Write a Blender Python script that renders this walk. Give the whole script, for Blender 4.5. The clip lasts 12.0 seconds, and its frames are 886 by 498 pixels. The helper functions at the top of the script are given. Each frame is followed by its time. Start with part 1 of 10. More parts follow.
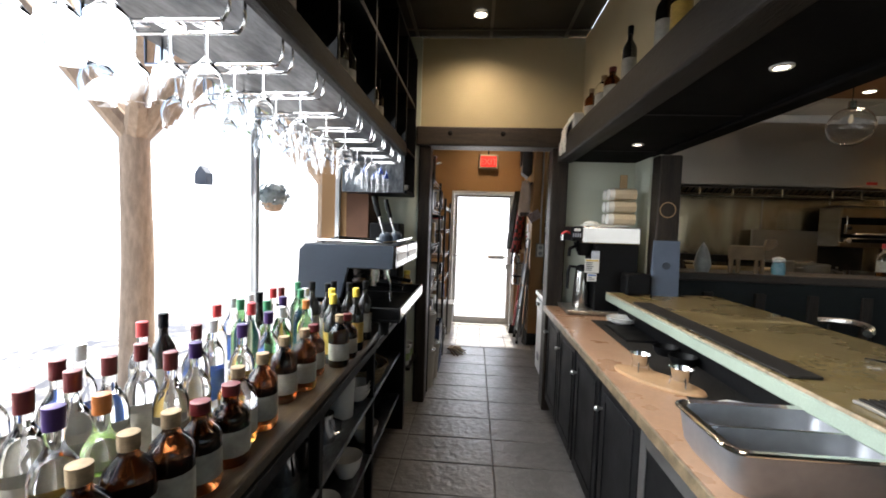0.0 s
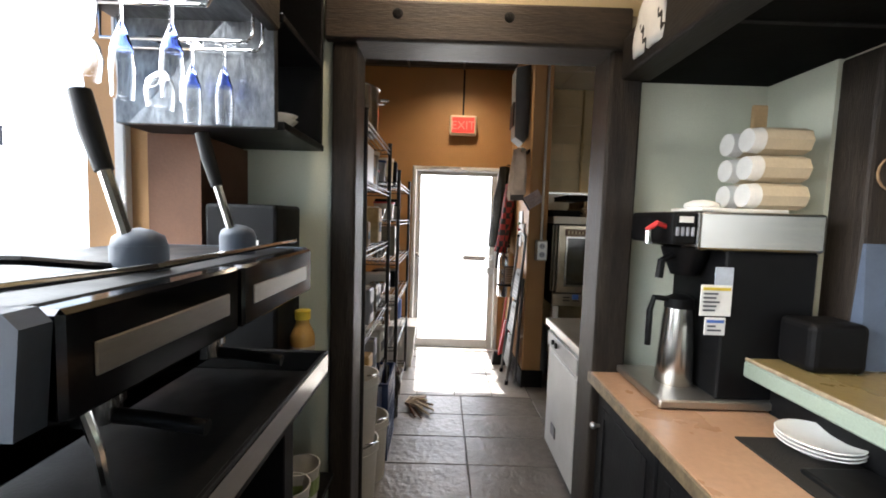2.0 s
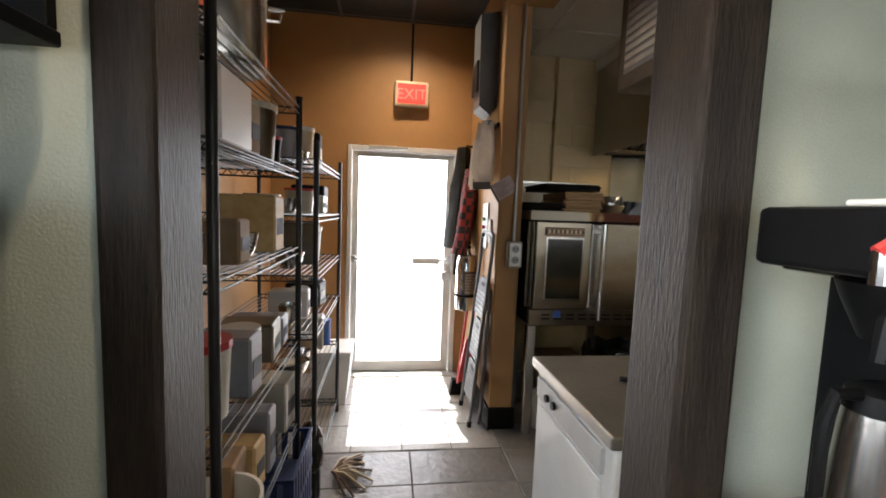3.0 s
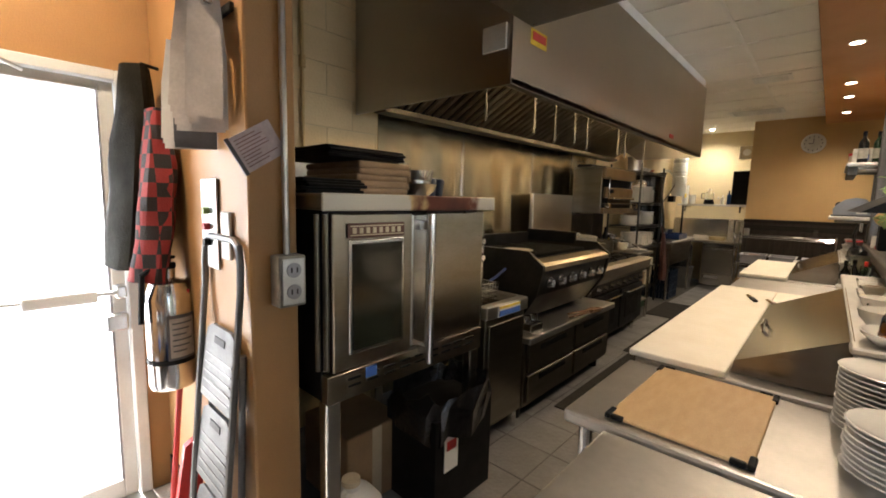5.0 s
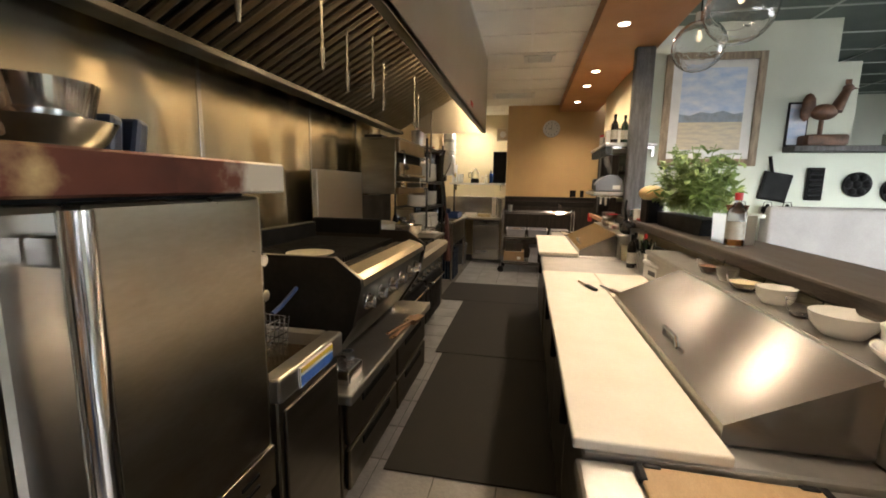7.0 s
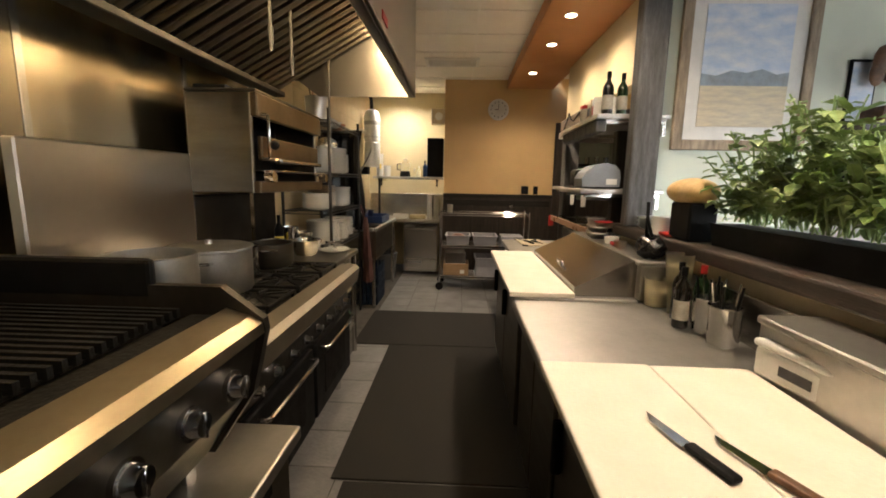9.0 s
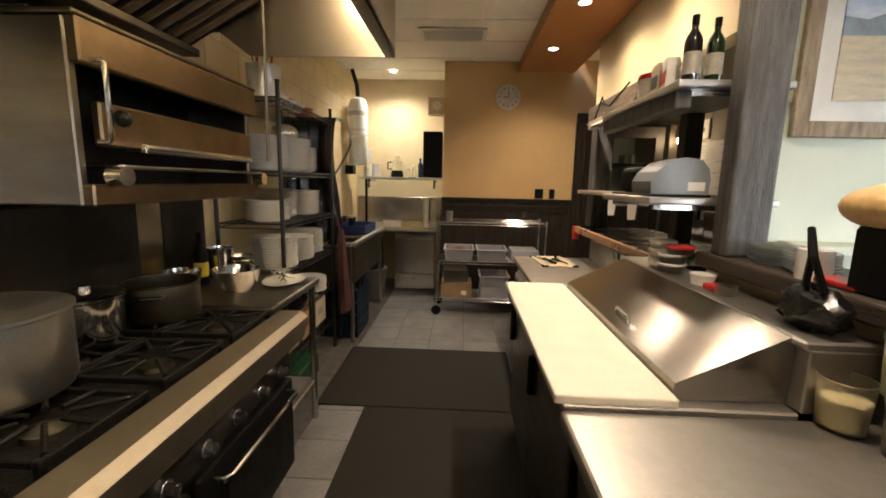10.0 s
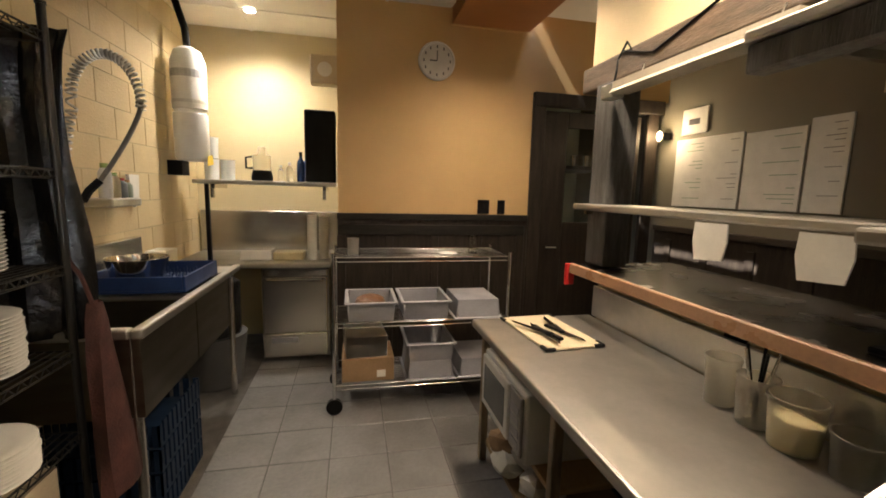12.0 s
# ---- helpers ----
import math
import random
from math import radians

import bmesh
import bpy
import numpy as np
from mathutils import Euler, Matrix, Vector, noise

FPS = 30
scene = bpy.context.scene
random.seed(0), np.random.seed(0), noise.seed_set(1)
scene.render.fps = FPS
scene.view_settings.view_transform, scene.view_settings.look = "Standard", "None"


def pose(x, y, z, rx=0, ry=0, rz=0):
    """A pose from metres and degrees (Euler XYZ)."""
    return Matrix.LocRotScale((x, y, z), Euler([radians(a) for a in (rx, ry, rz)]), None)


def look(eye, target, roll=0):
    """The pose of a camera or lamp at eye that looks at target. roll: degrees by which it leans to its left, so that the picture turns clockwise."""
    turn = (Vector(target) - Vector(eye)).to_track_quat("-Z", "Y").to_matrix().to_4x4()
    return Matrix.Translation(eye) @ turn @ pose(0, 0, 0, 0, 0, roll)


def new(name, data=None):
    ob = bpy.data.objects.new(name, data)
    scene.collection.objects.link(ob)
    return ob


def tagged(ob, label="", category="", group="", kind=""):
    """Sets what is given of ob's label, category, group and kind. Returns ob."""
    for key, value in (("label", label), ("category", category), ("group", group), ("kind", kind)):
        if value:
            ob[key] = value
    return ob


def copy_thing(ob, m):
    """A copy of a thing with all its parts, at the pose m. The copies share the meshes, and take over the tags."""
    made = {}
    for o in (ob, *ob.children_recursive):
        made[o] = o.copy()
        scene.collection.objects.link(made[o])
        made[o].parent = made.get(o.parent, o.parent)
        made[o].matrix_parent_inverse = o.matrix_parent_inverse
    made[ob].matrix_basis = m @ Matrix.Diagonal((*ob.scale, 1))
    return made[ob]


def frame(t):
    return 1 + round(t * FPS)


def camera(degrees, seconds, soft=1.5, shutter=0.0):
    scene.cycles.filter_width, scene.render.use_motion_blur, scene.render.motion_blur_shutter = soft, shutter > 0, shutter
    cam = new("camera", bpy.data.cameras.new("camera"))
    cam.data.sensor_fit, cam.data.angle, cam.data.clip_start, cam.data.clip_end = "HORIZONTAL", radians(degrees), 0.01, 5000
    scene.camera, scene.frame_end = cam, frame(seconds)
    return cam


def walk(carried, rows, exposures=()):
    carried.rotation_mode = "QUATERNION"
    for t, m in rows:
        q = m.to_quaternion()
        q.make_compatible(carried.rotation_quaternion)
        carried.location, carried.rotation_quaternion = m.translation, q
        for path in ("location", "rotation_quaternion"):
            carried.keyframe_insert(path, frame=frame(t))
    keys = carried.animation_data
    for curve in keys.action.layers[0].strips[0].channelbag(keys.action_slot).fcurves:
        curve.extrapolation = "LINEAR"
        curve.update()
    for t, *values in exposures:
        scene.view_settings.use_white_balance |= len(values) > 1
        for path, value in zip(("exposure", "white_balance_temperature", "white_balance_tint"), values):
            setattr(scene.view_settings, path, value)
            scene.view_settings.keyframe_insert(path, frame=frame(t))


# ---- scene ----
# The camera and its walk: seconds, place, yaw, pitch, roll
cam = camera(93.3, 12.0, 1.8)
ROWS = [
    (0, -0.039, -0.459, 1.553, 4.32, -3.19, -1.86),
    (0.5, -0.070, 0.009, 1.538, 2.50, -3.93, -1.82),
    (1, -0.073, 0.474, 1.539, 1.53, -4.30, -1.80),
    (1.5, -0.064, 0.934, 1.545, 0.98, -4.25, -1.82),
    (2, -0.076, 1.377, 1.537, -0.27, -4.33, -1.79),
    (2.5, -0.056, 1.818, 1.538, -2.65, -4.61, -1.43),
    (2.7, -0.026, 2.005, 1.542, -3.69, -5.06, -1.80),
    (4.3, -0.071, 3.427, 1.561, -33.78, -4.97, -1.39),
    (4.5, 0.010, 3.475, 1.556, -36.54, -5.46, -1.67),
    (5, 0.130, 3.723, 1.564, -47.22, -6.80, -1.37),
    (5.5, 0.279, 3.959, 1.552, -56.55, -7.89, -1.34),
    (6, 0.480, 4.164, 1.548, -65.14, -8.23, -1.16),
    (6.5, 0.722, 4.327, 1.549, -73.19, -8.29, -1.00),
    (7, 1.002, 4.439, 1.536, -78.75, -8.69, -0.87),
    (7.5, 1.376, 4.528, 1.525, -83.23, -9.05, -0.87),
    (7.7, 1.504, 4.563, 1.518, -84.91, -9.08, -1.10),
    (9.3, 3.044, 4.578, 1.522, -87.61, -9.15, -1.03),
    (9.5, 3.266, 4.567, 1.527, -87.34, -9.16, -1.00),
    (10, 3.772, 4.585, 1.535, -87.41, -9.09, -1.27),
    (10.5, 4.303, 4.624, 1.554, -87.63, -9.05, -1.48),
    (11, 4.846, 4.685, 1.542, -89.02, -8.85, -1.45),
    (11.5, 5.323, 4.720, 1.544, -94.55, -8.54, -1.27),
    (12, 5.709, 4.721, 1.539, -102.06, -7.83, -1.45),
]
EXPOSURES = ((0, 1.2), (1, 1.4), (1.5, 1.65), (2.0, 1.85), (2.5, 1.95), (4.5, 2.7), (5.5, 3.0), (9.5, 3.05), (11, 3.0), (12, 3.2))
walk(cam, [(t, pose(x, y, z, 90 + pitch, roll, yaw)) for t, x, y, z, yaw, pitch, roll in ROWS], EXPOSURES)
# walk end

# World, sun, exposure
world = bpy.data.worlds.new("world")
scene.world = world
world.use_nodes = True
wn = world.node_tree
sky = wn.nodes.new("ShaderNodeTexSky")
sky.sky_type, sky.sun_disc = "NISHITA", False
sky.sun_elevation, sky.sun_rotation = radians(56), radians(0)
sky.air_density, sky.dust_density = 1.0, 2.5
wn.links.new(sky.outputs[0], wn.nodes["Background"].inputs[0])
wn.nodes["Background"].inputs[1].default_value = 0.15


def lamp(name, kind, m, energy, colour=(1, 1, 1), **more):
    data = bpy.data.lights.new(name, kind)
    data.energy, data.color = energy, colour
    for key, value in more.items():
        if key == "size":
            data.size = value
        elif key == "size_y":
            data.shape, data.size_y = "RECTANGLE", value
        elif key == "angle":
            data.angle = value
        elif key == "spot":
            data.spot_size, data.spot_blend = value
        elif key == "spread":
            data.spread = value
        elif key == "radius":
            data.shadow_soft_size = value
    ob = new(name, data)
    ob.matrix_world = m
    return ob


SUN = lamp("sun", "SUN", look((0, 0, 0), (0.02, -0.56, -0.83)), 4.4, (1, 0.95, 0.88), angle=radians(0.5))


# ---- materials ----
def mat(name, base, rough=0.5, metal=0.0, vary=0.12, scale=6.0, bump=0.15, grain=90.0, stretch=(1, 1, 1), second=None, spot=0.0, coat=0.0, spec=0.5, tint=0.0, island=False, gloss=0.13):
    """A procedural surface: two scales of noise in colour and gloss, fine relief, and the random tint of each piece."""
    m = bpy.data.materials.new(name)
    m.use_nodes = True
    t = m.node_tree
    n, l = t.nodes, t.links
    b = n["Principled BSDF"]
    b.inputs["Metallic"].default_value = metal
    b.inputs["Coat Weight"].default_value = coat
    b.inputs["Specular IOR Level"].default_value = spec
    tc = n.new("ShaderNodeTexCoord")
    mp = n.new("ShaderNodeMapping")
    mp.inputs["Scale"].default_value = stretch
    l.new(tc.outputs["Object"], mp.inputs["Vector"])
    big, fine = n.new("ShaderNodeTexNoise"), n.new("ShaderNodeTexNoise")
    big.inputs["Scale"].default_value, big.inputs["Detail"].default_value = scale, 6
    fine.inputs["Scale"].default_value, fine.inputs["Detail"].default_value = grain, 4
    for q in (big, fine):
        l.new(mp.outputs[0], q.inputs["Vector"])
    if tint:
        info = n.new("ShaderNodeObjectInfo" if not island else "ShaderNodeNewGeometry")
        shift = n.new("ShaderNodeVectorMath")
        shift.operation = "MULTIPLY_ADD"
        shift.inputs[1].default_value = (37, 53, 19)
        l.new(info.outputs["Random" if not island else "Random Per Island"], shift.inputs[0])
        l.new(mp.outputs[0], shift.inputs[2])
        for q in (big, fine):
            l.new(shift.outputs[0], q.inputs["Vector"])
    other = second or tuple(min(1, c * (1 - 2.2 * vary)) for c in base)
    ramp = n.new("ShaderNodeValToRGB")
    ramp.color_ramp.elements[0].position, ramp.color_ramp.elements[1].position = 0.32 + spot, 0.68 + spot * 0.3
    ramp.color_ramp.elements[0].color, ramp.color_ramp.elements[1].color = (*base, 1), (*other, 1)
    l.new(big.outputs["Fac"], ramp.inputs["Fac"])
    mix = n.new("ShaderNodeMix")
    mix.data_type, mix.blend_type = "RGBA", "MULTIPLY"
    mix.inputs["Factor"].default_value = min(1.0, vary * 2.5)
    l.new(ramp.outputs["Color"], mix.inputs["A"])
    l.new(fine.outputs["Fac"], mix.inputs["B"])
    out = mix.outputs["Result"]
    if tint:
        hs = n.new("ShaderNodeHueSaturation")
        mr = n.new("ShaderNodeMapRange")
        mr.inputs["To Min"].default_value, mr.inputs["To Max"].default_value = 1 - tint, 1 + tint
        l.new(info.outputs["Random" if not island else "Random Per Island"], mr.inputs["Value"])
        l.new(mr.outputs[0], hs.inputs["Value"])
        l.new(out, hs.inputs["Color"])
        out = hs.outputs["Color"]
    l.new(out, b.inputs["Base Color"])
    rr = n.new("ShaderNodeMapRange")
    rr.inputs["To Min"].default_value, rr.inputs["To Max"].default_value = max(0.03, rough - gloss), min(1, rough + gloss)
    l.new(big.outputs["Fac"], rr.inputs["Value"])
    l.new(rr.outputs[0], b.inputs["Roughness"])
    if bump:
        bp = n.new("ShaderNodeBump")
        bp.inputs["Strength"].default_value, bp.inputs["Distance"].default_value = bump, 0.01
        l.new(fine.outputs["Fac"], bp.inputs["Height"])
        l.new(bp.outputs[0], b.inputs["Normal"])
    return m


def glow(name, colour, strength):
    m = bpy.data.materials.new(name)
    m.use_nodes = True
    b = m.node_tree.nodes["Principled BSDF"]
    b.inputs["Base Color"].default_value = (*colour, 1)
    b.inputs["Emission Color"].default_value = (*colour, 1)
    b.inputs["Emission Strength"].default_value = strength
    return m


def glass(name, colour=(1, 1, 1), rough=0.02, ior=1.45):
    m = bpy.data.materials.new(name)
    m.use_nodes = True
    b = m.node_tree.nodes["Principled BSDF"]
    b.inputs["Base Color"].default_value = (*colour, 1)
    b.inputs["Transmission Weight"].default_value = 1
    b.inputs["Roughness"].default_value = rough
    b.inputs["IOR"].default_value = ior
    return m


STEEL = mat("brushed_steel", (0.58, 0.56, 0.53), 0.24, 1.0, 0.03, 2.5, 0.02, 40, (1, 1, 30), gloss=0.05)
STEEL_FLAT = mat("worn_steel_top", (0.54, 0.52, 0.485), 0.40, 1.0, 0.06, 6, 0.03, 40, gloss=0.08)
# Heat-stained steel; its dark tone also carries shade on a table and sink.
STEEL_DARK = mat("heat_stained_shaded_steel", (0.21, 0.19, 0.155), 0.34, 1.0, 0.08, 3, 0.02, 40, (1, 1, 6), second=(0.17, 0.15, 0.115), gloss=0.06)
HOOD = mat("hood_steel", (0.46, 0.42, 0.37), 0.30, 1.0, 0.03, 1.2, 0.015, 30, gloss=0.05)
SPLASH = mat("wall_steel", (0.60, 0.53, 0.40), 0.25, 1.0, 0.06, 1.3, 0, 3.0, (1, 1, 0.45), second=(0.42, 0.36, 0.25), gloss=0.06)
wn_, wb_ = SPLASH.node_tree.nodes.new("ShaderNodeTexNoise"), SPLASH.node_tree.nodes.new("ShaderNodeBump")
wm_, wc_ = SPLASH.node_tree.nodes.new("ShaderNodeMapping"), SPLASH.node_tree.nodes.new("ShaderNodeTexCoord")
wm_.inputs["Scale"].default_value = (2.4, 1, 0.8)
wn_.inputs["Scale"].default_value, wn_.inputs["Detail"].default_value = 1.6, 0.0
wb_.inputs["Strength"].default_value, wb_.inputs["Distance"].default_value = 0.8, 0.05
for a_, b_ in ((wc_.outputs["Object"], wm_.inputs[0]), (wm_.outputs[0], wn_.inputs["Vector"]), (wn_.outputs["Fac"], wb_.inputs["Height"]), (wb_.outputs[0], SPLASH.node_tree.nodes["Principled BSDF"].inputs["Normal"])):
    SPLASH.node_tree.links.new(a_, b_)
CHROME = mat("chrome", (0.78, 0.78, 0.78), 0.12, 1.0, 0.05, 8, 0.0)
LIDSTEEL = mat("lid_steel", (0.34, 0.315, 0.285), 0.25, 1.0, 0.04, 2.5, 0.02, 60, gloss=0.04)
tn = LIDSTEEL.node_tree.nodes.new("ShaderNodeTangent")
tn.direction_type, tn.axis = "RADIAL", "X"
LIDSTEEL.node_tree.links.new(tn.outputs[0], LIDSTEEL.node_tree.nodes["Principled BSDF"].inputs["Tangent"])
LIDSTEEL.node_tree.nodes["Principled BSDF"].inputs["Anisotropic"].default_value = 0.85
OVENSTEEL = mat("warm_oven_steel", (0.42, 0.37, 0.30), 0.30, 1.0, 0.08, 2.2, 0.02, 40, (1, 1, 3), second=(0.30, 0.245, 0.17), gloss=0.07)
GRILL = mat("soiled_grill_steel", (0.042, 0.036, 0.029), 0.42, 0.6, 0.2, 5, 0.05, 40, second=(0.024, 0.021, 0.017), spec=0.3)
ALU = mat("aluminium", (0.70, 0.70, 0.69), 0.35, 1.0, 0.1, 8, 0.05, 120)
GALV = mat("galvanized_sheet", (0.25, 0.262, 0.275), 0.38, 1.0, 0.3, 9, 0.15, 40, (2.2, 0.6, 1), second=(0.11, 0.118, 0.13), spot=0.05)
IRON = mat("black_iron", (0.009, 0.0085, 0.008), 0.65, 0.05, 0.25, 12, 0.3, 90, spec=0.2)
BLACK = mat("black_plastic", (0.006, 0.006, 0.0065), 0.5, 0, 0.15, 10, 0.05, 150, spec=0.16)
BLACK_WIRE = mat("black_epoxy_wire", (0.02, 0.02, 0.02), 0.35, 0.2, 0.1)
RUBBER = mat("rubber_mat", (0.017, 0.0155, 0.0135), 0.8, 0, 0.2, 5, 0.5, 220, second=(0.027, 0.024, 0.021), spec=0.2)
DARKWOOD = mat("dark_stained_wood", (0.022, 0.016, 0.013), 0.5, 0, 0.3, 3, 0.35, 24, (9, 9, 1), second=(0.055, 0.041, 0.03), spec=0.3)
DARKWOOD_X = mat("dark_stained_beam", (0.040, 0.030, 0.023), 0.5, 0, 0.3, 3, 0.35, 24, (1, 9, 9), second=(0.085, 0.06, 0.042))
DARKWOOD_Y = mat("dark_stained_rail", (0.013, 0.011, 0.010), 0.55, 0, 0.3, 3, 0.35, 24, (9, 1, 9), second=(0.032, 0.026, 0.021), spec=0.22)
GREYWOOD = mat("grey_weathered_wood", (0.16, 0.16, 0.16), 0.65, 0, 0.3, 4, 0.5, 26, (8, 8, 1), second=(0.08, 0.075, 0.07))
BLACKPAINT = mat("black_paint", (0.006, 0.006, 0.0068), 0.5, 0, 0.2, 5, 0.12, 60, spec=0.2)
SHELFTOP = mat("oiled_shelf_wood", (0.11, 0.07, 0.035), 0.35, 0, 0.3, 3, 0.2, 24, (9, 1, 9), second=(0.06, 0.04, 0.022))
COPPER = mat("brown_laminate_counter", (0.40, 0.235, 0.14), 0.3, 0, 0.15, 7, 0.06, 60, second=(0.385, 0.228, 0.136))
BARTOP = mat("olive_bar_top", (0.24, 0.18, 0.075), 0.28, 0, 0.2, 4, 0.05, 50, second=(0.231, 0.173, 0.072))
SAGE = mat("sage_paint", (0.32, 0.385, 0.31), 0.6, 0, 0.1, 3, 0.12, 140)
SAGE_WALL = mat("pale_sage_wall", (0.60, 0.64, 0.53), 0.7, 0, 0.05, 2, 0.15, 160)
YELLOW = mat("cream_yellow_wall", (0.62, 0.52, 0.315), 0.65, 0, 0.05, 2, 0.15, 160)
OCHRE = mat("ochre_wall", (0.61, 0.41, 0.185), 0.62, 0, 0.05, 2, 0.15, 160)
ORANGE = mat("burnt_orange_wall", (0.42, 0.225, 0.082), 0.55, 0, 0.06, 2, 0.15, 160)
BLOCK = mat("painted_block", (0.66, 0.52, 0.30), 0.6, 0, 0.06, 3, 0.35, 70, tint=0.02)
JOINT = mat("block_joint", (0.575, 0.497, 0.31), 0.75, 0, 0.08, 8, 0.2)
BLOCK_B = mat("painted_block_tan", (0.50, 0.36, 0.16), 0.6, 0, 0.06, 3, 0.35, 70, tint=0.04)
CEIL_W = mat("white_ceiling_tile", (0.86, 0.83, 0.77), 0.85, 0, 0.03, 3, 0.3, 130)
CEIL_D = mat("dark_ceiling_tile", (0.028, 0.027, 0.024), 0.7, 0, 0.15, 3, 0.2, 100)
GRID_W = mat("white_grid", (0.86, 0.83, 0.78), 0.5, 0, 0.03, 4, 0)
GRID_D = mat("dark_grid", (0.09, 0.085, 0.075), 0.5, 0, 0.05, 4, 0)
SOFFIT = mat("rust_soffit", (0.40, 0.17, 0.055), 0.5, 0, 0.06, 2, 0.1, 120)
CANOPY = mat("black_canopy_board", (0.007, 0.007, 0.007), 0.85, 0, 0.2, 3, 0.1, 50, spec=0.08)
SLATE = mat("slate_tile", (0.20, 0.187, 0.176), 0.34, 0, 0.2, 5, 0.7, 22, second=(0.145, 0.137, 0.128), tint=0.1)
KTILE = mat("kitchen_tile", (0.185, 0.18, 0.182), 0.40, 0, 0.15, 4, 0.35, 40, second=(0.13, 0.127, 0.124), tint=0.08)
GROUT = mat("grout", (0.105, 0.098, 0.09), 0.85, 0, 0.15, 12, 0.3)
WHITE = mat("white_paint", (0.76, 0.76, 0.74), 0.4, 0, 0.05, 5, 0.04)
WHITE_FRAME = mat("white_door_frame", (0.72, 0.72, 0.70), 0.4, 0, 0.06, 6, 0.04)
POLY = mat("white_cutting_board", (0.84, 0.79, 0.68), 0.45, 0, 0.04, 6, 0.1, 90, second=(0.78, 0.72, 0.60))
CHINA = mat("white_china", (0.78, 0.77, 0.73), 0.15, 0, 0.03, 8, 0, coat=0.4)
MAPLE = mat("wood_fibre_board", (0.52, 0.35, 0.17), 0.5, 0, 0.15, 5, 0.1, 50, (2, 8, 2), second=(0.475, 0.31, 0.148))
CARD = mat("cardboard", (0.34, 0.22, 0.12), 0.8, 0, 0.1, 6, 0.15, 80)
CREAMBOX = mat("cream_carton", (0.62, 0.52, 0.36), 0.75, 0, 0.08, 6, 0.1)
PAPER = mat("paper", (0.75, 0.74, 0.70), 0.8, 0, 0.05, 10, 0.05)
INK = mat("print_ink", (0.10, 0.10, 0.11), 0.7, 0, 0.1, 20, 0)
BLUE = mat("blue_plastic", (0.02, 0.05, 0.17), 0.4, 0, 0.15, 8, 0.05)
BLUELBL = mat("blue_label", (0.06, 0.16, 0.52), 0.5, 0, 0.08, 20, 0)
YELLBL = mat("yellow_label", (0.75, 0.55, 0.05), 0.5, 0, 0.08, 20, 0)
SLATEBLUE = mat("slate_blue_card", (0.10, 0.13, 0.185), 0.55, 0, 0.08, 6, 0.05)
RED = mat("red_plastic", (0.55, 0.03, 0.03), 0.4, 0, 0.1, 8, 0.03)
GREYTUB = mat("grey_tub_plastic", (0.34, 0.34, 0.375), 0.45, 0, 0.1, 6, 0.06)
TOASTER = mat("grey_blue_plastic", (0.22, 0.24, 0.27), 0.4, 0, 0.08, 6, 0.05)
BUCKET = mat("white_pail_plastic", (0.62, 0.61, 0.57), 0.45, 0, 0.07, 5, 0.03)
FROST = mat("frosted_tub", (0.62, 0.58, 0.48), 0.35, 0, 0.1, 9, 0.03, coat=0.3)
BAGBLACK = mat("bin_bag", (0.012, 0.012, 0.013), 0.22, 0, 0.2, 12, 0.6, 30)
TERRA = mat("brown_apron_cloth", (0.10, 0.03, 0.025), 0.85, 0, 0.25, 8, 0.4, 120)
PLAID = mat("red_plaid_cloth", (0.40, 0.03, 0.03), 0.9, 0, 0.2, 8, 0.3, 150)
OLIVE = mat("dark_jacket_cloth", (0.022, 0.020, 0.014), 0.8, 0, 0.25, 8, 0.3, 120, spec=0.08)
LEAF = mat("basil_leaf", (0.24, 0.36, 0.10), 0.45, 0, 0.2, 10, 0.2, 60, second=(0.38, 0.50, 0.19), tint=0.22, island=True)
BARK = mat("tree_bark", (0.58, 0.43, 0.31), 0.85, 0, 0.14, 6, 0.6, 25, (4, 4, 1))
GROUND = mat("pale_concrete_ground", (0.68, 0.67, 0.65), 0.8, 0, 0.1, 0.5, 0.2, 40)
PICT_SKY = mat("painting_sky", (0.42, 0.55, 0.74), 0.6, 0, 0.08, 3, 0.05, 30, (1, 2, 5), second=(0.74, 0.76, 0.80))
PICT_HILL = mat("painting_hills", (0.34, 0.42, 0.52), 0.6, 0, 0.2, 9, 0.05, 30, second=(0.32, 0.36, 0.38))
PICT_FIELD = mat("painting_field", (0.70, 0.60, 0.40), 0.6, 0, 0.1, 7, 0.05, 30, (1, 1, 5), second=(0.52, 0.46, 0.36))
LIGHTWOOD = mat("light_oak_frame", (0.52, 0.40, 0.26), 0.6, 0, 0.25, 5, 0.3, 40, (1, 6, 1))
ROOSTER = mat("carved_brown_wood", (0.22, 0.10, 0.045), 0.5, 0, 0.25, 9, 0.3, 50)
BREAD = mat("bread_crust", (0.60, 0.38, 0.14), 0.55, 0, 0.12, 10, 0.15, 40, second=(0.70, 0.51, 0.25))
SCORCH = mat("scorched_steel_rim", (0.46, 0.42, 0.35), 0.5, 0.6, 0.08, 3, 0.03, 40, gloss=0.06)
sn = SCORCH.node_tree
so, sx_, sz_, sr = sn.nodes.new("ShaderNodeTexCoord"), sn.nodes.new("ShaderNodeSeparateXYZ"), sn.nodes.new("ShaderNodeTexNoise"), sn.nodes.new("ShaderNodeValToRGB")
sa = sn.nodes.new("ShaderNodeMath")
sa.operation = "MULTIPLY_ADD"
sa.inputs[1].default_value = 0.30
sz_.inputs["Scale"].default_value, sz_.inputs["Detail"].default_value = 14, 6
sn.links.new(so.outputs["Object"], sx_.inputs[0])
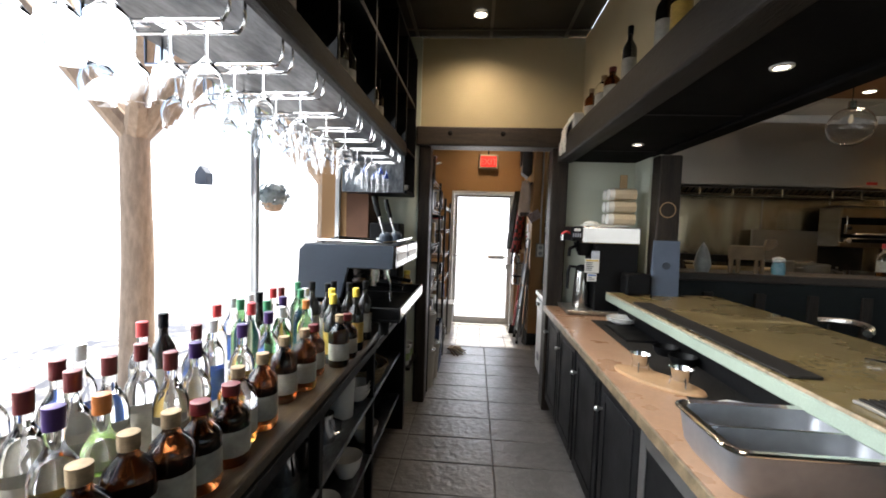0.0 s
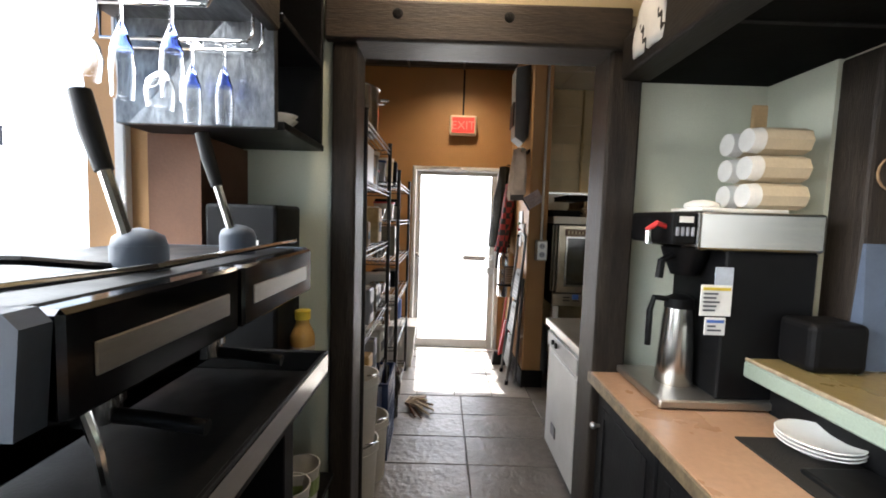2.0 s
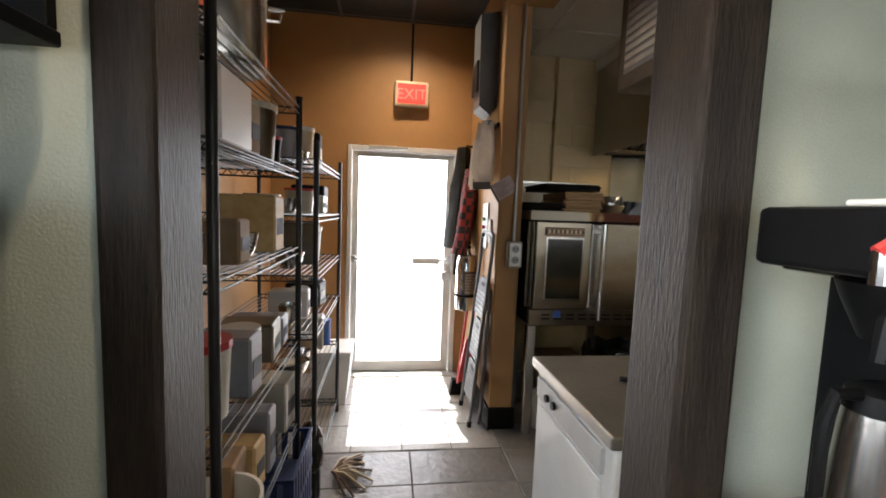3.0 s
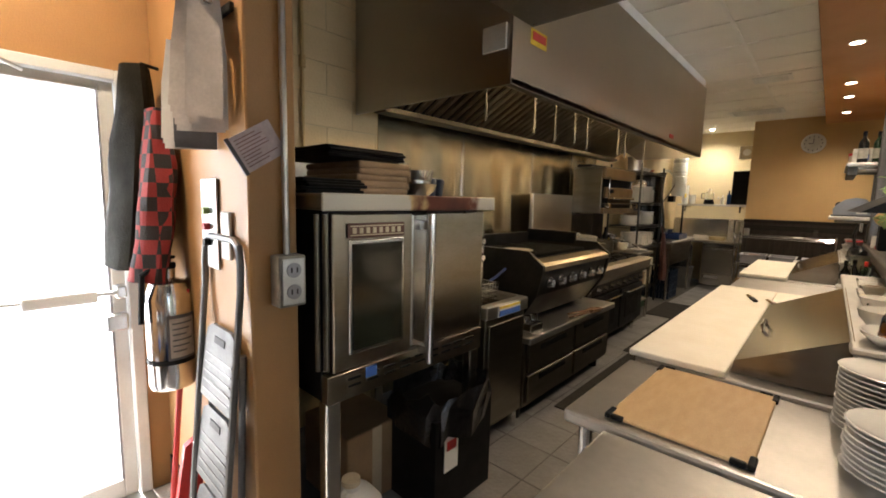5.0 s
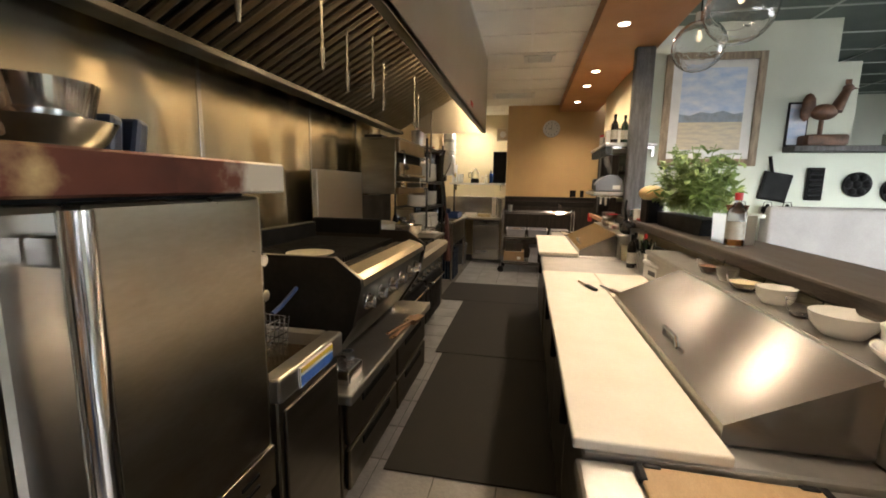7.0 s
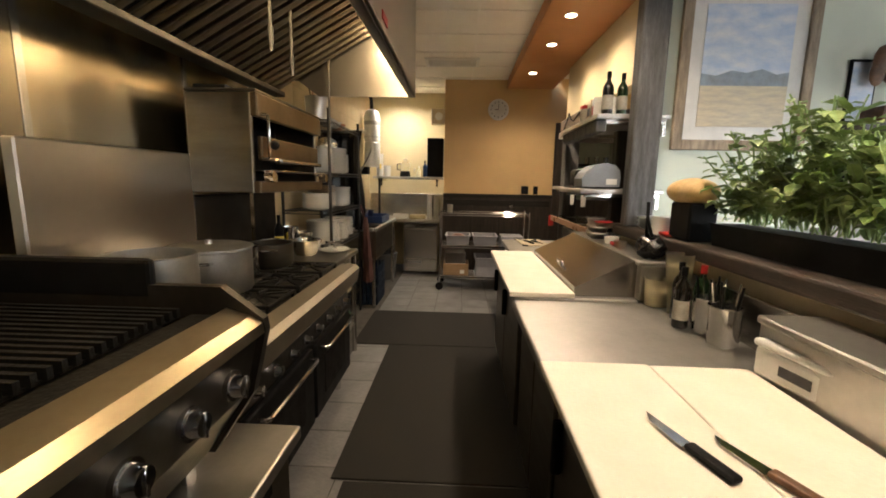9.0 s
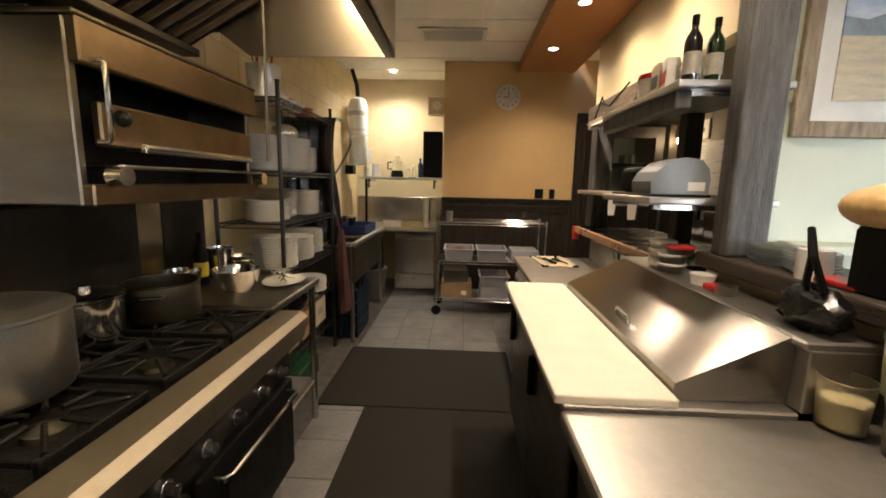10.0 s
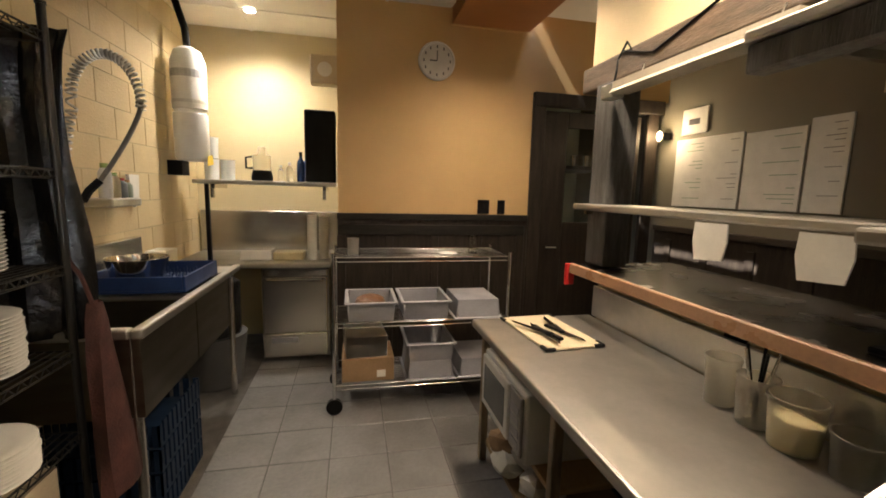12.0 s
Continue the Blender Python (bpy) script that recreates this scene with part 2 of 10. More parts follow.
sn.links.new(so.outputs["Object"], sz_.inputs["Vector"])
sn.links.new(sz_.outputs["Fac"], sa.inputs[0])
sn.links.new(sx_.outputs["X"], sa.inputs[2])
for p_, c_ in ((0.0, (0.46, 0.42, 0.35)), (0.04, (0.42, 0.30, 0.14)), (0.12, (0.10, 0.028, 0.016)), (0.34, (0.06, 0.017, 0.011)), (0.44, (0.11, 0.034, 0.02)), (0.52, (0.46, 0.42, 0.35))):
    e_ = sr.color_ramp.elements[0] if p_ == 0.0 else sr.color_ramp.elements.new(p_)
    e_.position, e_.color = p_, (*c_, 1)
sr.color_ramp.elements[-1].color = (0.46, 0.42, 0.35, 1)
sn.links.new(sa.outputs[0], sr.inputs["Fac"])
sn.links.new(sr.outputs["Color"], sn.nodes["Principled BSDF"].inputs["Base Color"])
CLEAR = glass("clear_glass")
WINE = glass("thin_wine_glass", (1, 1, 1), 0.0, 1.33)
THINGLOBE = glass("blown_globe_glass", (1, 1, 1), 0.0, 1.38)
gn = THINGLOBE.node_tree
gv, gb_, gc = gn.nodes.new("ShaderNodeTexVoronoi"), gn.nodes.new("ShaderNodeBump"), gn.nodes.new("ShaderNodeTexCoord")
gv.inputs["Scale"].default_value = 13
gb_.inputs["Strength"].default_value, gb_.inputs["Distance"].default_value = 0.4, 0.015
gn.links.new(gc.outputs["Object"], gv.inputs["Vector"])
gn.links.new(gv.outputs["Distance"], gb_.inputs["Height"])
gn.links.new(gb_.outputs[0], gn.nodes["Principled BSDF"].inputs["Normal"])
THIN = glass("thin_glass", (1, 1, 1), 0.0, 1.02)
GREENGL = glass("green_glass", (0.30, 0.66, 0.30), 0.03)
BROWNGL = glass("brown_glass", (0.16, 0.05, 0.015), 0.03)
AMBER = glass("amber_spirit", (0.62, 0.22, 0.035), 0.02)
TUBCLEAR = glass("clear_deli_plastic", (0.92, 0.90, 0.84), 0.28, 1.25)
POTLIGHT = glow("pot_light", (1.0, 0.88, 0.70), 5.0)
TUBE = glow("hood_lamp", (1.0, 0.80, 0.45), 4.0)
EXITRED = glow("exit_sign_red", (1.0, 0.05, 0.04), 0.06)


# ---- mesh helpers ----
class B:
    """One mesh part in the making; with at, it is drawn in room coordinates for a thing standing there."""

    def __init__(self, at=None):
        self.bm = bmesh.new()
        self.at = at

    def box(self, x0, y0, z0, x1, y1, z1, bevel=0.0, segs=1, turn=None):
        made = bmesh.ops.create_cube(self.bm, size=1)["verts"]
        c = Vector(((x0 + x1) / 2, (y0 + y1) / 2, (z0 + z1) / 2))
        s = (abs(x1 - x0), abs(y1 - y0), abs(z1 - z0))
        for v in made:
            p = Vector((v.co.x * s[0], v.co.y * s[1], v.co.z * s[2]))
            v.co = (turn @ p if turn else p) + c
        if bevel:
            edges = list({e for v in made for e in v.link_edges})
            bmesh.ops.bevel(self.bm, geom=edges, offset=min(bevel, min(s) * 0.45), segments=segs, affect="EDGES", profile=0.5)
        return self

    def cyl(self, p0, p1, r, segs=16, r2=None, caps=True):
        p0, p1 = Vector(p0), Vector(p1)
        d = p1 - p0
        m = Matrix.Translation((p0 + p1) / 2) @ d.to_track_quat("Z", "Y").to_matrix().to_4x4()
        bmesh.ops.create_cone(self.bm, cap_ends=caps, segments=segs, radius1=r, radius2=r if r2 is None else r2, depth=d.length, matrix=m)
        return self

    def ball(self, c, r, sx=1, sy=1, sz=1, sub=2):
        bmesh.ops.create_icosphere(self.bm, subdivisions=sub, radius=r, matrix=Matrix.Translation(c) @ Matrix.Diagonal((sx, sy, sz, 1)))
        return self

    def lathe(self, profile, segs=20, at=(0, 0, 0), squash=1.0):
        rings = []
        for r, z in profile:
            if r < 1e-5:
                rings.append([self.bm.verts.new((at[0], at[1], at[2] + z))])
            else:
                rings.append([self.bm.verts.new((at[0] + r * math.cos(a * math.tau / segs), at[1] + squash * r * math.sin(a * math.tau / segs), at[2] + z)) for a in range(segs)])
        for p, q in zip(rings, rings[1:]):
            for a in range(segs):
                b = (a + 1) % segs
                if len(p) == 1 and len(q) == 1:
                    continue
                if len(p) == 1:
                    self.bm.faces.new((p[0], q[b], q[a]))
                elif len(q) == 1:
                    self.bm.faces.new((p[a], p[b], q[0]))
                else:
                    self.bm.faces.new((p[a], p[b], q[b], q[a]))
        return self

    def prism(self, outline, axis, a, b):
        """outline: points in the two other axes, in order; drawn out along axis from a to b."""
        def at(u, v, w):
            return {"x": (w, u, v), "y": (u, w, v), "z": (u, v, w)}[axis]
        low = [self.bm.verts.new(at(u, v, a)) for u, v in outline]
        high = [self.bm.verts.new(at(u, v, b)) for u, v in outline]
        self.bm.faces.new(low)
        self.bm.faces.new(high[::-1])
        for i in range(len(low)):
            j = (i + 1) % len(low)
            self.bm.faces.new((low[j], low[i], high[i], high[j]))
        return self

    def tube(self, points, r, segs=8):
        pts = [Vector(p) for p in points]
        last, rings = None, []
        for i, p in enumerate(pts):
            d = (pts[min(i + 1, len(pts) - 1)] - pts[max(i - 1, 0)]).normalized()
            side = d.orthogonal() if last is None else (last - d * last.dot(d))
            side.normalize()
            last = side
            up = d.cross(side)
            rr = r[i] if isinstance(r, (list, tuple)) else r
            rings.append([self.bm.verts.new(p + rr * (math.cos(a * math.tau / segs) * side + math.sin(a * math.tau / segs) * up)) for a in range(segs)])
        for p, q in zip(rings, rings[1:]):
            for a in range(segs):
                b = (a + 1) % segs
                self.bm.faces.new((p[a], p[b], q[b], q[a]))
        self.bm.faces.new(rings[0][::-1])
        self.bm.faces.new(rings[-1])
        return self

    def quad(self, *pts):
        self.bm.faces.new([self.bm.verts.new(p) for p in pts])
        return self

    def put(self, name, material, parent=None, label="", smooth=False, shadow=True):
        if self.at:
            bmesh.ops.translate(self.bm, verts=self.bm.verts, vec=-Vector(self.at))
        return part(name, self.bm, material, parent, label, smooth, shadow)


def part(name, bm, material, parent=None, label="", smooth=False, shadow=True):
    bmesh.ops.recalc_face_normals(bm, faces=bm.faces)
    me = bpy.data.meshes.new(name)
    bm.to_mesh(me)
    bm.free()
    me.materials.append(material)
    if smooth:
        me.shade_smooth()
        me.set_sharp_from_angle(angle=radians(38))
    ob = new(name, me)
    if parent:
        ob.parent = parent
    if label:
        ob["label"] = label
    ob.visible_shadow = shadow
    return ob


def thing(name, label, category, at=(0, 0, 0), rz=0, group="", kind=""):
    ob = new(name)
    ob.empty_display_size = 0.1
    ob.matrix_world = pose(*at, 0, 0, rz)
    return tagged(ob, label, category, group, kind)


def setting(name, label, category, build, material, smooth=False):
    return tagged(build.put(name, material, smooth=smooth), label, category, kind="structure")


def bars(parent, material, x, y, z, w, rows, axis="x", gap=0.02, high=0.006, seed=1):
    """Unreadable writing: plain bars on a face whose normal is the given axis."""
    rng = random.Random(seed)
    b = B()
    for i in range(rows):
        ln = w * rng.uniform(0.45, 0.95)
        if axis == "y":
            b.box(x, y - 0.0015, z - i * gap - high, x + ln, y + 0.0005, z - i * gap)
        elif axis == "x":
            b.box(x - 0.0015, y - ln, z - i * gap - high, x + 0.0005, y, z - i * gap)
        else:
            b.box(x, y + i * gap, z, x + ln, y + i * gap + high, z + 0.0015)
    return b.put("print", material, parent)

# ---- the large structure ----
NORTH, FAR, HALL_C, KITCH_C, BAR_C = 6.22, 9.28, 3.20, 3.02, 3.13

setting("floor", "dark floor slab under the tiles of bar and kitchen", "floor", B().box(-1.25, -3.2, -0.2, 10.6, 6.45, -0.012), GROUT)
setting("wall_north_hall", "burnt orange painted end wall round the exit door", "wall",
        B().box(-1.25, NORTH, 0, -0.415, NORTH + 0.18, HALL_C + 0.1).box(0.62, NORTH, 0, 0.88, NORTH + 0.18, HALL_C + 0.1).box(-0.415, NORTH, 2.12, 0.62, NORTH + 0.18, HALL_C + 0.1), ORANGE)
wall_blocks = setting("wall_north_kitchen", "cream painted concrete block wall behind the cooking line", "wall", B().box(0.88, NORTH + 0.002, 0, 10.5, NORTH + 0.18, 3.3), JOINT)
setting("wall_west_hall", "orange painted wall behind the storage racks", "wall", B().box(-1.25, 3.27, 0, -1.08, NORTH, HALL_C + 0.1), ORANGE)
setting("wall_west_bar", "bar window wall, painted sage below and beside the glass", "wall",
        B().box(-1.25, -3.2, 0, -1.05, 3.27, 0.88).box(-1.25, -3.2, 2.55, -1.05, 3.27, 3.3).box(-1.25, 2.78, 0.942, -1.05, 3.118, 1.783).box(-1.25, 2.78, 1.783, -1.05, 3.12, 2.55).box(-1.25, 2.78, 0.88, -1.05, 3.12, 0.942).box(-1.25, -3.2, 0.88, -1.05, -2.2, 2.55), ORANGE)
# The face turned from the window gets its shade from this darker brown.
setting("pilaster", "pilaster beside the bar window, its shade put into the brown", "pilaster", B().box(-1.049, 2.78, 0.942, -0.875, 3.118, 1.783), mat("shaded_brown_paint", (0.15, 0.07, 0.038), 0.6, 0, 0.1, 4, 0.15, 120, spec=0.25))
setting("wall_partition_west", "sage green wall beside the espresso machine", "wall", B().box(-1.05, 3.12, 0, -0.53, 3.27, 3.13), SAGE_WALL)
setting("wall_over_beam", "cream yellow wall above the timber beam", "wall", B().box(-0.53, 3.15, 2.38, 0.82, 3.27, 3.13), YELLOW)
setting("wall_alcove", "pale sage alcove wall behind the coffee brewer", "wall", B().box(0.70, 3.17, 0, 1.40, 3.27, 2.14).box(1.28, 2.86, 1.0, 1.36, 3.17, 2.14), SAGE_WALL)
setting("wall_bar_upper", "cream yellow wall above the bar canopy", "wall", B().box(0.82, -3.2, 2.36, 0.94, 3.27, 3.13), YELLOW)
setting("wall_stub", "orange painted wall stub with clipboards and switches", "wall", B().box(0.71, 5.13, 0, 0.88, NORTH, HALL_C + 0.05, 0.006), ORANGE)
setting("bulkhead", "orange painted bulkhead between hall and kitchen", "bulkhead", B().box(0.71, 3.27, 2.92, 1.02, 5.13, 3.25), ORANGE)
setting("wall_far", "ochre painted kitchen end wall above dark wainscot", "wall", B().box(FAR, 3.17, 1.345, FAR + 0.14, 4.84, 3.1).box(FAR, 1.5, 2.42, FAR + 0.14, 3.17, 3.1).box(FAR - 0.02, 3.295, 2.895, FAR, 3.93, 3.1).box(FAR + 0.02, 3.17, 0, FAR + 0.14, 4.84, 1.345), OCHRE)
setting("wall_nook", "cream yellow back and side of the dish nook", "wall", B().box(10.28, 4.7, 0, 10.45, NORTH, 3.1).box(FAR + 0.14, 4.7, 0, 10.28, 4.84, 3.1), YELLOW)
setting("wall_south", "plain sage wall behind the bar entrance", "wall", B().box(-1.25, -3.4, 0, 1.8, -3.2, 3.3).box(5.4, -3.4, 0, 9.5, -3.2, 3.3).box(1.8, -3.4, 0, 5.4, -3.2, 0.9).box(1.8, -3.4, 2.6, 5.4, -3.2, 3.3), SAGE_WALL)
win2 = tagged(B().box(1.8, -3.36, 0.9, 5.4, -3.26, 0.95, 0.004).box(1.8, -3.36, 2.55, 5.4, -3.26, 2.6, 0.004).put("window_2", WHITE_FRAME), "white framed dining room window", "window", kind="structure")
for x in (1.8, 3.55, 5.34):
    B().box(x, -3.36, 0.95, x + 0.06, -3.26, 2.55, 0.004).put("window_frame", WHITE_FRAME, win2)
for x in (1.86, 3.61):
    B().box(x, -3.312, 0.95, x + 1.69, -3.306, 2.55).put("pane", THIN, win2, shadow=False)
setting("wall_pass_upper", "cream wall above the kitchen pass", "wall", B().box(5.98, 3.17, 2.28, 8.13, 3.29, 3.1), YELLOW)
dining_wall = setting("wall_dining", "pale sage dining room wall with picture and shelf", "wall", B().box(5.80, 1.62, 0, 5.95, 3.25, 3.13), SAGE_WALL)
setting("wall_dining_step", "pale sage wall stepping down behind the rooster", "wall", B().box(5.80, 1.42, 0, 5.95, 1.62, 2.74), SAGE_WALL)
setting("wall_dining_low", "pale sage low wall under the plank shelf", "wall", B().box(5.80, -3.2, 0, 5.95, 1.42, 1.90), SAGE_WALL)
setting("wall_office", "grey green corridor wall with whiteboards", "wall", B().box(5.95, 1.65, 0, 11.0, 1.8, 3.1), mat("grey_green_wall", (0.22, 0.20, 0.15), 0.7, 0, 0.06, 2, 0.15, 150))
setting("wall_corridor_end", "dark wall closing the corridor beyond the door", "wall", B().box(FAR + 1.6, 1.5, 0, FAR + 1.7, 4.7, 3.1).box(FAR + 0.14, 4.6, 0, FAR + 1.6, 4.7, 3.1), SAGE_WALL)

half = setting("half_wall", "low wall between kitchen and dining room", "wall", B().box(1.36, 3.16, 0, 5.80, 3.40, 1.17).box(1.28, 3.17, 0, 1.36, 3.27, 1.0), mat("cream_half_wall", (0.52, 0.44, 0.30), 0.6, 0, 0.06, 3, 0.12, 120))
setting("ledge", "dark weathered wood ledge on the kitchen half wall", "ledge", B().box(1.37, 3.08, 1.172, 5.79, 3.47, 1.24, 0.012, 2), DARKWOOD_X)
wains = setting("wainscot_dining", "dark green panelled wainscot under the ledge", "wainscot", B().box(1.40, 3.135, 0, 5.79, 3.158, 1.17), mat("dark_green_panel", (0.014, 0.018, 0.018), 0.55, 0, 0.15, 4, 0.1, 60, spec=0.25))
for i in range(11):
    B().box(1.45 + i * 0.41, 3.112, 0.1, 1.53 + i * 0.41, 3.135, 1.08, 0.004).put("batten", DARKWOOD, wains)

# Timber frame of the opening
beam = setting("beam_opening", "dark stained timber beam with bolt knots over the opening", "beam", B().box(-0.56, 3.085, 2.225, 0.66, 3.30, 2.385, 0.012, 2), DARKWOOD_X)
for x in (-0.27, 0.17):
    B().ball((x, 3.086, 2.33), 0.022, 1, 0.35, 1, 2).put("bolt", IRON, beam)
setting("post_opening_west", "dark stained timber post of the opening", "post", B().box(-0.53, 3.10, 0, -0.43, 3.29, 2.225, 0.012, 2), DARKWOOD)
setting("post_opening_east", "dark stained timber post beside the alcove", "post", B().box(0.585, 3.10, 0, 0.72, 3.29, 2.225, 0.012, 2), DARKWOOD)
setting("post_alcove", "dark stained timber post standing on the bar", "post", B().box(1.29, 2.72, 1.10, 1.45, 2.86, 2.12, 0.012, 2), DARKWOOD)
setting("post_rough", "grey weathered timber post at the pass", "post", B().box(5.60, 3.27, 1.24, 5.71, 3.45, 2.898, 0.014, 2), GREYWOOD)
setting("post_pass", "grey weathered timber post at the end of the pass", "post", B().box(7.78, 3.20, 1.14, 7.96, 3.36, 2.26, 0.012, 2), GREYWOOD)

# Ceilings
def ceiling(name, label, x0, y0, x1, y1, z, tile, grid, step=0.61, stepy=1.22, ox=0.0, oy=0.0):
    b = B().box(x0, y0, z + 0.008, x1, y1, z + 0.1)
    ob = setting(name, label, "ceiling", b, tile)
    g = B()
    x = x0 + ox
    while x < x1:
        g.box(x - 0.012, y0, z, x + 0.012, y1, z + 0.008)
        x += step
    y = y0 + oy
    while y < y1:
        g.box(x0, y - 0.012, z - 0.001, x1, y + 0.012, z + 0.007)
        y += stepy
    g.put("grid", grid, ob)
    return ob


GREENTILE = mat("green_ceiling_tile", (0.15, 0.19, 0.165), 0.8, 0, 0.06, 3, 0.2, 100)
PALEGRID = mat("pale_grid", (0.45, 0.50, 0.45), 0.5, 0, 0.04, 4, 0)
ceiling("ceiling_bar", "dark ceiling tiles over the bar", -1.05, -3.2, 0.82, 3.15, BAR_C, CEIL_D, GRID_D, ox=0.48, oy=0.1)
ceiling("ceiling_dining", "dark green ceiling tiles of the dining room", 0.94, -3.2, 5.95, 3.25, BAR_C, GREENTILE, PALEGRID, ox=0.3, oy=0.2)
ceiling("ceiling_dining_far", "green ceiling tiles of the room beyond the dining wall", 5.95, -3.2, 9.5, 1.65, BAR_C, GREENTILE, PALEGRID, ox=0.3, oy=0.2)
setting("wall_dining_far", "pale sage end wall of the room beyond", "wall", B().box(9.5, -3.2, 0, 9.65, 1.65, 3.2), SAGE_WALL)
ceiling("ceiling_hall", "dark ceiling tiles of the back hall", -1.08, 3.27, 0.71, NORTH, HALL_C, CEIL_D, GRID_D, ox=0.6, oy=0.45)
ceiling("ceiling_kitchen", "white ceiling tiles in a white grid over the kitchen", 0.88, 3.90, 10.28, NORTH, KITCH_C, CEIL_W, GRID_W, step=0.61, stepy=1.22, ox=0.35, oy=0.55)
setting("ceiling_corridor", "plain ceiling beyond the pass", "ceiling", B().box(5.95, 1.6, 3.05, 11.0, 3.17, 3.15).box(FAR + 0.14, 3.17, 3.05, 11, 4.7, 3.15), CEIL_W)
setting("soffit", "rust coloured lighting soffit along the pass", "soffit", B().box(1.30, 3.24, 2.90, FAR - 0.02, 3.92, 3.10, 0.004), SOFFIT)
setting("canopy", "black panelled canopy over the bar", "canopy", B().box(0.74, -3.0, 2.125, 1.30, 3.17, 2.20).box(1.22, -3.0, 2.10, 1.32, 2.62, 2.26, 0.008), CANOPY)
setting("canopy_rail", "dark rough timber rail along the canopy edge", "rail", B().box(0.62, -3.0, 2.10, 0.74, 3.085, 2.26, 0.012, 2), DARKWOOD_Y)
setting("canopy_shelf", "dark shelf board on top of the canopy", "shelf", B().box(0.64, -3.0, 2.262, 0.82, 3.085, 2.29, 0.004), DARKWOOD_Y)
can_seam = B()
for y in (-1.2, 0.35, 1.65, 2.6):
    can_seam.box(0.76, y, 2.119, 1.21, y + 0.02, 2.124)
tagged(can_seam.put("canopy_seam", IRON), "black joint strips under the canopy", "trim", kind="structure")

# Wainscot of the end wall
wain = setting("wainscot_far", "dark stained panelled wainscot of the end wall", "wainscot", B().box(FAR - 0.012, 3.17, 0, FAR + 0.018, 4.845, 1.30), DARKWOOD)
B().box(FAR - 0.03, 3.17, 1.29, FAR + 0.018, 4.85, 1.345, 0.006).put("cap_rail", DARKWOOD_Y, wain)
for i in range(5):
    B().box(FAR - 0.024, 3.20 + i * 0.395, 0.12, FAR - 0.013, 3.27 + i * 0.395, 1.16, 0.004).put("stile", DARKWOOD, wain)
B().box(FAR - 0.026, 3.2, 1.16, FAR - 0.013, 4.845, 1.25, 0.004).put("rail", DARKWOOD_Y, wain)

# Window of the bar
win = tagged(B().box(-1.16, -2.2, 0.88, -1.07, 2.78, 0.94, 0.004).put("window_1", WHITE_FRAME), "large white framed window of the bar", "window", kind="structure")
for y in (-2.2, -0.15, 1.50, 2.74):
    B().box(-1.13, y, 0.94, -1.095, y + 0.032, 2.55, 0.004).put("window_frame", WHITE_FRAME, win)
B().box(-1.15, -2.2, 2.49, -1.08, 2.78, 2.55, 0.004).put("window_frame", WHITE_FRAME, win)
for a, b_ in ((-2.168, -0.15), (-0.118, 1.50), (1.532, 2.74)):
    B().box(-1.118, a, 0.94, -1.112, b_, 2.49).put("pane", THIN, win, shadow=False)

# Exit door of white framed glass
door = tagged(B().box(-0.41, NORTH - 0.02, 0, -0.375, NORTH + 0.1, 2.115, 0.004).box(0.565, NORTH - 0.02, 0, 0.615, NORTH + 0.1, 2.115, 0.004).box(-0.375, NORTH - 0.02, 2.07, 0.565, NORTH + 0.1, 2.115, 0.004).put("door_1", WHITE_FRAME),
              "white aluminium glass exit door, closed", "door", kind="structure")
B().box(-0.37, NORTH + 0.01, 0.012, -0.325, NORTH + 0.055, 2.065, 0.004).box(0.505, NORTH + 0.01, 0.012, 0.56, NORTH + 0.055, 2.065, 0.004).box(-0.325, NORTH + 0.01, 0.012, 0.505, NORTH + 0.055, 0.11, 0.004).box(-0.325, NORTH + 0.01, 2.02, 0.505, NORTH + 0.055, 2.065, 0.004).put("door_leaf", WHITE_FRAME, door)
B().box(-0.325, NORTH + 0.028, 0.11, 0.505, NORTH + 0.034, 2.02).put("pane", THIN, door, shadow=False)
B().box(-0.325, NORTH + 0.012, 0.11, -0.315, NORTH + 0.027, 2.02).box(0.495, NORTH + 0.012, 0.11, 0.505, NORTH + 0.027, 2.02).put("glazing_bead", GREYTUB, door)
bar_ = B().cyl((-0.345, NORTH - 0.06, 1.09), (0.53, NORTH - 0.06, 1.09), 0.011, 12).put("push_bar", ALU, door, "aluminium push bar")
B().box(0.19, NORTH - 0.085, 1.055, 0.44, NORTH - 0.035, 1.115, 0.012, 2).put("bar_grip", WHITE, bar_)
for x in (-0.345, 0.53):
    B().box(x - 0.02, NORTH - 0.075, 1.06, x + 0.02, NORTH + 0.01, 1.12, 0.006).put("bar_mount", ALU, bar_)
B().box(0.47, NORTH - 0.05, 0.90, 0.555, NORTH + 0.01, 0.98, 0.008, 2).put("lock", ALU, door)
B().box(-0.22, NORTH - 0.05, 2.075, 0.02, NORTH - 0.02, 2.115, 0.005).tube([(-0.02, NORTH - 0.05, 2.09), (0.12, NORTH - 0.16, 2.085), (0.26, NORTH - 0.01, 2.05)], 0.008, 6).put("door_closer", ALU, door)
setting("threshold", "grey metal threshold of the exit door", "threshold", B().box(-0.41, NORTH - 0.12, 0, 0.615, NORTH + 0.1, 0.012, 0.004), ALU)
setting("baseboard", "dark rubber base along the wall stub", "baseboard", B().box(0.70, 5.10, 0, 0.712, NORTH, 0.16, 0.003).box(0.70, 5.118, 0, 0.90, 5.13, 0.16, 0.003), BLACK)

# Outside
setting("ground", "pale sunlit forecourt reaching the horizon", "ground", B().box(-900, -900, -0.5, 900, 900, -0.22), GROUND)

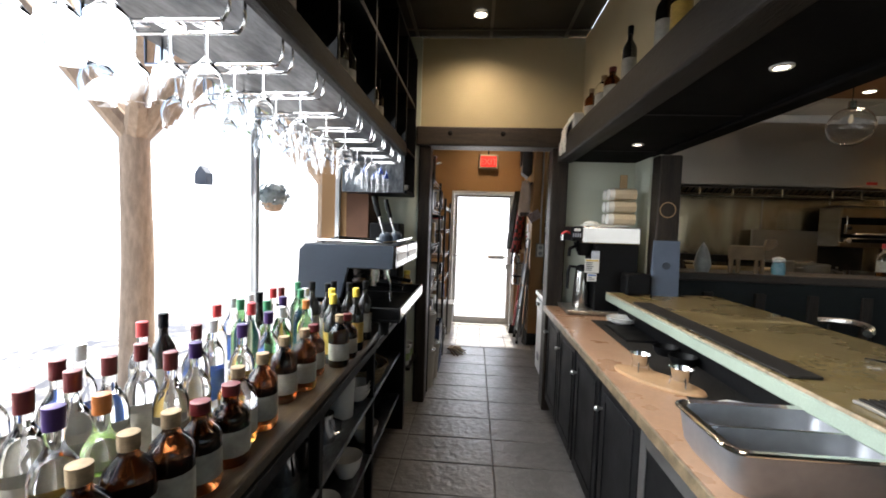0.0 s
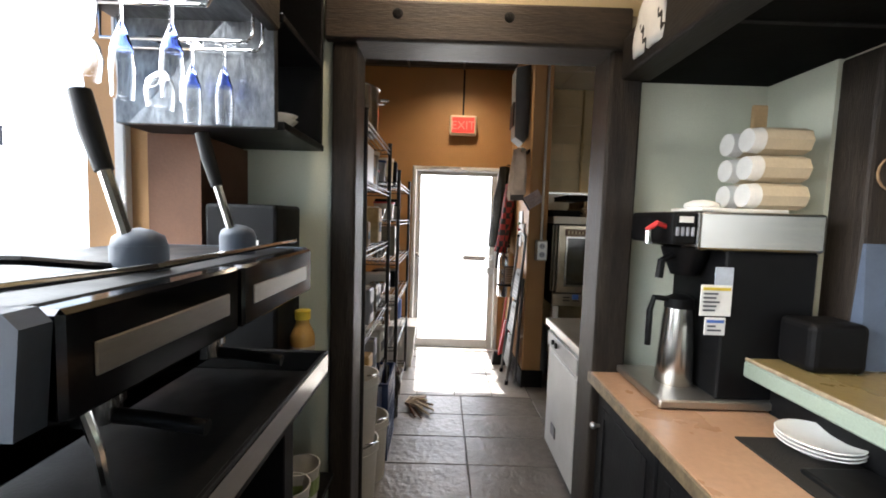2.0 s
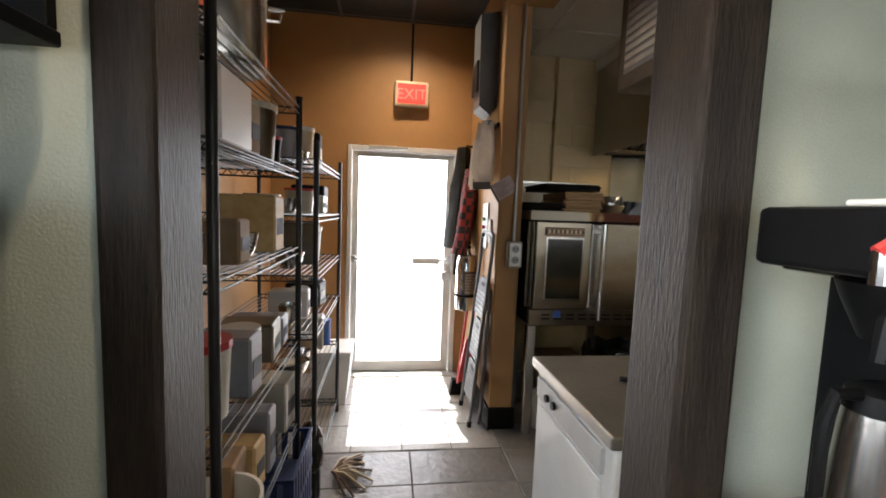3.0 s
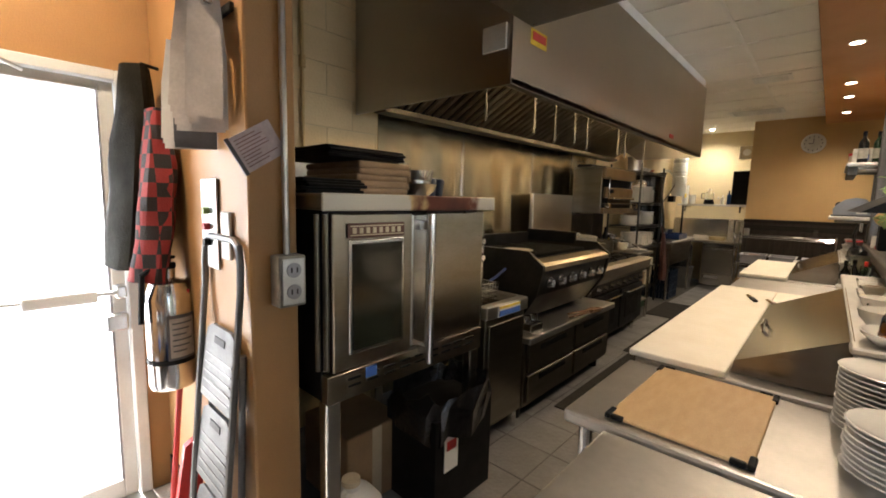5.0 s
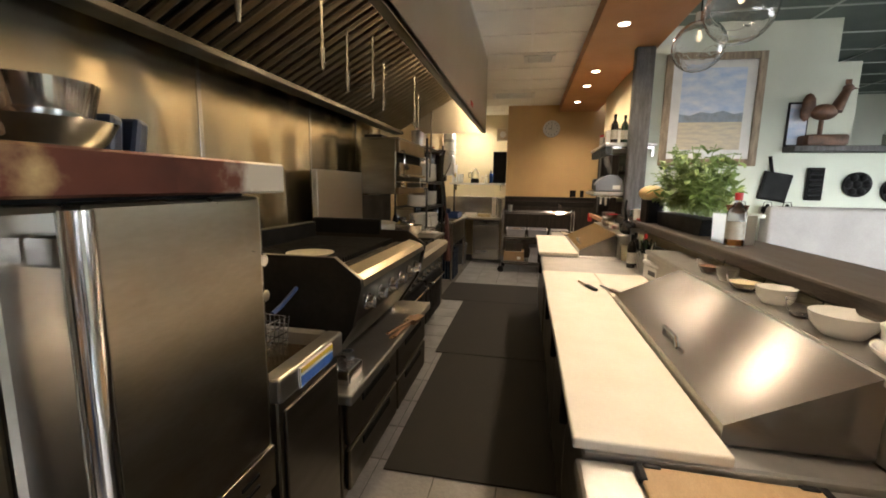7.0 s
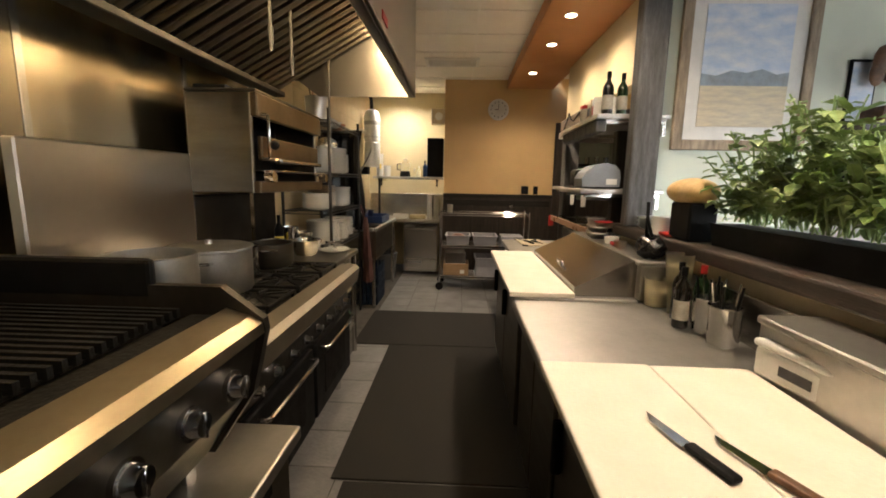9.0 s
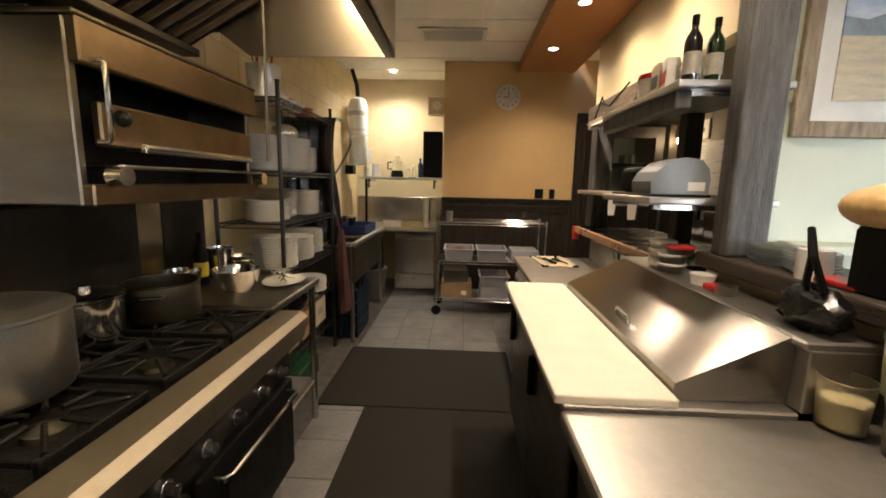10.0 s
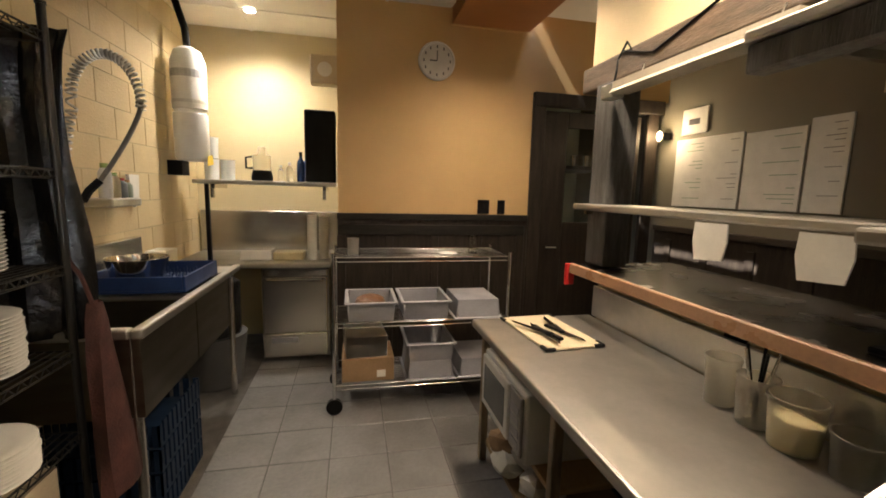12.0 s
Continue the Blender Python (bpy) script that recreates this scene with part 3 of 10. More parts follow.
# Emissive walls added far off to hide the sky's dim horizon band.
HORIZON_GLOW = glow("horizon_backdrop_glow", (0.95, 0.97, 1.0), 1.6)
setting("backdrop", "glowing pale backdrop added to whiten the dim horizon", "backdrop", B().box(-141, -200, -1, -140, 200, 26).box(-140, 200, -1, 140, 201, 26), HORIZON_GLOW)

# Pieces of the north wall, courses of 0.2 m
BW, BH = 0.40, 0.20
me_full = {}
for key, wdt in (("full", BW - 0.005), ("half", BW / 2 - 0.005)):
    b = B().box(0, -0.0015, 0, wdt, 0.008, BH - 0.005, 0.0015)
    bmesh.ops.recalc_face_normals(b.bm, faces=b.bm.faces)
    me_full[key] = bpy.data.meshes.new("block")
    b.bm.to_mesh(me_full[key])
    b.bm.free()
    me_full[key].materials.append(BLOCK)
for r in range(4, 15):
    z = 0.02 + r * BH
    x = 0.885
    first = r % 2 == 0
    while x < 10.2:
        w = BW / 2 if first else BW
        key = "half" if first else "full"
        first = False
        if (x < 2.1 and z > 1.3) or (x > 5.8):
            ob = new("block", me_full[key])
            ob.parent = wall_blocks
            ob.location = (x, NORTH, z)
        x += w

# ---- lamps that the place has ----
def pot_light(x, y, z, watts, colour=(1, 0.79, 0.57), cone=(radians(148), 1.0), r=0.046):
    t = thing("pot_light", "round recessed ceiling pot light, lit", "light", (x, y, z), group="pot lights")
    B().lathe([(r + 0.009, 0.0), (r + 0.009, -0.006), (r, -0.008), (r - 0.003, 0.0)], 24).put("trim_ring", WHITE, t, smooth=True)
    B().lathe([(r - 0.004, -0.003), (0, -0.003)], 24).put("lens", POTLIGHT, t)
    lamp("pot_lamp", "SPOT", pose(x, y, z - 0.02), watts, colour, spot=cone, radius=0.06)
    return t


pot_light(-0.05, 2.75, BAR_C, 24)
pot_light(0.10, 5.60, HALL_C, 30)
for x, y in ((0.965, 1.05), (1.0, 2.38)):
    pot_light(x, y, 2.122, 5, r=0.026)
for x in (2.3, 3.5, 4.98, 6.47, 7.22, 8.33):
    pot_light(x, 3.70, 2.90, 15 if x < 6 else 16.5)
pot_light(9.77, 5.57, KITCH_C, 24, (1, 0.90, 0.76))

# Skylight in the openings
lamp("window_sky", "AREA", look((-1.04, 0.3, 1.75), (0.8, 0.3, 0.0)), 66, (0.92, 0.96, 1.0), size=4.8, size_y=1.5, spread=radians(105))
lamp("door_sky", "AREA", look((0.02, NORTH + 0.005, 1.05), (0.02, 3.0, 0.2)), 2.6, (0.95, 0.97, 1.0), size=0.6, size_y=1.85)
lamp("dining_sky", "AREA", look((3.6, -3.2, 1.75), (4.2, 2.0, 1.7)), 2.5, (0.95, 0.97, 1.0), size=3.4, size_y=1.5, spread=radians(95))

# ---- the cooking line ----
def knob(o, x, y, z, parent, r=0.022):
    return B(o).cyl((x, y, z), (x, y - 0.012, z), r * 1.25, 16).cyl((x, y - 0.012, z), (x, y - 0.04, z), r, 16, r * 0.85).box(x - 0.004, y - 0.046, z - r, x + 0.004, y - 0.03, z + r, 0.002).put("knob", CHROME, parent, "chrome control knob", True)


def rail_handle(o, p0, p1, out, parent, r=0.012, name="handle", material=CHROME):
    a, b, d = Vector(p0), Vector(p1), Vector(out)
    return B(o).tube([a, a + d * 0.8, a + d + (b - a) * 0.04, b + d - (b - a) * 0.04, b + d * 0.8, b], r, 8).put(name, material, parent, smooth=True)


# Steel wall lining and hood
lining = setting("wall_lining", "stained stainless steel lining behind the cooking line", "wall lining", B().box(2.10, NORTH - 0.012, 0.5, 5.96, NORTH - 0.0045, 2.30), SPLASH)
for x in (3.05, 4.25, 5.20):
    B().box(x, NORTH - 0.018, 0.5, x + 0.03, NORTH - 0.012, 2.30, 0.002).put("cover_strip", STEEL, lining)
# Dark panel low on the wall, past the end of the lining.
B().box(5.965, NORTH - 0.016, 0.5, 6.34, NORTH - 0.006, 1.46, 0.002).put("lower_panel", GRILL, lining, "dark lower panel")
setting("oven_backboard", "pale board on the wall behind the oven", "panel", B().box(0.95, NORTH - 0.02, 1.50, 1.99, NORTH - 0.005, 1.86, 0.003), mat("pale_grey_board", (0.52, 0.50, 0.44), 0.45, 0.3, 0.08, 4, 0.05))

o = (3.9, 5.6, 2.13)
hood = thing("exhaust_hood", "long stainless steel kitchen exhaust hood with baffle filters", "exhaust hood", o)
HX0, HX1, HY = 1.90, 5.93, 4.93
B(o).box(HX0, HY, 2.13, HX1, HY + 0.015, 2.92).box(HX0, HY, 2.13, HX1, HY + 0.05, 2.165, 0.004).put("front_panel", HOOD, hood)
B(o).prism([(HY + 0.016, 2.13), (NORTH - 0.02, 2.13), (NORTH - 0.02, 2.92), (HY + 0.016, 2.92)], "x", HX0, HX0 + 0.015).put("side_panel", HOOD, hood)
B(o).prism([(HY + 0.016, 2.13), (5.65, 2.13), (5.80, 2.24), (NORTH - 0.02, 2.24), (NORTH - 0.02, 2.92), (HY + 0.016, 2.92)], "x", HX1 - 0.015, HX1).put("side_panel", HOOD, hood)
B(o).box(HX0 + 0.016, HY + 0.016, 2.905, HX1 - 0.016, NORTH - 0.02, 2.92).put("top_panel", HOOD, hood)
B(o).box(HX0 + 0.016, 5.90, 2.12, HX1 - 0.016, 6.02, 2.155, 0.004).put("grease_gutter", GRILL, hood)
B(o).prism([(HY + 0.06, 2.72), (5.96, 2.16), (6.00, 2.17), (HY + 0.10, 2.75)], "x", HX0 + 0.02, HX1 - 0.02).put("filter_back", IRON, hood)
slope = Vector((0, 5.93 - (HY + 0.08), 2.19 - 2.70))
ang = math.atan2(slope.z, slope.y)
rot = Matrix.Rotation(ang, 3, "X")
ln = slope.length
filt = B().prism([(-0.026, -0.012), (-0.016, 0.012), (0.016, 0.012), (0.026, -0.012), (0.020, -0.012), (0.012, 0.004), (-0.012, 0.004), (-0.020, -0.012)], "y", -ln / 2, ln / 2)
bmesh.ops.recalc_face_normals(filt.bm, faces=filt.bm.faces)
filt_me = bpy.data.meshes.new("baffle")
filt.bm.to_mesh(filt_me)
filt.bm.free()
filt_me.materials.append(mat("baffle_steel", (0.50, 0.44, 0.34), 0.36, 1.0, 0.1, 3, 0.03, 40, second=(0.34, 0.28, 0.2), gloss=0.06))
x = HX0 + 0.06
while x < HX1 - 0.05:
    ob = new("baffle", filt_me)
    ob.parent = hood
    ob.location = Vector((x, HY + 0.08 + slope.y / 2, 2.70 + slope.z / 2 - 0.02)) - Vector(o)
    ob.rotation_euler = (ang, 0, 0)
    x += 0.09
for x in (2.45, 2.95, 3.45, 3.95, 4.45, 4.95, 5.45):
    B(o).box(x - 0.01, -ln / 2 * 0 + HY + 0.05, 2.60, x + 0.01, HY + 0.07, 2.74).put("filter_clip", CHROME, hood)
for i, (x, y) in enumerate(((2.35, 5.42), (2.95, 5.42), (3.42, 5.5), (3.62, 5.42), (4.05, 5.5), (4.62, 5.42), (5.05, 5.5))):
    B(o).cyl((x, y, 2.52), (x, y, 2.17), 0.008, 8).cyl((x, y, 2.17), (x, y, 2.10), 0.013, 10, 0.010).cyl((x, y, 2.10), (x, y, 2.07), 0.008, 8).put("nozzle_pipe", mat("dull_pipe_%d" % i, (0.20, 0.19, 0.17), 0.6, 0.6, 0.1, 9, 0.03), hood, "steel fire suppression nozzle", True)
B(o).tube([(2.95, 5.42, 2.52), (3.62, 5.42, 2.52), (4.62, 5.42, 2.50)], 0.008, 6).put("supply_pipe", STEEL_DARK, hood)
B(o).tube([(5.86, 5.55, 2.4), (5.88, 5.56, 1.95), (5.895, 5.57, 1.70), (5.90, 5.575, 1.62)], 0.008, 8).put("gas_pipe", mat("dull_rod", (0.10, 0.095, 0.085), 0.5, 0.5, 0.1, 9, 0.03), hood)
for x in (2.75, 4.2, 5.60):
    B(o).cyl((x, 5.10, 2.66), (x, 5.10, 2.72), 0.05, 16).put("lamp_base", ALU, hood)
    B(o).ball((x, 5.10, 2.62), 0.05, 1, 1, 1.2, 2).put("lamp_globe", TUBE, hood, "lit warm hood lamp", True)
    lamp("hood_lamp", "POINT", pose(x, 5.12, 2.54), 3.6, (1, 0.74, 0.42), radius=0.05)
B(o).box(1.886, 4.96, 2.30, 1.899, 5.10, 2.42).put("notice", PAPER, hood, "white paper notice")
B(o).box(2.06, HY - 0.004, 2.36, 2.22, HY - 0.001, 2.44, 0.002).put("badge", YELLBL, hood, "yellow and red maker's badge")
B(o).box(2.075, HY - 0.007, 2.385, 2.205, HY - 0.0042, 2.425).put("badge_bar", RED, hood)
B(o).box(4.6, HY - 0.006, 2.20, 4.72, HY - 0.001, 2.235).put("light_strip", RED, hood, "red label")
setting("hood_collar", "white painted collar between hood and ceiling", "collar", B().box(1.88, 4.95, 2.922, 5.95, NORTH, 3.018), WHITE)

o = (1.50, 4.43, 2.28)
ab = thing("air_supply_box", "brown grey sheet metal air box hung from the ceiling", "air unit", o)
B(o).box(1.28, 4.14, 2.28, 1.72, 4.71, 3.015, 0.006).put("casing", mat("brown_sheet_metal", (0.22, 0.19, 0.16), 0.4, 0.6, 0.15, 3, 0.05), ab)
B(o).box(1.274, 4.22, 2.36, 1.279, 4.64, 2.94, 0.002).put("grille_frame", GREYTUB, ab)
for i in range(12):
    B(o).box(1.266, 4.24, 2.385 + i * 0.045, 1.274, 4.62, 2.41 + i * 0.045).put("louvre", ALU, ab)
for (x, y) in ((1.31, 4.17), (1.69, 4.68), (1.69, 4.17)):
    B(o).cyl((x, y, 2.28), (x, y, 2.276), 0.008, 8).put("rivet", CHROME, ab)

# Convection oven on its stand
o = (1.42, 5.4, 0)
oven = thing("convection_oven", "stainless steel convection oven with scorched top, doors closed", "oven", o)
B(o).box(0.93, 5.06, 0.79, 1.84, 5.88, 1.52, 0.006).put("body", BLACK, oven)
B(o).box(0.90, 4.995, 1.515, 1.89, 5.90, 1.575, 0.01, 2).put("top_cover", STEEL_DARK, oven)
B(o).box(0.898, 4.990, 1.513, 1.892, 5.0, 1.577, 0.004).put("top_rim", SCORCH, oven, "steel rim scorched red brown in the middle")
left = B(o).box(0.955, 5.02, 0.905, 1.345, 5.058, 1.505, 0.008, 2).put("door", OVENSTEEL, oven, "steel door with a dark window")
B(o).box(1.02, 5.012, 0.965, 1.295, 5.021, 1.405, 0.006, 2).put("window_frame", STEEL, left)
B(o).box(1.035, 5.008, 0.98, 1.28, 5.0115, 1.39, 0.002).put("window_glass", mat("sooty_oven_glass", (0.035, 0.035, 0.022), 0.12, 0, 0.3, 6, 0, spec=0.7), left)
pl = B(o).box(1.012, 5.006, 1.412, 1.29, 5.019, 1.468, 0.008, 2).put("plaque", mat("maroon_plaque", (0.13, 0.05, 0.03), 0.35, 0.2, 0.1, 12, 0), left, "maroon maker's plaque")
B(o).box(1.022, 5.003, 1.421, 1.28, 5.0062, 1.425).box(1.022, 5.003, 1.455, 1.28, 5.0062, 1.459).put("plaque_border", CREAMBOX, pl)
for i in range(8):
    B(o).box(1.030 + i * 0.031, 5.002, 1.429, 1.048 + i * 0.031, 5.0062, 1.451, 0.003).put("plaque_mark", CREAMBOX, pl)
B(o).box(1.455, 5.02, 0.905, 1.84, 5.058, 1.505, 0.008, 2).put("door", OVENSTEEL, oven, "plain steel door")
B(o).box(1.35, 5.03, 0.905, 1.45, 5.057, 1.505, 0.012, 2).put("centre_post", STEEL, oven)
hd = B(o).cyl((1.405, 4.965, 0.845), (1.405, 4.965, 1.50), 0.019, 16).put("handle", CHROME, oven, "thick chrome door handle", True)
for z in (0.90, 1.45):
    B(o).box(1.39, 4.965, z - 0.02, 1.42, 5.03, z + 0.02, 0.004).put("handle_mount", STEEL, hd)
B(o).cyl((0.94, 5.04, 0.92), (0.94, 5.04, 1.50), 0.012, 10).cyl((0.916, 5.06, 0.92), (0.916, 5.06, 1.50), 0.010, 10).put("hinge_tube", STEEL_DARK, oven, smooth=True)
B(o).box(0.93, 5.02, 0.79, 1.85, 5.06, 0.90, 0.002).put("base_panel", OVENSTEEL, oven)
for i in range(9):
    for r in (0, 1):
        B(o).box(1.02 + i * 0.088, 5.016, 0.835 + r * 0.028, 1.078 + i * 0.088, 5.0215, 0.843 + r * 0.028).put("vent_slot", BLACK, oven)
B(o).box(1.10, 5.014, 0.85, 1.155, 5.019, 0.895, 0.001).put("sticker", BLUELBL, oven, "blue sticker")
for x in (0.93, 1.78):
    for y in (5.03, 5.82):
        B(o).box(x, y, 0, x + 0.065, y + 0.055, 0.79, 0.008, 2).put("leg", STEEL, oven)
B(o).box(1.85, 5.10, 0.80, 1.96, 5.85, 1.50, 0.006).put("control_box", STEEL, oven, "steel control column")
sw_ = B(o).box(1.895, 5.094, 1.437, 1.925, 5.10, 1.475, 0.002).put("switch_plate", BLACK, oven)
B(o).box(1.901, 5.088, 1.444, 1.919, 5.0942, 1.467, 0.003).put("rocker", RED, sw_, "red rocker switch")
B(o).cyl((1.91, 5.10, 1.40), (1.91, 5.092, 1.40), 0.006, 10).put("pilot_lamp", BLACK, oven)
for z in (1.255, 1.345):
    dl = B(o).cyl((1.915, 5.10, z), (1.915, 5.092, z), 0.031, 20).put("dial", BLACK, oven, "black dial", True)
    B(o).cyl((1.915, 5.092, z), (1.915, 5.068, z), 0.018, 16, 0.015).put("dial_grip", CHROME, dl, smooth=True)

# Pale steel splash sheet fixed to the block wall behind the oven
splash = thing("splash_sheet", "pale brushed steel splash sheet fixed behind the oven", "wall panel", (1.40, NORTH - 0.02, 1.30))
B((1.40, NORTH - 0.02, 1.30)).box(0.93, NORTH - 0.022, 0.80, 1.86, NORTH - 0.016, 1.86, 0.002).put("sheet", mat("pale_steel_sheet", (0.62, 0.61, 0.58), 0.45, 0.35, 0.1, 5, 0.03, 60), splash)
B((1.40, NORTH - 0.02, 1.30)).box(0.93, NORTH - 0.026, 1.845, 1.86, NORTH - 0.0222, 1.863, 0.001).put("edge_strip", STEEL, splash)

# Trays and pans stacked on the oven
def tray_stack(name, label, x, y, z, w, d, n, h, material, step):
    o = (x, y, z)
    t = thing(name, label, "tray", o)
    rng = random.Random(int(x * 100))
    for i in range(n):
        a, bb = rng.uniform(-0.012, 0.012), rng.uniform(-0.012, 0.012)
        B().box(-w / 2 + a, -d / 2 + bb, i * step, w / 2 + a, d / 2 + bb, i * step + h, min(0.012, h * 0.45), 2).put("tray", material, t)
    return t


tray_stack("baking_tray", "stack of dark baking sheets on the oven", 1.06, 5.40, 1.577, 0.27, 0.5, 5, 0.014, IRON, 0.011)
tray_stack("cardboard_tray", "stack of tan cardboard trays on the oven", 1.37, 5.46, 1.577, 0.30, 0.46, 5, 0.031, CARD, 0.029)
tray_stack("sheet_pan", "stack of black sheet pans on cardboard boxes", 1.30, 5.50, 1.732, 0.42, 0.48, 4, 0.014, IRON, 0.011)


def bowl(name, label, x, y, z, r, h, material, t=0.004, flare=0.55, cat="bowl", group=""):
    ob = tagged(B().lathe([(0, 0), (r * flare, 0), (r * 0.85, h * 0.45), (r, h), (r - t, h), (r * 0.85 - t, h * 0.47), (r * flare - t, t), (0, t)], 28).put(name, material, smooth=True), label, cat, group)
    ob.location = (x, y, z)
    return ob


bowl("steel_bowl", "copper toned steel mixing bowl on the oven", 1.60, 5.27, 1.576, 0.11, 0.06, CHROME)
bowl("steel_bowl", "steel mixing bowl stacked in another on the oven", 1.60, 5.27, 1.600, 0.088, 0.10, CHROME, flare=0.7)
for i, (x, lean) in enumerate(((1.70, 0.2), (1.76, 0.15), (1.815, 0.3))):
    c = tagged(B().box(-0.02, -0.045, 0, 0.02, 0.045, 0.10, 0.012, 2).put("oven_mitt_clip", mat("navy_plastic_%d" % i, (0.02, 0.03, 0.06), 0.4, 0, 0.1, 10, 0.05)), "dark blue plastic holder standing on the oven", "holder", "oven holders")
    c.matrix_world = pose(x, 5.35, 1.576, 0, math.degrees(lean) * 0.8, 10)

# Fryer
o = (2.34, 5.6, 0)
fry = thing("deep_fryer", "stainless steel floor deep fryer with a dark oil well", "fryer", o)
B(o).box(2.12, 5.19, 0.12, 2.56, 6.0, 0.84, 0.006).put("cabinet", STEEL_DARK, fry)
B(o).box(2.11, 5.17, 0.84, 2.57, 5.24, 0.925, 0.01, 2).box(2.11, 5.24, 0.84, 2.15, 6.0, 0.925, 0.008).box(2.53, 5.24, 0.84, 2.57, 6.0, 0.925, 0.008).box(2.11, 5.88, 0.84, 2.57, 6.05, 1.05, 0.008).put("tank_rim", STEEL_FLAT, fry)
B(o).box(2.15, 5.24, 0.845, 2.53, 5.88, 0.865).put("oil", mat("dark_oil", (0.03, 0.018, 0.008), 0.08, 0, 0.1, 8, 0), fry)
lb = B(o).box(2.22, 5.164, 0.845, 2.46, 5.170, 0.915).put("label_plate", PAPER, fry, "white, blue and yellow instruction label")
B(o).box(2.225, 5.161, 0.850, 2.455, 5.1645, 0.885).put("label_blue", BLUELBL, lb)
B(o).box(2.225, 5.161, 0.897, 2.455, 5.1645, 0.912).put("label_yellow", YELLBL, lb)
for x in (2.14, 2.50):
    for y in (5.22, 5.94):
        B(o).cyl((x + 0.02, y, 0), (x + 0.02, y, 0.12), 0.02, 10).put("leg", CHROME, fry)
B(o).box(2.15, 5.178, 0.16, 2.53, 5.19, 0.80, 0.004).put("door", STEEL_DARK, fry)


def basket(x, y, z, rz):
    t = thing("fryer_basket", "wire fryer basket with a long blue handle", "fryer basket", (x, y, z), rz)
    b = B()
    for i in range(8):
        f = i / 7
        b.cyl((-0.07 + 0.14 * f, -0.13, 0.0), (-0.08 + 0.16 * f, -0.14, 0.13), 0.0022, 5).cyl((-0.07 + 0.14 * f, 0.13, 0.0), (-0.08 + 0.16 * f, 0.14, 0.13), 0.0022, 5)
    for i in range(11):
        f = i / 10
        b.cyl((-0.07, -0.13 + 0.26 * f, 0.0), (-0.08, -0.14 + 0.28 * f, 0.13), 0.0022, 5).cyl((0.07, -0.13 + 0.26 * f, 0.0), (0.08, -0.14 + 0.28 * f, 0.13), 0.0022, 5)
        b.cyl((-0.07, -0.13 + 0.26 * f, 0), (0.07, -0.13 + 0.26 * f, 0), 0.0022, 5)
    for k in range(4):
        h = 0.0325 * (k + 1)
        b.tube([(-0.075, -0.135, h), (0.075, -0.135, h), (0.075, 0.135, h), (-0.075, 0.135, h), (-0.075, -0.135, h)], 0.003, 5)
    tagged(b.put("wire_basket", CHROME, t), kind="stuff")
    B().tube([(0.0, -0.14, 0.13), (0.0, -0.20, 0.15), (0.02, -0.46, 0.26)], 0.010, 8).put("grip", BLUE, t, "blue rubber grip", True)
    return t


basket(2.36, 5.46, 0.87, 84)
basket(2.37, 5.70, 0.87, 80)

# Chef base with drawers, the griddle on it
o = (3.3, 5.6, 0)
base = thing("chef_base", "low refrigerated steel drawer base under the griddle", "refrigerated drawers", o)
B(o).box(2.60, 5.20, 0.10, 4.08, 6.05, 0.58, 0.005).put("carcass", STEEL_DARK, base)
B(o).box(2.58, 5.14, 0.58, 4.10, 6.1, 0.63, 0.01, 2).put("top", STEEL_FLAT, base)
for i in range(2):
    for r in range(2):
        dr = B(o).box(2.63 + i * 0.73, 5.175, 0.13 + r * 0.225, 3.33 + i * 0.73, 5.20, 0.335 + r * 0.225, 0.006).put("drawer", STEEL_DARK, base)
        B(o).box(2.78 + i * 0.73, 5.168, 0.275 + r * 0.225, 3.18 + i * 0.73, 5.176, 0.315 + r * 0.225, 0.003).put("pull_recess", BLACK, dr)
for x in (2.64, 4.0):
    B(o).cyl((x, 5.28, 0), (x, 5.28, 0.10), 0.035, 12).put("caster", BLACK, base)
B(o).box(3.80, 5.170, 0.52, 3.82, 5.1745, 0.535).put("indicator", glow("red_led", (1, 0.05, 0.03), 4), base, "small red indicator light")

o = (3.2, 5.6, 0.64)
GX0, GX1 = 2.67, 3.86
grid = thing("charbroiler", "countertop steel charbroiler with a row of chrome knobs", "grill", o)
flank = [(5.30, 0.70), (5.17, 0.90), (5.125, 1.09), (5.13, 1.125), (5.25, 1.215), (6.02, 1.215), (6.02, 0.70)]
for x in (GX0, GX1 - 0.03):
    B(o).prism(flank, "x", x, x + 0.03).put("side_panel", GRILL, grid, "blackened side panel")
B(o).prism([(5.32, 0.70), (5.19, 0.90), (5.15, 1.08), (5.6, 1.10), (6.0, 1.10), (6.0, 0.70)], "x", GX0 + 0.031, GX1 - 0.031).put("body", GRILL, grid)
B(o).prism([(5.128, 1.085), (5.132, 1.115), (5.165, 1.135), (5.235, 1.155), (5.235, 1.12)], "x", GX0 + 0.031, GX1 - 0.031).put("front_rail", OVENSTEEL, grid, "worn steel front ledge")
B(o).box(GX0 + 0.031, 5.24, 1.10, GX1 - 0.031, 5.34, 1.135, 0.004).put("front_ledge", IRON, grid)
n = int((GX1 - GX0 - 0.08) / 0.0306)
for k in range(3):
    gr = B(o)
    for i in range(n // 3):
        x = GX0 + 0.045 + (k * (n // 3) + i) * 0.0306
        gr.box(x, 5.35, 1.135, x + 0.013, 5.93, 1.160)
    gr.box(GX0 + 0.045 + k * (n // 3) * 0.0306, 5.36, 1.130, GX0 + 0.045 + (k + 1) * (n // 3) * 0.0306 - 0.02, 5.38, 1.136).put("grate", IRON, grid, "black iron grate")
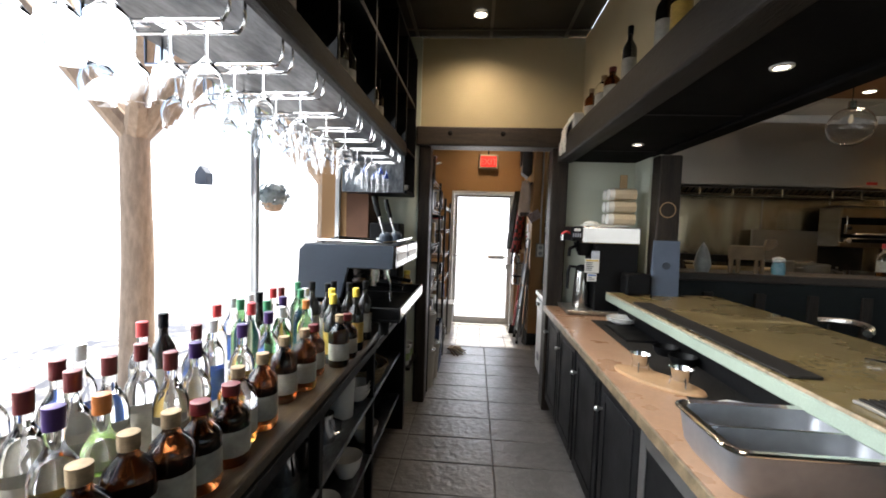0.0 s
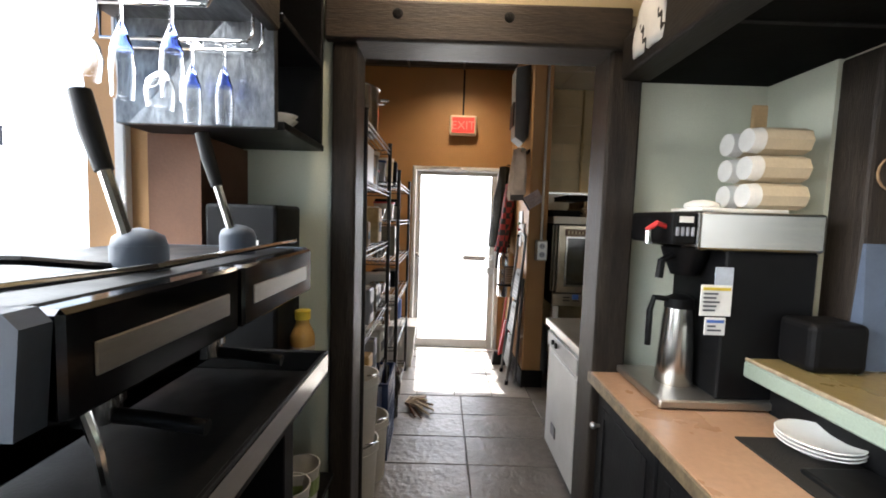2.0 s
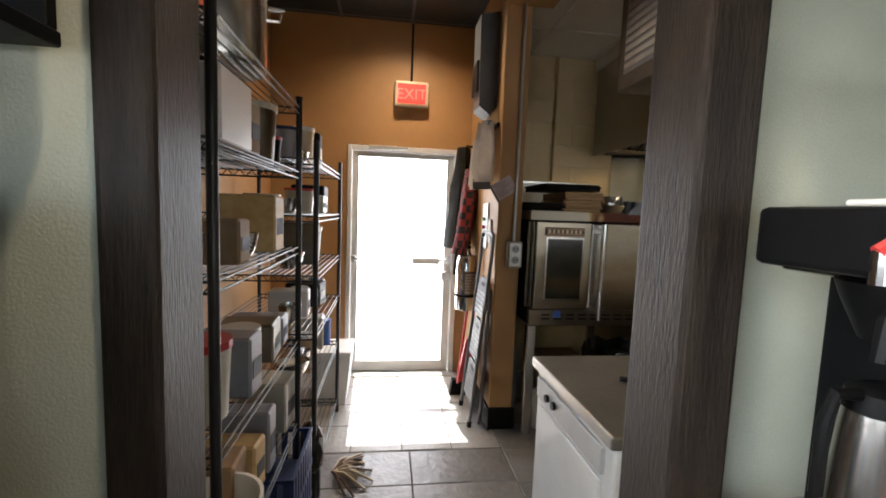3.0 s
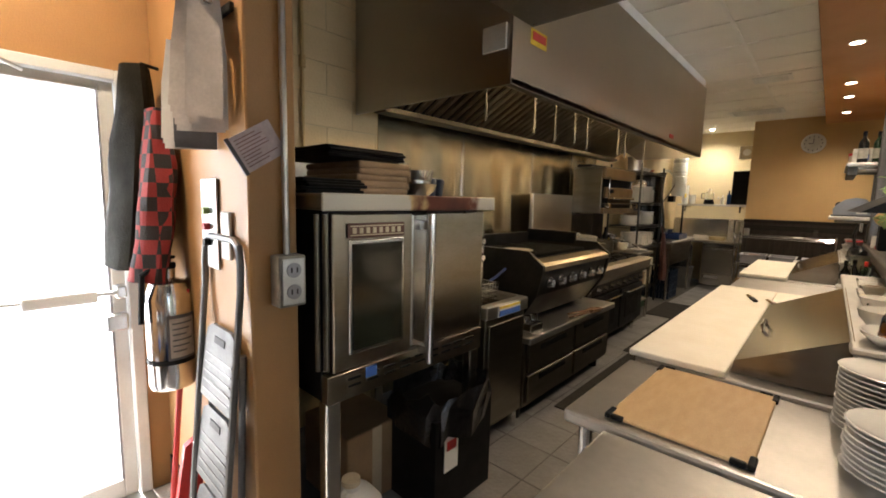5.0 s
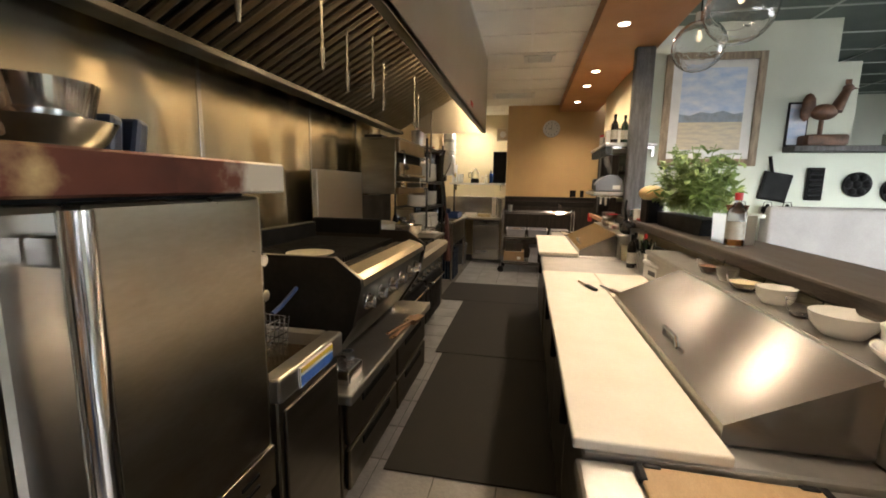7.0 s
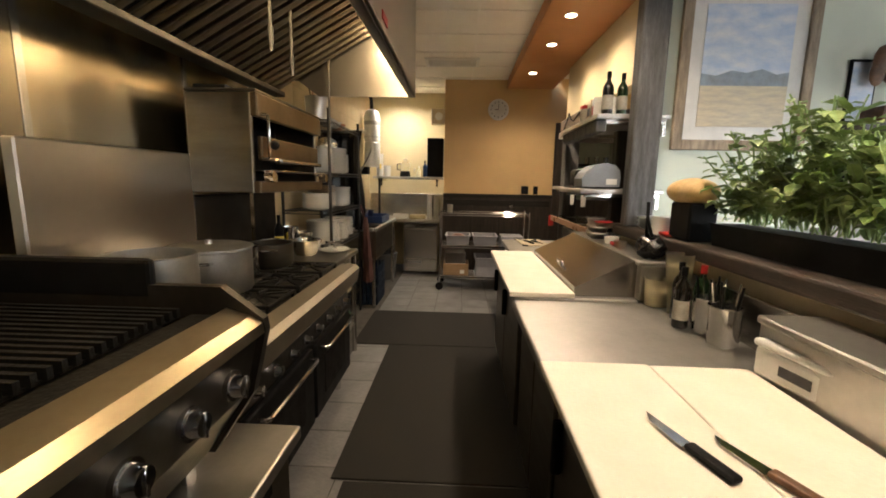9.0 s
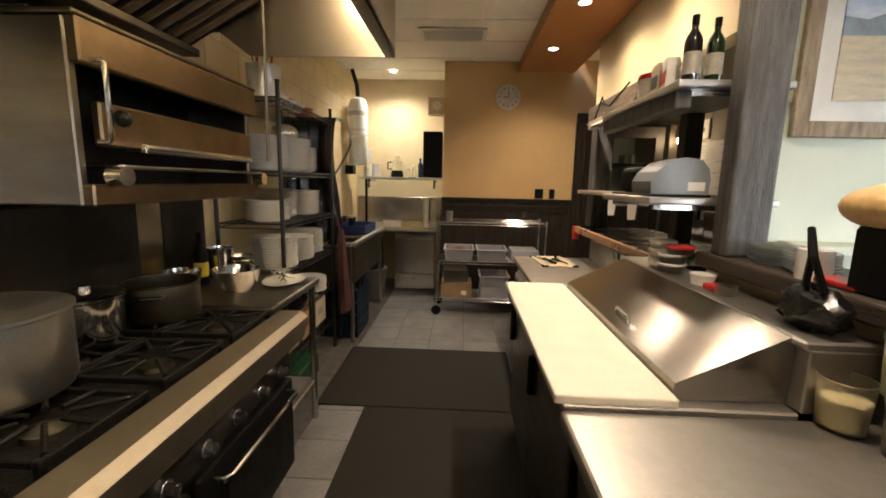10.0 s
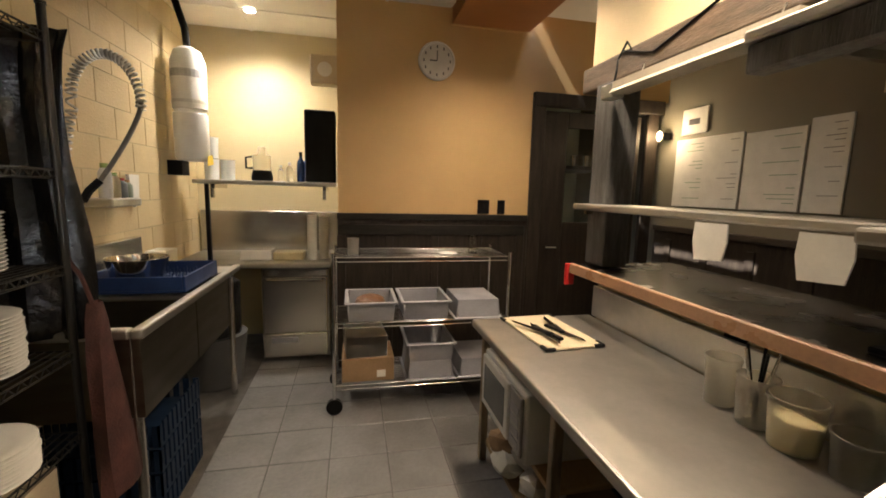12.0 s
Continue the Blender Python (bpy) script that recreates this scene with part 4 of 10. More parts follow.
B(o).box(GX0 + 0.031, 5.95, 1.10, GX1 - 0.031, 6.02, 1.26, 0.006).put("back_splash", BLACK, grid)
B(o).box(GX1 - 0.031, 5.45, 1.17, GX1 - 0.001, 5.98, 1.29, 0.02, 2).put("side_guard", BLACK, grid)
for i in range(6):
    knob(o, GX0 + 0.16 + i * 0.175, 5.165, 0.985, grid, 0.031)
for x in (GX0 + 0.06, GX1 - 0.07):
    for y in (5.36, 5.95):
        B(o).cyl((x, y, 0.632), (x, y, 0.70), 0.022, 10).put("leg", CHROME, grid)
pan = thing("frying_pan", "pale round lid lying on the charbroiler", "lid", (2.985, 5.535, 1.163))
B().lathe([(0, 0.0), (0.095, 0.0), (0.12, 0.012), (0.122, 0.016), (0.095, 0.008), (0, 0.006)], 32).put("disc", ALU, pan, smooth=True)
t = thing("hand_tongs", "wooden spatulas lying on the base's front edge", "spatula", (3.45, 5.16, 0.632), -8)
for i, a in enumerate((0, 7, -6)):
    b = B().box(-0.20, -0.012, 0.004 + i * 0.012, 0.10, 0.012, 0.014 + i * 0.012, 0.004).box(0.08, -0.035, 0.003 + i * 0.012, 0.22, 0.035, 0.011 + i * 0.012, 0.004)
    ob = b.put("spatula", mat("worn_utensil_wood_%d" % i, (0.30, 0.16, 0.08), 0.6, 0, 0.2, 8, 0.1), t)
    ob.rotation_euler = (0, 0, radians(a))
cup = thing("steel_insert", "small steel condiment inserts on the base", "container", (2.72, 5.24, 0.632))
B().box(-0.07, -0.06, 0, 0.09, 0.06, 0.07, 0.01, 2).put("insert", CHROME, cup)
for x in (-0.03, 0.05):
    B().lathe([(0.025, 0.07), (0.03, 0.09), (0.026, 0.12), (0, 0.125)], 14, (x, 0, 0)).put("jar", CLEAR, cup, smooth=True)

RAILSTEEL = mat("worn_rail_steel", (0.38, 0.34, 0.27), 0.48, 1.0, 0.08, 5, 0.03, 40, second=(0.36, 0.31, 0.24), gloss=0.06)

# Gas range with eight burners
o = (5.0, 5.7, 0)
rng_ = thing("gas_range", "black and steel gas range with eight open burners", "range", o)
B(o).box(4.10, 5.40, 0.12, 5.61, 6.05, 0.80, 0.006).put("body", BLACK, rng_)
B(o).prism([(5.31, 0.80), (5.29, 0.90), (5.32, 0.925), (5.42, 0.925), (5.42, 0.74), (5.37, 0.74)], "x", 4.08, 5.63).put("front_rail", RAILSTEEL, rng_, "worn steel front rail")
B(o).box(4.10, 5.415, 0.80, 5.61, 6.05, 0.905, 0.004).put("burner_tray", IRON, rng_)
B(o).box(4.985, 6.055, 0.80, 5.61, 6.10, 1.42, 0.006).put("back_guard", GRILL, rng_)
B(o).box(4.06, 6.05, 0.80, 4.98, 6.10, 1.645, 0.006).put("flue_riser", HOOD, rng_, "plain steel flue riser")
B(o).box(4.10, 5.375, 0.635, 5.61, 5.415, 0.745, 0.004).put("control_panel", GRILL, rng_)
for i in range(8):
    knob(o, 4.22 + i * 0.18, 5.375, 0.69, rng_, 0.022)
for i in range(2):
    d = B(o).box(4.13 + i * 0.75, 5.36, 0.17, 4.85 + i * 0.75, 5.40, 0.61, 0.012, 2).put("oven_door", BLACK, rng_, "black oven door")
    rail_handle(o, (4.20 + i * 0.75, 5.36, 0.575), (4.78 + i * 0.75, 5.36, 0.575), (0, -0.05, 0), d, 0.011)
    B(o).box(4.27 + i * 0.75, 5.354, 0.26, 4.70 + i * 0.75, 5.3605, 0.50, 0.004).put("door_panel", IRON, d)
for x in (4.16, 5.56):
    for y in (5.45, 6.0):
        B(o).cyl((x, y, 0), (x, y, 0.12), 0.025, 10).put("leg", CHROME, rng_)
for i in range(4):
    for j in range(2):
        cx, cy = 4.30 + i * 0.37, 5.585 + j * 0.30
        g = B(o)
        g.box(cx - 0.155, cy - 0.145, 0.925, cx + 0.155, cy - 0.13, 0.945, 0.003).box(cx - 0.155, cy + 0.13, 0.925, cx + 0.155, cy + 0.145, 0.945, 0.003)
        g.box(cx - 0.155, cy - 0.13, 0.925, cx - 0.14, cy + 0.13, 0.945, 0.003).box(cx + 0.14, cy - 0.13, 0.925, cx + 0.155, cy + 0.13, 0.945, 0.003)
        for k in range(8):
            a = k * math.pi / 4
            r0, r1 = 0.045, 0.14 if k % 2 == 0 else 0.175
            c, s = math.cos(a), math.sin(a)
            g.tube([(cx + c * r0, cy + s * r0, 0.948), (cx + c * r1, cy + s * r1, 0.94)], 0.0075, 6)
        for dx in (-0.147, 0.147):
            for dy in (-0.137, 0.137):
                g.box(cx + dx - 0.008, cy + dy - 0.008, 0.905, cx + dx + 0.008, cy + dy + 0.008, 0.93)
        gg = g.put("grate", IRON, rng_, "cast iron burner grate")
        B(o).lathe([(0.055, 0.905), (0.05, 0.92), (0.02, 0.925), (0, 0.925)], 16, (cx, cy, 0)).put("burner", STEEL_DARK, gg, smooth=True)


def stock_pot(x, y, z, r, h, label, material=ALU, lid=False):
    t = thing("stock_pot", label, "pot", (x, y, z), 20)
    B().lathe([(0, 0), (r * 0.96, 0), (r, 0.02), (r, h - 0.006), (r + 0.006, h), (r - 0.004, h), (r - 0.006, 0.01), (0, 0.008)], 36).put("body", material, t, smooth=True)
    for s in (-1, 1):
        B().tube([(s * r, -0.05, h * 0.78), (s * (r + 0.045), -0.045, h * 0.80), (s * (r + 0.045), 0.045, h * 0.80), (s * r, 0.05, h * 0.78)], 0.007, 8).put("handle", CHROME, t, smooth=True)
    if lid:
        B().lathe([(r + 0.008, h), (r + 0.008, h + 0.008), (r * 0.9, h + 0.016), (0.02, h + 0.022), (0.018, h + 0.04), (0, h + 0.045)], 36).put("lid", material, t, smooth=True)
    return t


stock_pot(4.29, 5.80, 0.948, 0.165, 0.27, "tall aluminium stock pot on the gas range")
stock_pot(4.76, 5.85, 0.948, 0.20, 0.22, "wide aluminium stew pot with a flat lid on the range", ALU, True)
stock_pot(5.14, 5.90, 0.948, 0.11, 0.16, "small steel pot on the rear burner", CHROME, True)
stock_pot(5.44, 5.84, 0.948, 0.14, 0.15, "dark steel saucepan on the rear burner", STEEL_DARK)

BROILER = mat("browned_broiler_steel", (0.24, 0.18, 0.115), 0.36, 1.0, 0.1, 3, 0.03, 40, second=(0.15, 0.105, 0.062), gloss=0.06)

# Salamander broiler on the wall
o = (5.46, 5.9, 1.44)
sal = thing("salamander_broiler", "wall mounted stainless steel salamander broiler with pulled rack", "broiler", o)
B(o).box(4.96, 5.70, 1.44, 4.99, 6.05, 1.97, 0.005).put("side_panel", STEEL_DARK, sal)
B(o).box(5.94, 5.70, 1.44, 5.97, 6.05, 1.97, 0.005).put("side_panel", STEEL_DARK, sal)
B(o).box(4.96, 5.66, 1.845, 5.97, 5.70, 1.97, 0.006).put("upper_fascia", BROILER, sal)
B(o).box(4.95, 5.66, 1.971, 5.98, 6.05, 1.985, 0.004).put("top", STEEL_DARK, sal)
B(o).box(5.02, 5.86, 1.985, 5.90, 6.04, 2.02, 0.004).put("flue", IRON, sal)
for x in (5.05, 5.85):
    B(o).box(x, 6.05, 1.50, x + 0.05, 6.2, 1.55, 0.003).put("wall_bracket", STEEL_DARK, sal)
B(o).box(4.96, 5.66, 1.44, 5.97, 5.70, 1.505, 0.006).put("lower_fascia", BROILER, sal)
B(o).box(4.99, 5.72, 1.44, 5.94, 6.04, 1.46).box(4.99, 6.0, 1.46, 5.94, 6.04, 1.968).put("inner_box", IRON, sal)
B(o).box(5.02, 5.67, 1.62, 5.92, 5.70, 1.75, 0.006).put("burner_shield", BROILER, sal)
for i in range(18):
    B(o).cyl((5.03 + i * 0.051, 5.62, 1.56), (5.03 + i * 0.051, 6.0, 1.56), 0.005, 6).put("rack_rod", CHROME, sal)
B(o).cyl((5.02, 5.62, 1.56), (5.92, 5.62, 1.56), 0.007, 8).put("rack_bar", CHROME, sal)
B(o).box(5.10, 5.60, 1.605, 5.80, 5.68, 1.635, 0.012, 2).put("rack_handle", CHROME, sal)
rail_handle(o, (4.995, 5.66, 1.86), (4.995, 5.66, 1.63), (0, -0.04, 0), sal, 0.008)
for x in (5.03, 5.93):
    B(o).cyl((x, 5.66, 1.53), (x, 5.61, 1.53), 0.032, 16).put("knob", CHROME, sal, smooth=True)
B(o).ball((5.02, 5.60, 1.70), 0.026).put("lever_knob", BLACK, sal)

# Steel table beside the range
o = (5.97, 5.8, 0)
tb = thing("steel_table", "narrow stainless steel work table beside the range", "table", o)
# The hood's shade over this table is put into the dark top.
B(o).box(5.64, 5.46, 0.89, 6.30, 6.15, 0.93, 0.012, 2).put("top", STEEL_DARK, tb)
B(o).box(5.66, 5.49, 0.25, 6.28, 6.12, 0.27, 0.004).put("undershelf", STEEL_FLAT, tb)
for x in (5.68, 6.26):
    for y in (5.50, 6.1):
        B(o).cyl((x, y, 0), (x, y, 0.89), 0.02, 12).put("leg", STEEL, tb)
for (x, y, r, h, nm, lab) in ((5.80, 6.0, 0.09, 0.13, "steel_pot", "polished steel pot on the work table"), (6.18, 6.02, 0.075, 0.19, "steel_insert", "stacked round steel inserts on the table"),
                              (5.93, 5.79, 0.125, 0.12, "steel_bowl", "polished steel mixing bowl on the work table")):
    bowl(nm, lab, x, y, 0.931, r, h, CHROME, flare=0.6 if nm == "steel_bowl" else 0.9)
for i in range(3):
    bowl("steel_bowl", "small nested steel bowl on the work table", 6.20, 5.90, 0.931 + i * 0.045, 0.07, 0.055, STEEL, group="nested steel bowls")
bottle_ = thing("oil_bottle", "dark oil bottle with yellow label on the work table", "bottle", (6.02, 6.04, 0.931))
B().lathe([(0, 0), (0.034, 0), (0.036, 0.01), (0.036, 0.18), (0.014, 0.24), (0.014, 0.30), (0, 0.30)], 16).put("body", BLACK, bottle_, smooth=True)
B().lathe([(0.0365, 0.05), (0.0365, 0.13)], 16).put("paper_label", YELLBL, bottle_)
ut = thing("plate_of_cutlery", "white oval plate heaped with serving spoons", "cutlery", (6.14, 5.62, 0.931))
B().lathe([(0, 0), (0.10, 0), (0.15, 0.012), (0.152, 0.016), (0.1, 0.008), (0, 0.006)], 28, (0, 0, 0), 0.75).put("plate", CHINA, ut, smooth=True)
rr = random.Random(4)
for i in range(9):
    a = rr.uniform(0, math.pi)
    c, s = math.cos(a), math.sin(a)
    z = 0.02 + 0.007 * i
    B().tube([(-0.11 * c, -0.08 * s, z), (0.06 * c, 0.05 * s, z + 0.006)], 0.004, 6).ball((0.09 * c, 0.07 * s, z + 0.01), 0.02, 1.2, 1.0, 0.4, 1).put("spoon", CHROME, ut, smooth=True)

# Black bin with a bag, box and jug under the oven
o = (1.72, 5.22, 0)
bn = thing("waste_bin", "black plastic bin with a black bag beside the oven", "bin", o)
B(o).prism([(1.50, 5.0), (1.94, 5.0), (1.94, 5.36), (1.50, 5.36)], "z", 0, 0.50).put("bin_body", BLACK, bn)
bag = B(o)
prof = []
rr = random.Random(8)
for k in range(4):
    z = (0.38, 0.54, 0.60, 0.46)[k]
    ring = []
    for i in range(28):
        a = i * math.tau / 28
        ex = (0.245, 0.25, 0.24, 0.19)[k] * (1 + rr.uniform(-0.05, 0.09))
        ring.append(bag.bm.verts.new((1.72 + ex * math.copysign(abs(math.cos(a)) ** 0.6, math.cos(a)), 5.18 + 0.85 * ex * math.copysign(abs(math.sin(a)) ** 0.6, math.sin(a)), z + rr.uniform(-0.035, 0.035))))
    prof.append(ring)
for p, q in zip(prof, prof[1:]):
    for i in range(28):
        bag.bm.faces.new((p[i], p[(i + 1) % 28], q[(i + 1) % 28], q[i]))
bag.bm.faces.new(prof[-1])
bag.put("bin_bag", BAGBLACK, bn, "crumpled black bag")
B(o).box(1.56, 4.994, 0.22, 1.66, 5.0, 0.40, 0.001).put("label_plate", PAPER, bn, "white label with a red mark")
B(o).box(1.575, 4.992, 0.33, 1.645, 4.9945, 0.38).put("label_mark", RED, bn)
o = (1.40, 5.52, 0)
cb = thing("cardboard_box", "brown cardboard box under the oven", "box", o)
B().box(-0.18, -0.2, 0, 0.18, 0.2, 0.40, 0.006).put("carton", CARD, cb)
B().box(-0.03, -0.2025, 0.0, 0.03, -0.2005, 0.40).put("tape", CREAMBOX, cb)
jug = thing("plastic_jug", "translucent white plastic jug under the oven", "jug", (1.15, 5.19, 0), 15)
jug.scale = (1.25, 1.25, 0.95)
B().lathe([(0, 0), (0.10, 0), (0.115, 0.02), (0.115, 0.19), (0.08, 0.25), (0.035, 0.28), (0.03, 0.30), (0, 0.30)], 24).put("body", BUCKET, jug, smooth=True)
B().tube([(-0.03, 0, 0.28), (-0.09, 0, 0.275), (-0.115, 0, 0.21)], 0.014, 8).put("handle", BUCKET, jug, smooth=True)
B().cyl((0, 0, 0.30), (0, 0, 0.325), 0.034, 20).put("cap", CREAMBOX, jug)
ck = thing("propane_cylinder", "blue grey gas cylinder beside the oven", "gas cylinder", (0.93, 5.55, 0))
B().lathe([(0, 0), (0.10, 0), (0.11, 0.05), (0.11, 0.40), (0.08, 0.50), (0.05, 0.52), (0.05, 0.56), (0, 0.56)], 24).put("cylinder", mat("blue_grey_paint", (0.25, 0.31, 0.36), 0.45, 0, 0.1, 6, 0.1), ck, smooth=True)

# Rubber mats
for (x0, y0, x1, y1) in ((2.97, 4.18, 4.60, 5.14), (4.615, 4.17, 6.40, 5.21), (6.41, 4.14, 7.43, 5.55)):
    m_ = thing("rubber_mat", "dark ribbed rubber floor mat along the cooking line", "mat", ((x0 + x1) / 2, (y0 + y1) / 2, 0.0), group="kitchen mats")
    B().box(-(x1 - x0) / 2, -(y1 - y0) / 2, 0, (x1 - x0) / 2, (y1 - y0) / 2, 0.012, 0.006, 2).put("mat_sheet", RUBBER, m_)

# ---- the prep line ----
def steel_unit(name, label, cat, x0, x1, y0, y1, ztop, doors=2, base=0.12):
    o = ((x0 + x1) / 2, (y0 + y1) / 2, 0)
    t = thing(name, label, cat, o)
    B(o).box(x0, y0, ztop - 0.045, x1, y1, ztop, 0.012, 2).put("top", STEEL_FLAT, t)
    return t, o


# Under-counter ice maker with a steel top
o = (1.04, 3.76, 0)
ice = thing("undercounter_washer", "white under-counter glass washer with a steel top", "dishwasher", o)
B(o).box(0.670, 3.45, 0.06, 1.335, 4.11, 0.84, 0.01, 2).put("cabinet", WHITE, ice)
B(o).box(0.655, 3.445, 0.84, 1.345, 4.165, 0.885, 0.008, 2).put("top", STEEL_FLAT, ice)
B(o).box(0.655, 3.50, 0.73, 0.670, 4.08, 0.82, 0.003).put("control_strip", mat("grey_strip", (0.45, 0.45, 0.44), 0.4, 0, 0.05, 8, 0), ice)
for y in (3.95, 3.88):
    B(o).cyl((0.655, y, 0.775), (0.642, y, 0.775), 0.016, 14).put("dial", BLACK, ice)
B(o).box(0.663, 3.52, 0.18, 0.670, 4.05, 0.70, 0.004).put("door", WHITE, ice)
B(o).box(0.656, 3.84, 0.20, 0.663, 3.93, 0.27, 0.002).put("louvre", GREYTUB, ice)

# Shelf with a black hood hung on the back of the alcove wall
o = (1.06, 3.27, 1.56)
osh = thing("order_shelf", "black sloped hood under a steel shelf with a clear flap", "shelf", o)
B(o).prism([(3.275, 1.56), (3.70, 1.56), (3.61, 1.615), (3.57, 1.665), (3.55, 1.73), (3.275, 1.73)], "x", 0.80, 1.32).put("hood", BLACK, osh, "matt black sloped hood")
B(o).box(0.79, 3.272, 1.735, 1.33, 3.60, 1.765, 0.008, 2).put("board", STEEL, osh)
B(o).box(0.82, 3.28, 1.50, 1.32, 3.62, 1.556, 0.006).put("lower_tray", STEEL_FLAT, osh, "pale steel tray")
B(o).box(0.83, 3.59, 1.385, 1.30, 3.598, 1.498, 0.002).put("flap", TUBCLEAR, osh, "clear plastic flap")
for x in (0.90, 1.24):
    B(o).box(x, 3.272, 1.42, x + 0.03, 3.29, 1.50).put("bracket", STEEL, osh)
B(o).tube([(0.83, 3.62, 1.53), (0.83, 3.64, 1.525), (0.83, 3.65, 1.505), (0.83, 3.645, 1.485)], 0.008, 8).put("hook", WHITE, osh, "white plastic hook", True)
trd = tagged(B().lathe([(0, 0), (0.15, 0), (0.185, 0.018), (0.19, 0.03), (0.183, 0.03), (0.148, 0.006), (0, 0.006)], 32).put("round_tray", GREYTUB, smooth=True), "round grey serving tray on the steel shelf", "tray")
trd.location = (1.04, 3.47, 1.766)

# First steel table with the wood fibre board
o = (1.66, 3.86, 0)
tab, _ = steel_unit("steel_table", "stainless steel prep table at the kitchen entrance", "table", 1.352, 1.965, 3.43, 4.30, 0.90)
o = (1.6585, 3.865, 0)
for x in (1.40, 1.92):
    for y in (3.48, 4.24):
        B(o).cyl((x, y, 0), (x, y, 0.86), 0.021, 12).put("leg", STEEL, tab)
B(o).box(1.37, 3.46, 0.25, 1.95, 4.26, 0.27, 0.004).put("undershelf", STEEL_FLAT, tab)


def cutting_board(x0, y0, x1, y1, z, label, material, rz=0):
    w, d = x1 - x0, y1 - y0
    t = thing("cutting_board", label, "cutting board", ((x0 + x1) / 2, (y0 + y1) / 2, z), rz)
    B().box(-w / 2, -d / 2, 0, w / 2, d / 2, 0.012, 0.005, 2).put("board", material, t)
    for sx in (-1, 1):
        for sy in (-1, 1):
            B().box(sx * w / 2 - sx * 0.055, sy * d / 2 - sy * 0.012, -0.0005, sx * w / 2 + sx * 0.006, sy * d / 2 + sy * 0.006, 0.016, 0.005, 2).box(sx * w / 2 - sx * 0.012, sy * d / 2 - sy * 0.05, -0.0005, sx * w / 2 + sx * 0.006, sy * d / 2 - sy * 0.012, 0.016, 0.005, 2).put("corner_grip", BLACK, t)
    return t


cutting_board(1.39, 3.80, 1.94, 4.17, 0.902, "tan wood fibre cutting board with black rubber corners", MAPLE, -1)


def knife(x, y, z, rz, label, handle=BLACK, length=0.2, rx=0):
    t = thing("knife", label, "knife", (x, y, z), rz)
    B().prism([(0.0, -0.002), (length, -0.0005), (length * 0.75, 0.022), (0.0, 0.03)], "z", 0.006, 0.008).put("blade", CHROME, t)
    B().box(-0.12, -0.002, 0.001, 0.0, 0.026, 0.017, 0.006, 2).put("handle", handle, t)
    return t


knife(1.02, 3.80, 0.886, -25, "kitchen knife with a thick black handle on the washer top", BLACK, 0.16)


def plates(x, y, z, n, r, label, step=0.011, group="plate stacks", lean=0.0, square=1.0, material=None):
    t = thing("plate_stack", label, "plates", (x, y, z), group=group)
    rr = random.Random(int((x * 31 + y * 17 + z * 7) * 100))
    me = None
    for i in range(n):
        if me is None:
            ob = B().lathe([(0, 0), (r * 0.60, 0), (r * 0.66, 0.005), (r * 0.97, 0.018), (r, 0.021), (r * 0.97, 0.023), (r * 0.64, 0.010), (0, 0.007)], 26, squash=square).put("plate", material or CHINA, t, smooth=True)
            me = ob.data
        else:
            ob = new("plate", me)
            ob.parent = t
        ob.location = (rr.uniform(-1, 1) * 0.004 + lean * i * 0.001, rr.uniform(-1, 1) * 0.004, i * step)
        ob.rotation_euler = (0, 0, rr.uniform(0, 6))
    return t


plates(1.86, 3.54, 0.902, 13, 0.122, "tall stack of white dinner plates on the prep table", 0.0145)
plates(1.58, 3.53, 0.902, 9, 0.118, "stack of white dinner plates on the prep table", 0.0145)


# Refrigerated prep tables with sloped lids
def prep_fridge(x0, x1, lx0, lx1, doors, label):
    cx = (x0 + x1) / 2
    o = (cx, 3.85, 0)
    t = thing("prep_fridge", label, "prep table", o)
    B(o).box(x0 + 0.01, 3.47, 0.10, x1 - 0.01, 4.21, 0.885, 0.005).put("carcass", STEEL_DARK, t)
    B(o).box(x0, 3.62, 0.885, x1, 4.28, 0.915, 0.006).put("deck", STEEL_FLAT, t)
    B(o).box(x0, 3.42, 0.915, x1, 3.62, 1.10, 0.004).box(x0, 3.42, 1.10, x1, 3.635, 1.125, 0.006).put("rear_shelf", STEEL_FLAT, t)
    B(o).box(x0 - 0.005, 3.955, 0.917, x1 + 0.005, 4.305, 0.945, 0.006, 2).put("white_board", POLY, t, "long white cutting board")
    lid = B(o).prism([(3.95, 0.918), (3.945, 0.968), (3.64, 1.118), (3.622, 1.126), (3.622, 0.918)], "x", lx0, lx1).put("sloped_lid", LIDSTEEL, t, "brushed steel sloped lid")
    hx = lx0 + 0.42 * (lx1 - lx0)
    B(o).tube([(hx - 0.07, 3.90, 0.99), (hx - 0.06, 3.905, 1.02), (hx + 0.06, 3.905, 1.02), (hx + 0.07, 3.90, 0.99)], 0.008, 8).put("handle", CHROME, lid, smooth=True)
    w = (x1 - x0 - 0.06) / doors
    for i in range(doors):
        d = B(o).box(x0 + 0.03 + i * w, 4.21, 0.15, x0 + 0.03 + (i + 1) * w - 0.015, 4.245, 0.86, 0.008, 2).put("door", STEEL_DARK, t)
        B(o).box(x0 + 0.03 + (i + 0.86) * w, 4.245, 0.62, x0 + 0.03 + (i + 0.90) * w, 4.275, 0.80, 0.006).put("pull", BLACK, d)
    for x in (x0 + 0.08, x1 - 0.08):
        B(o).cyl((x, 4.12, 0), (x, 4.12, 0.10), 0.035, 12).cyl((x, 3.55, 0), (x, 3.55, 0.10), 0.035, 12).put("caster", BLACK, t)
    return t


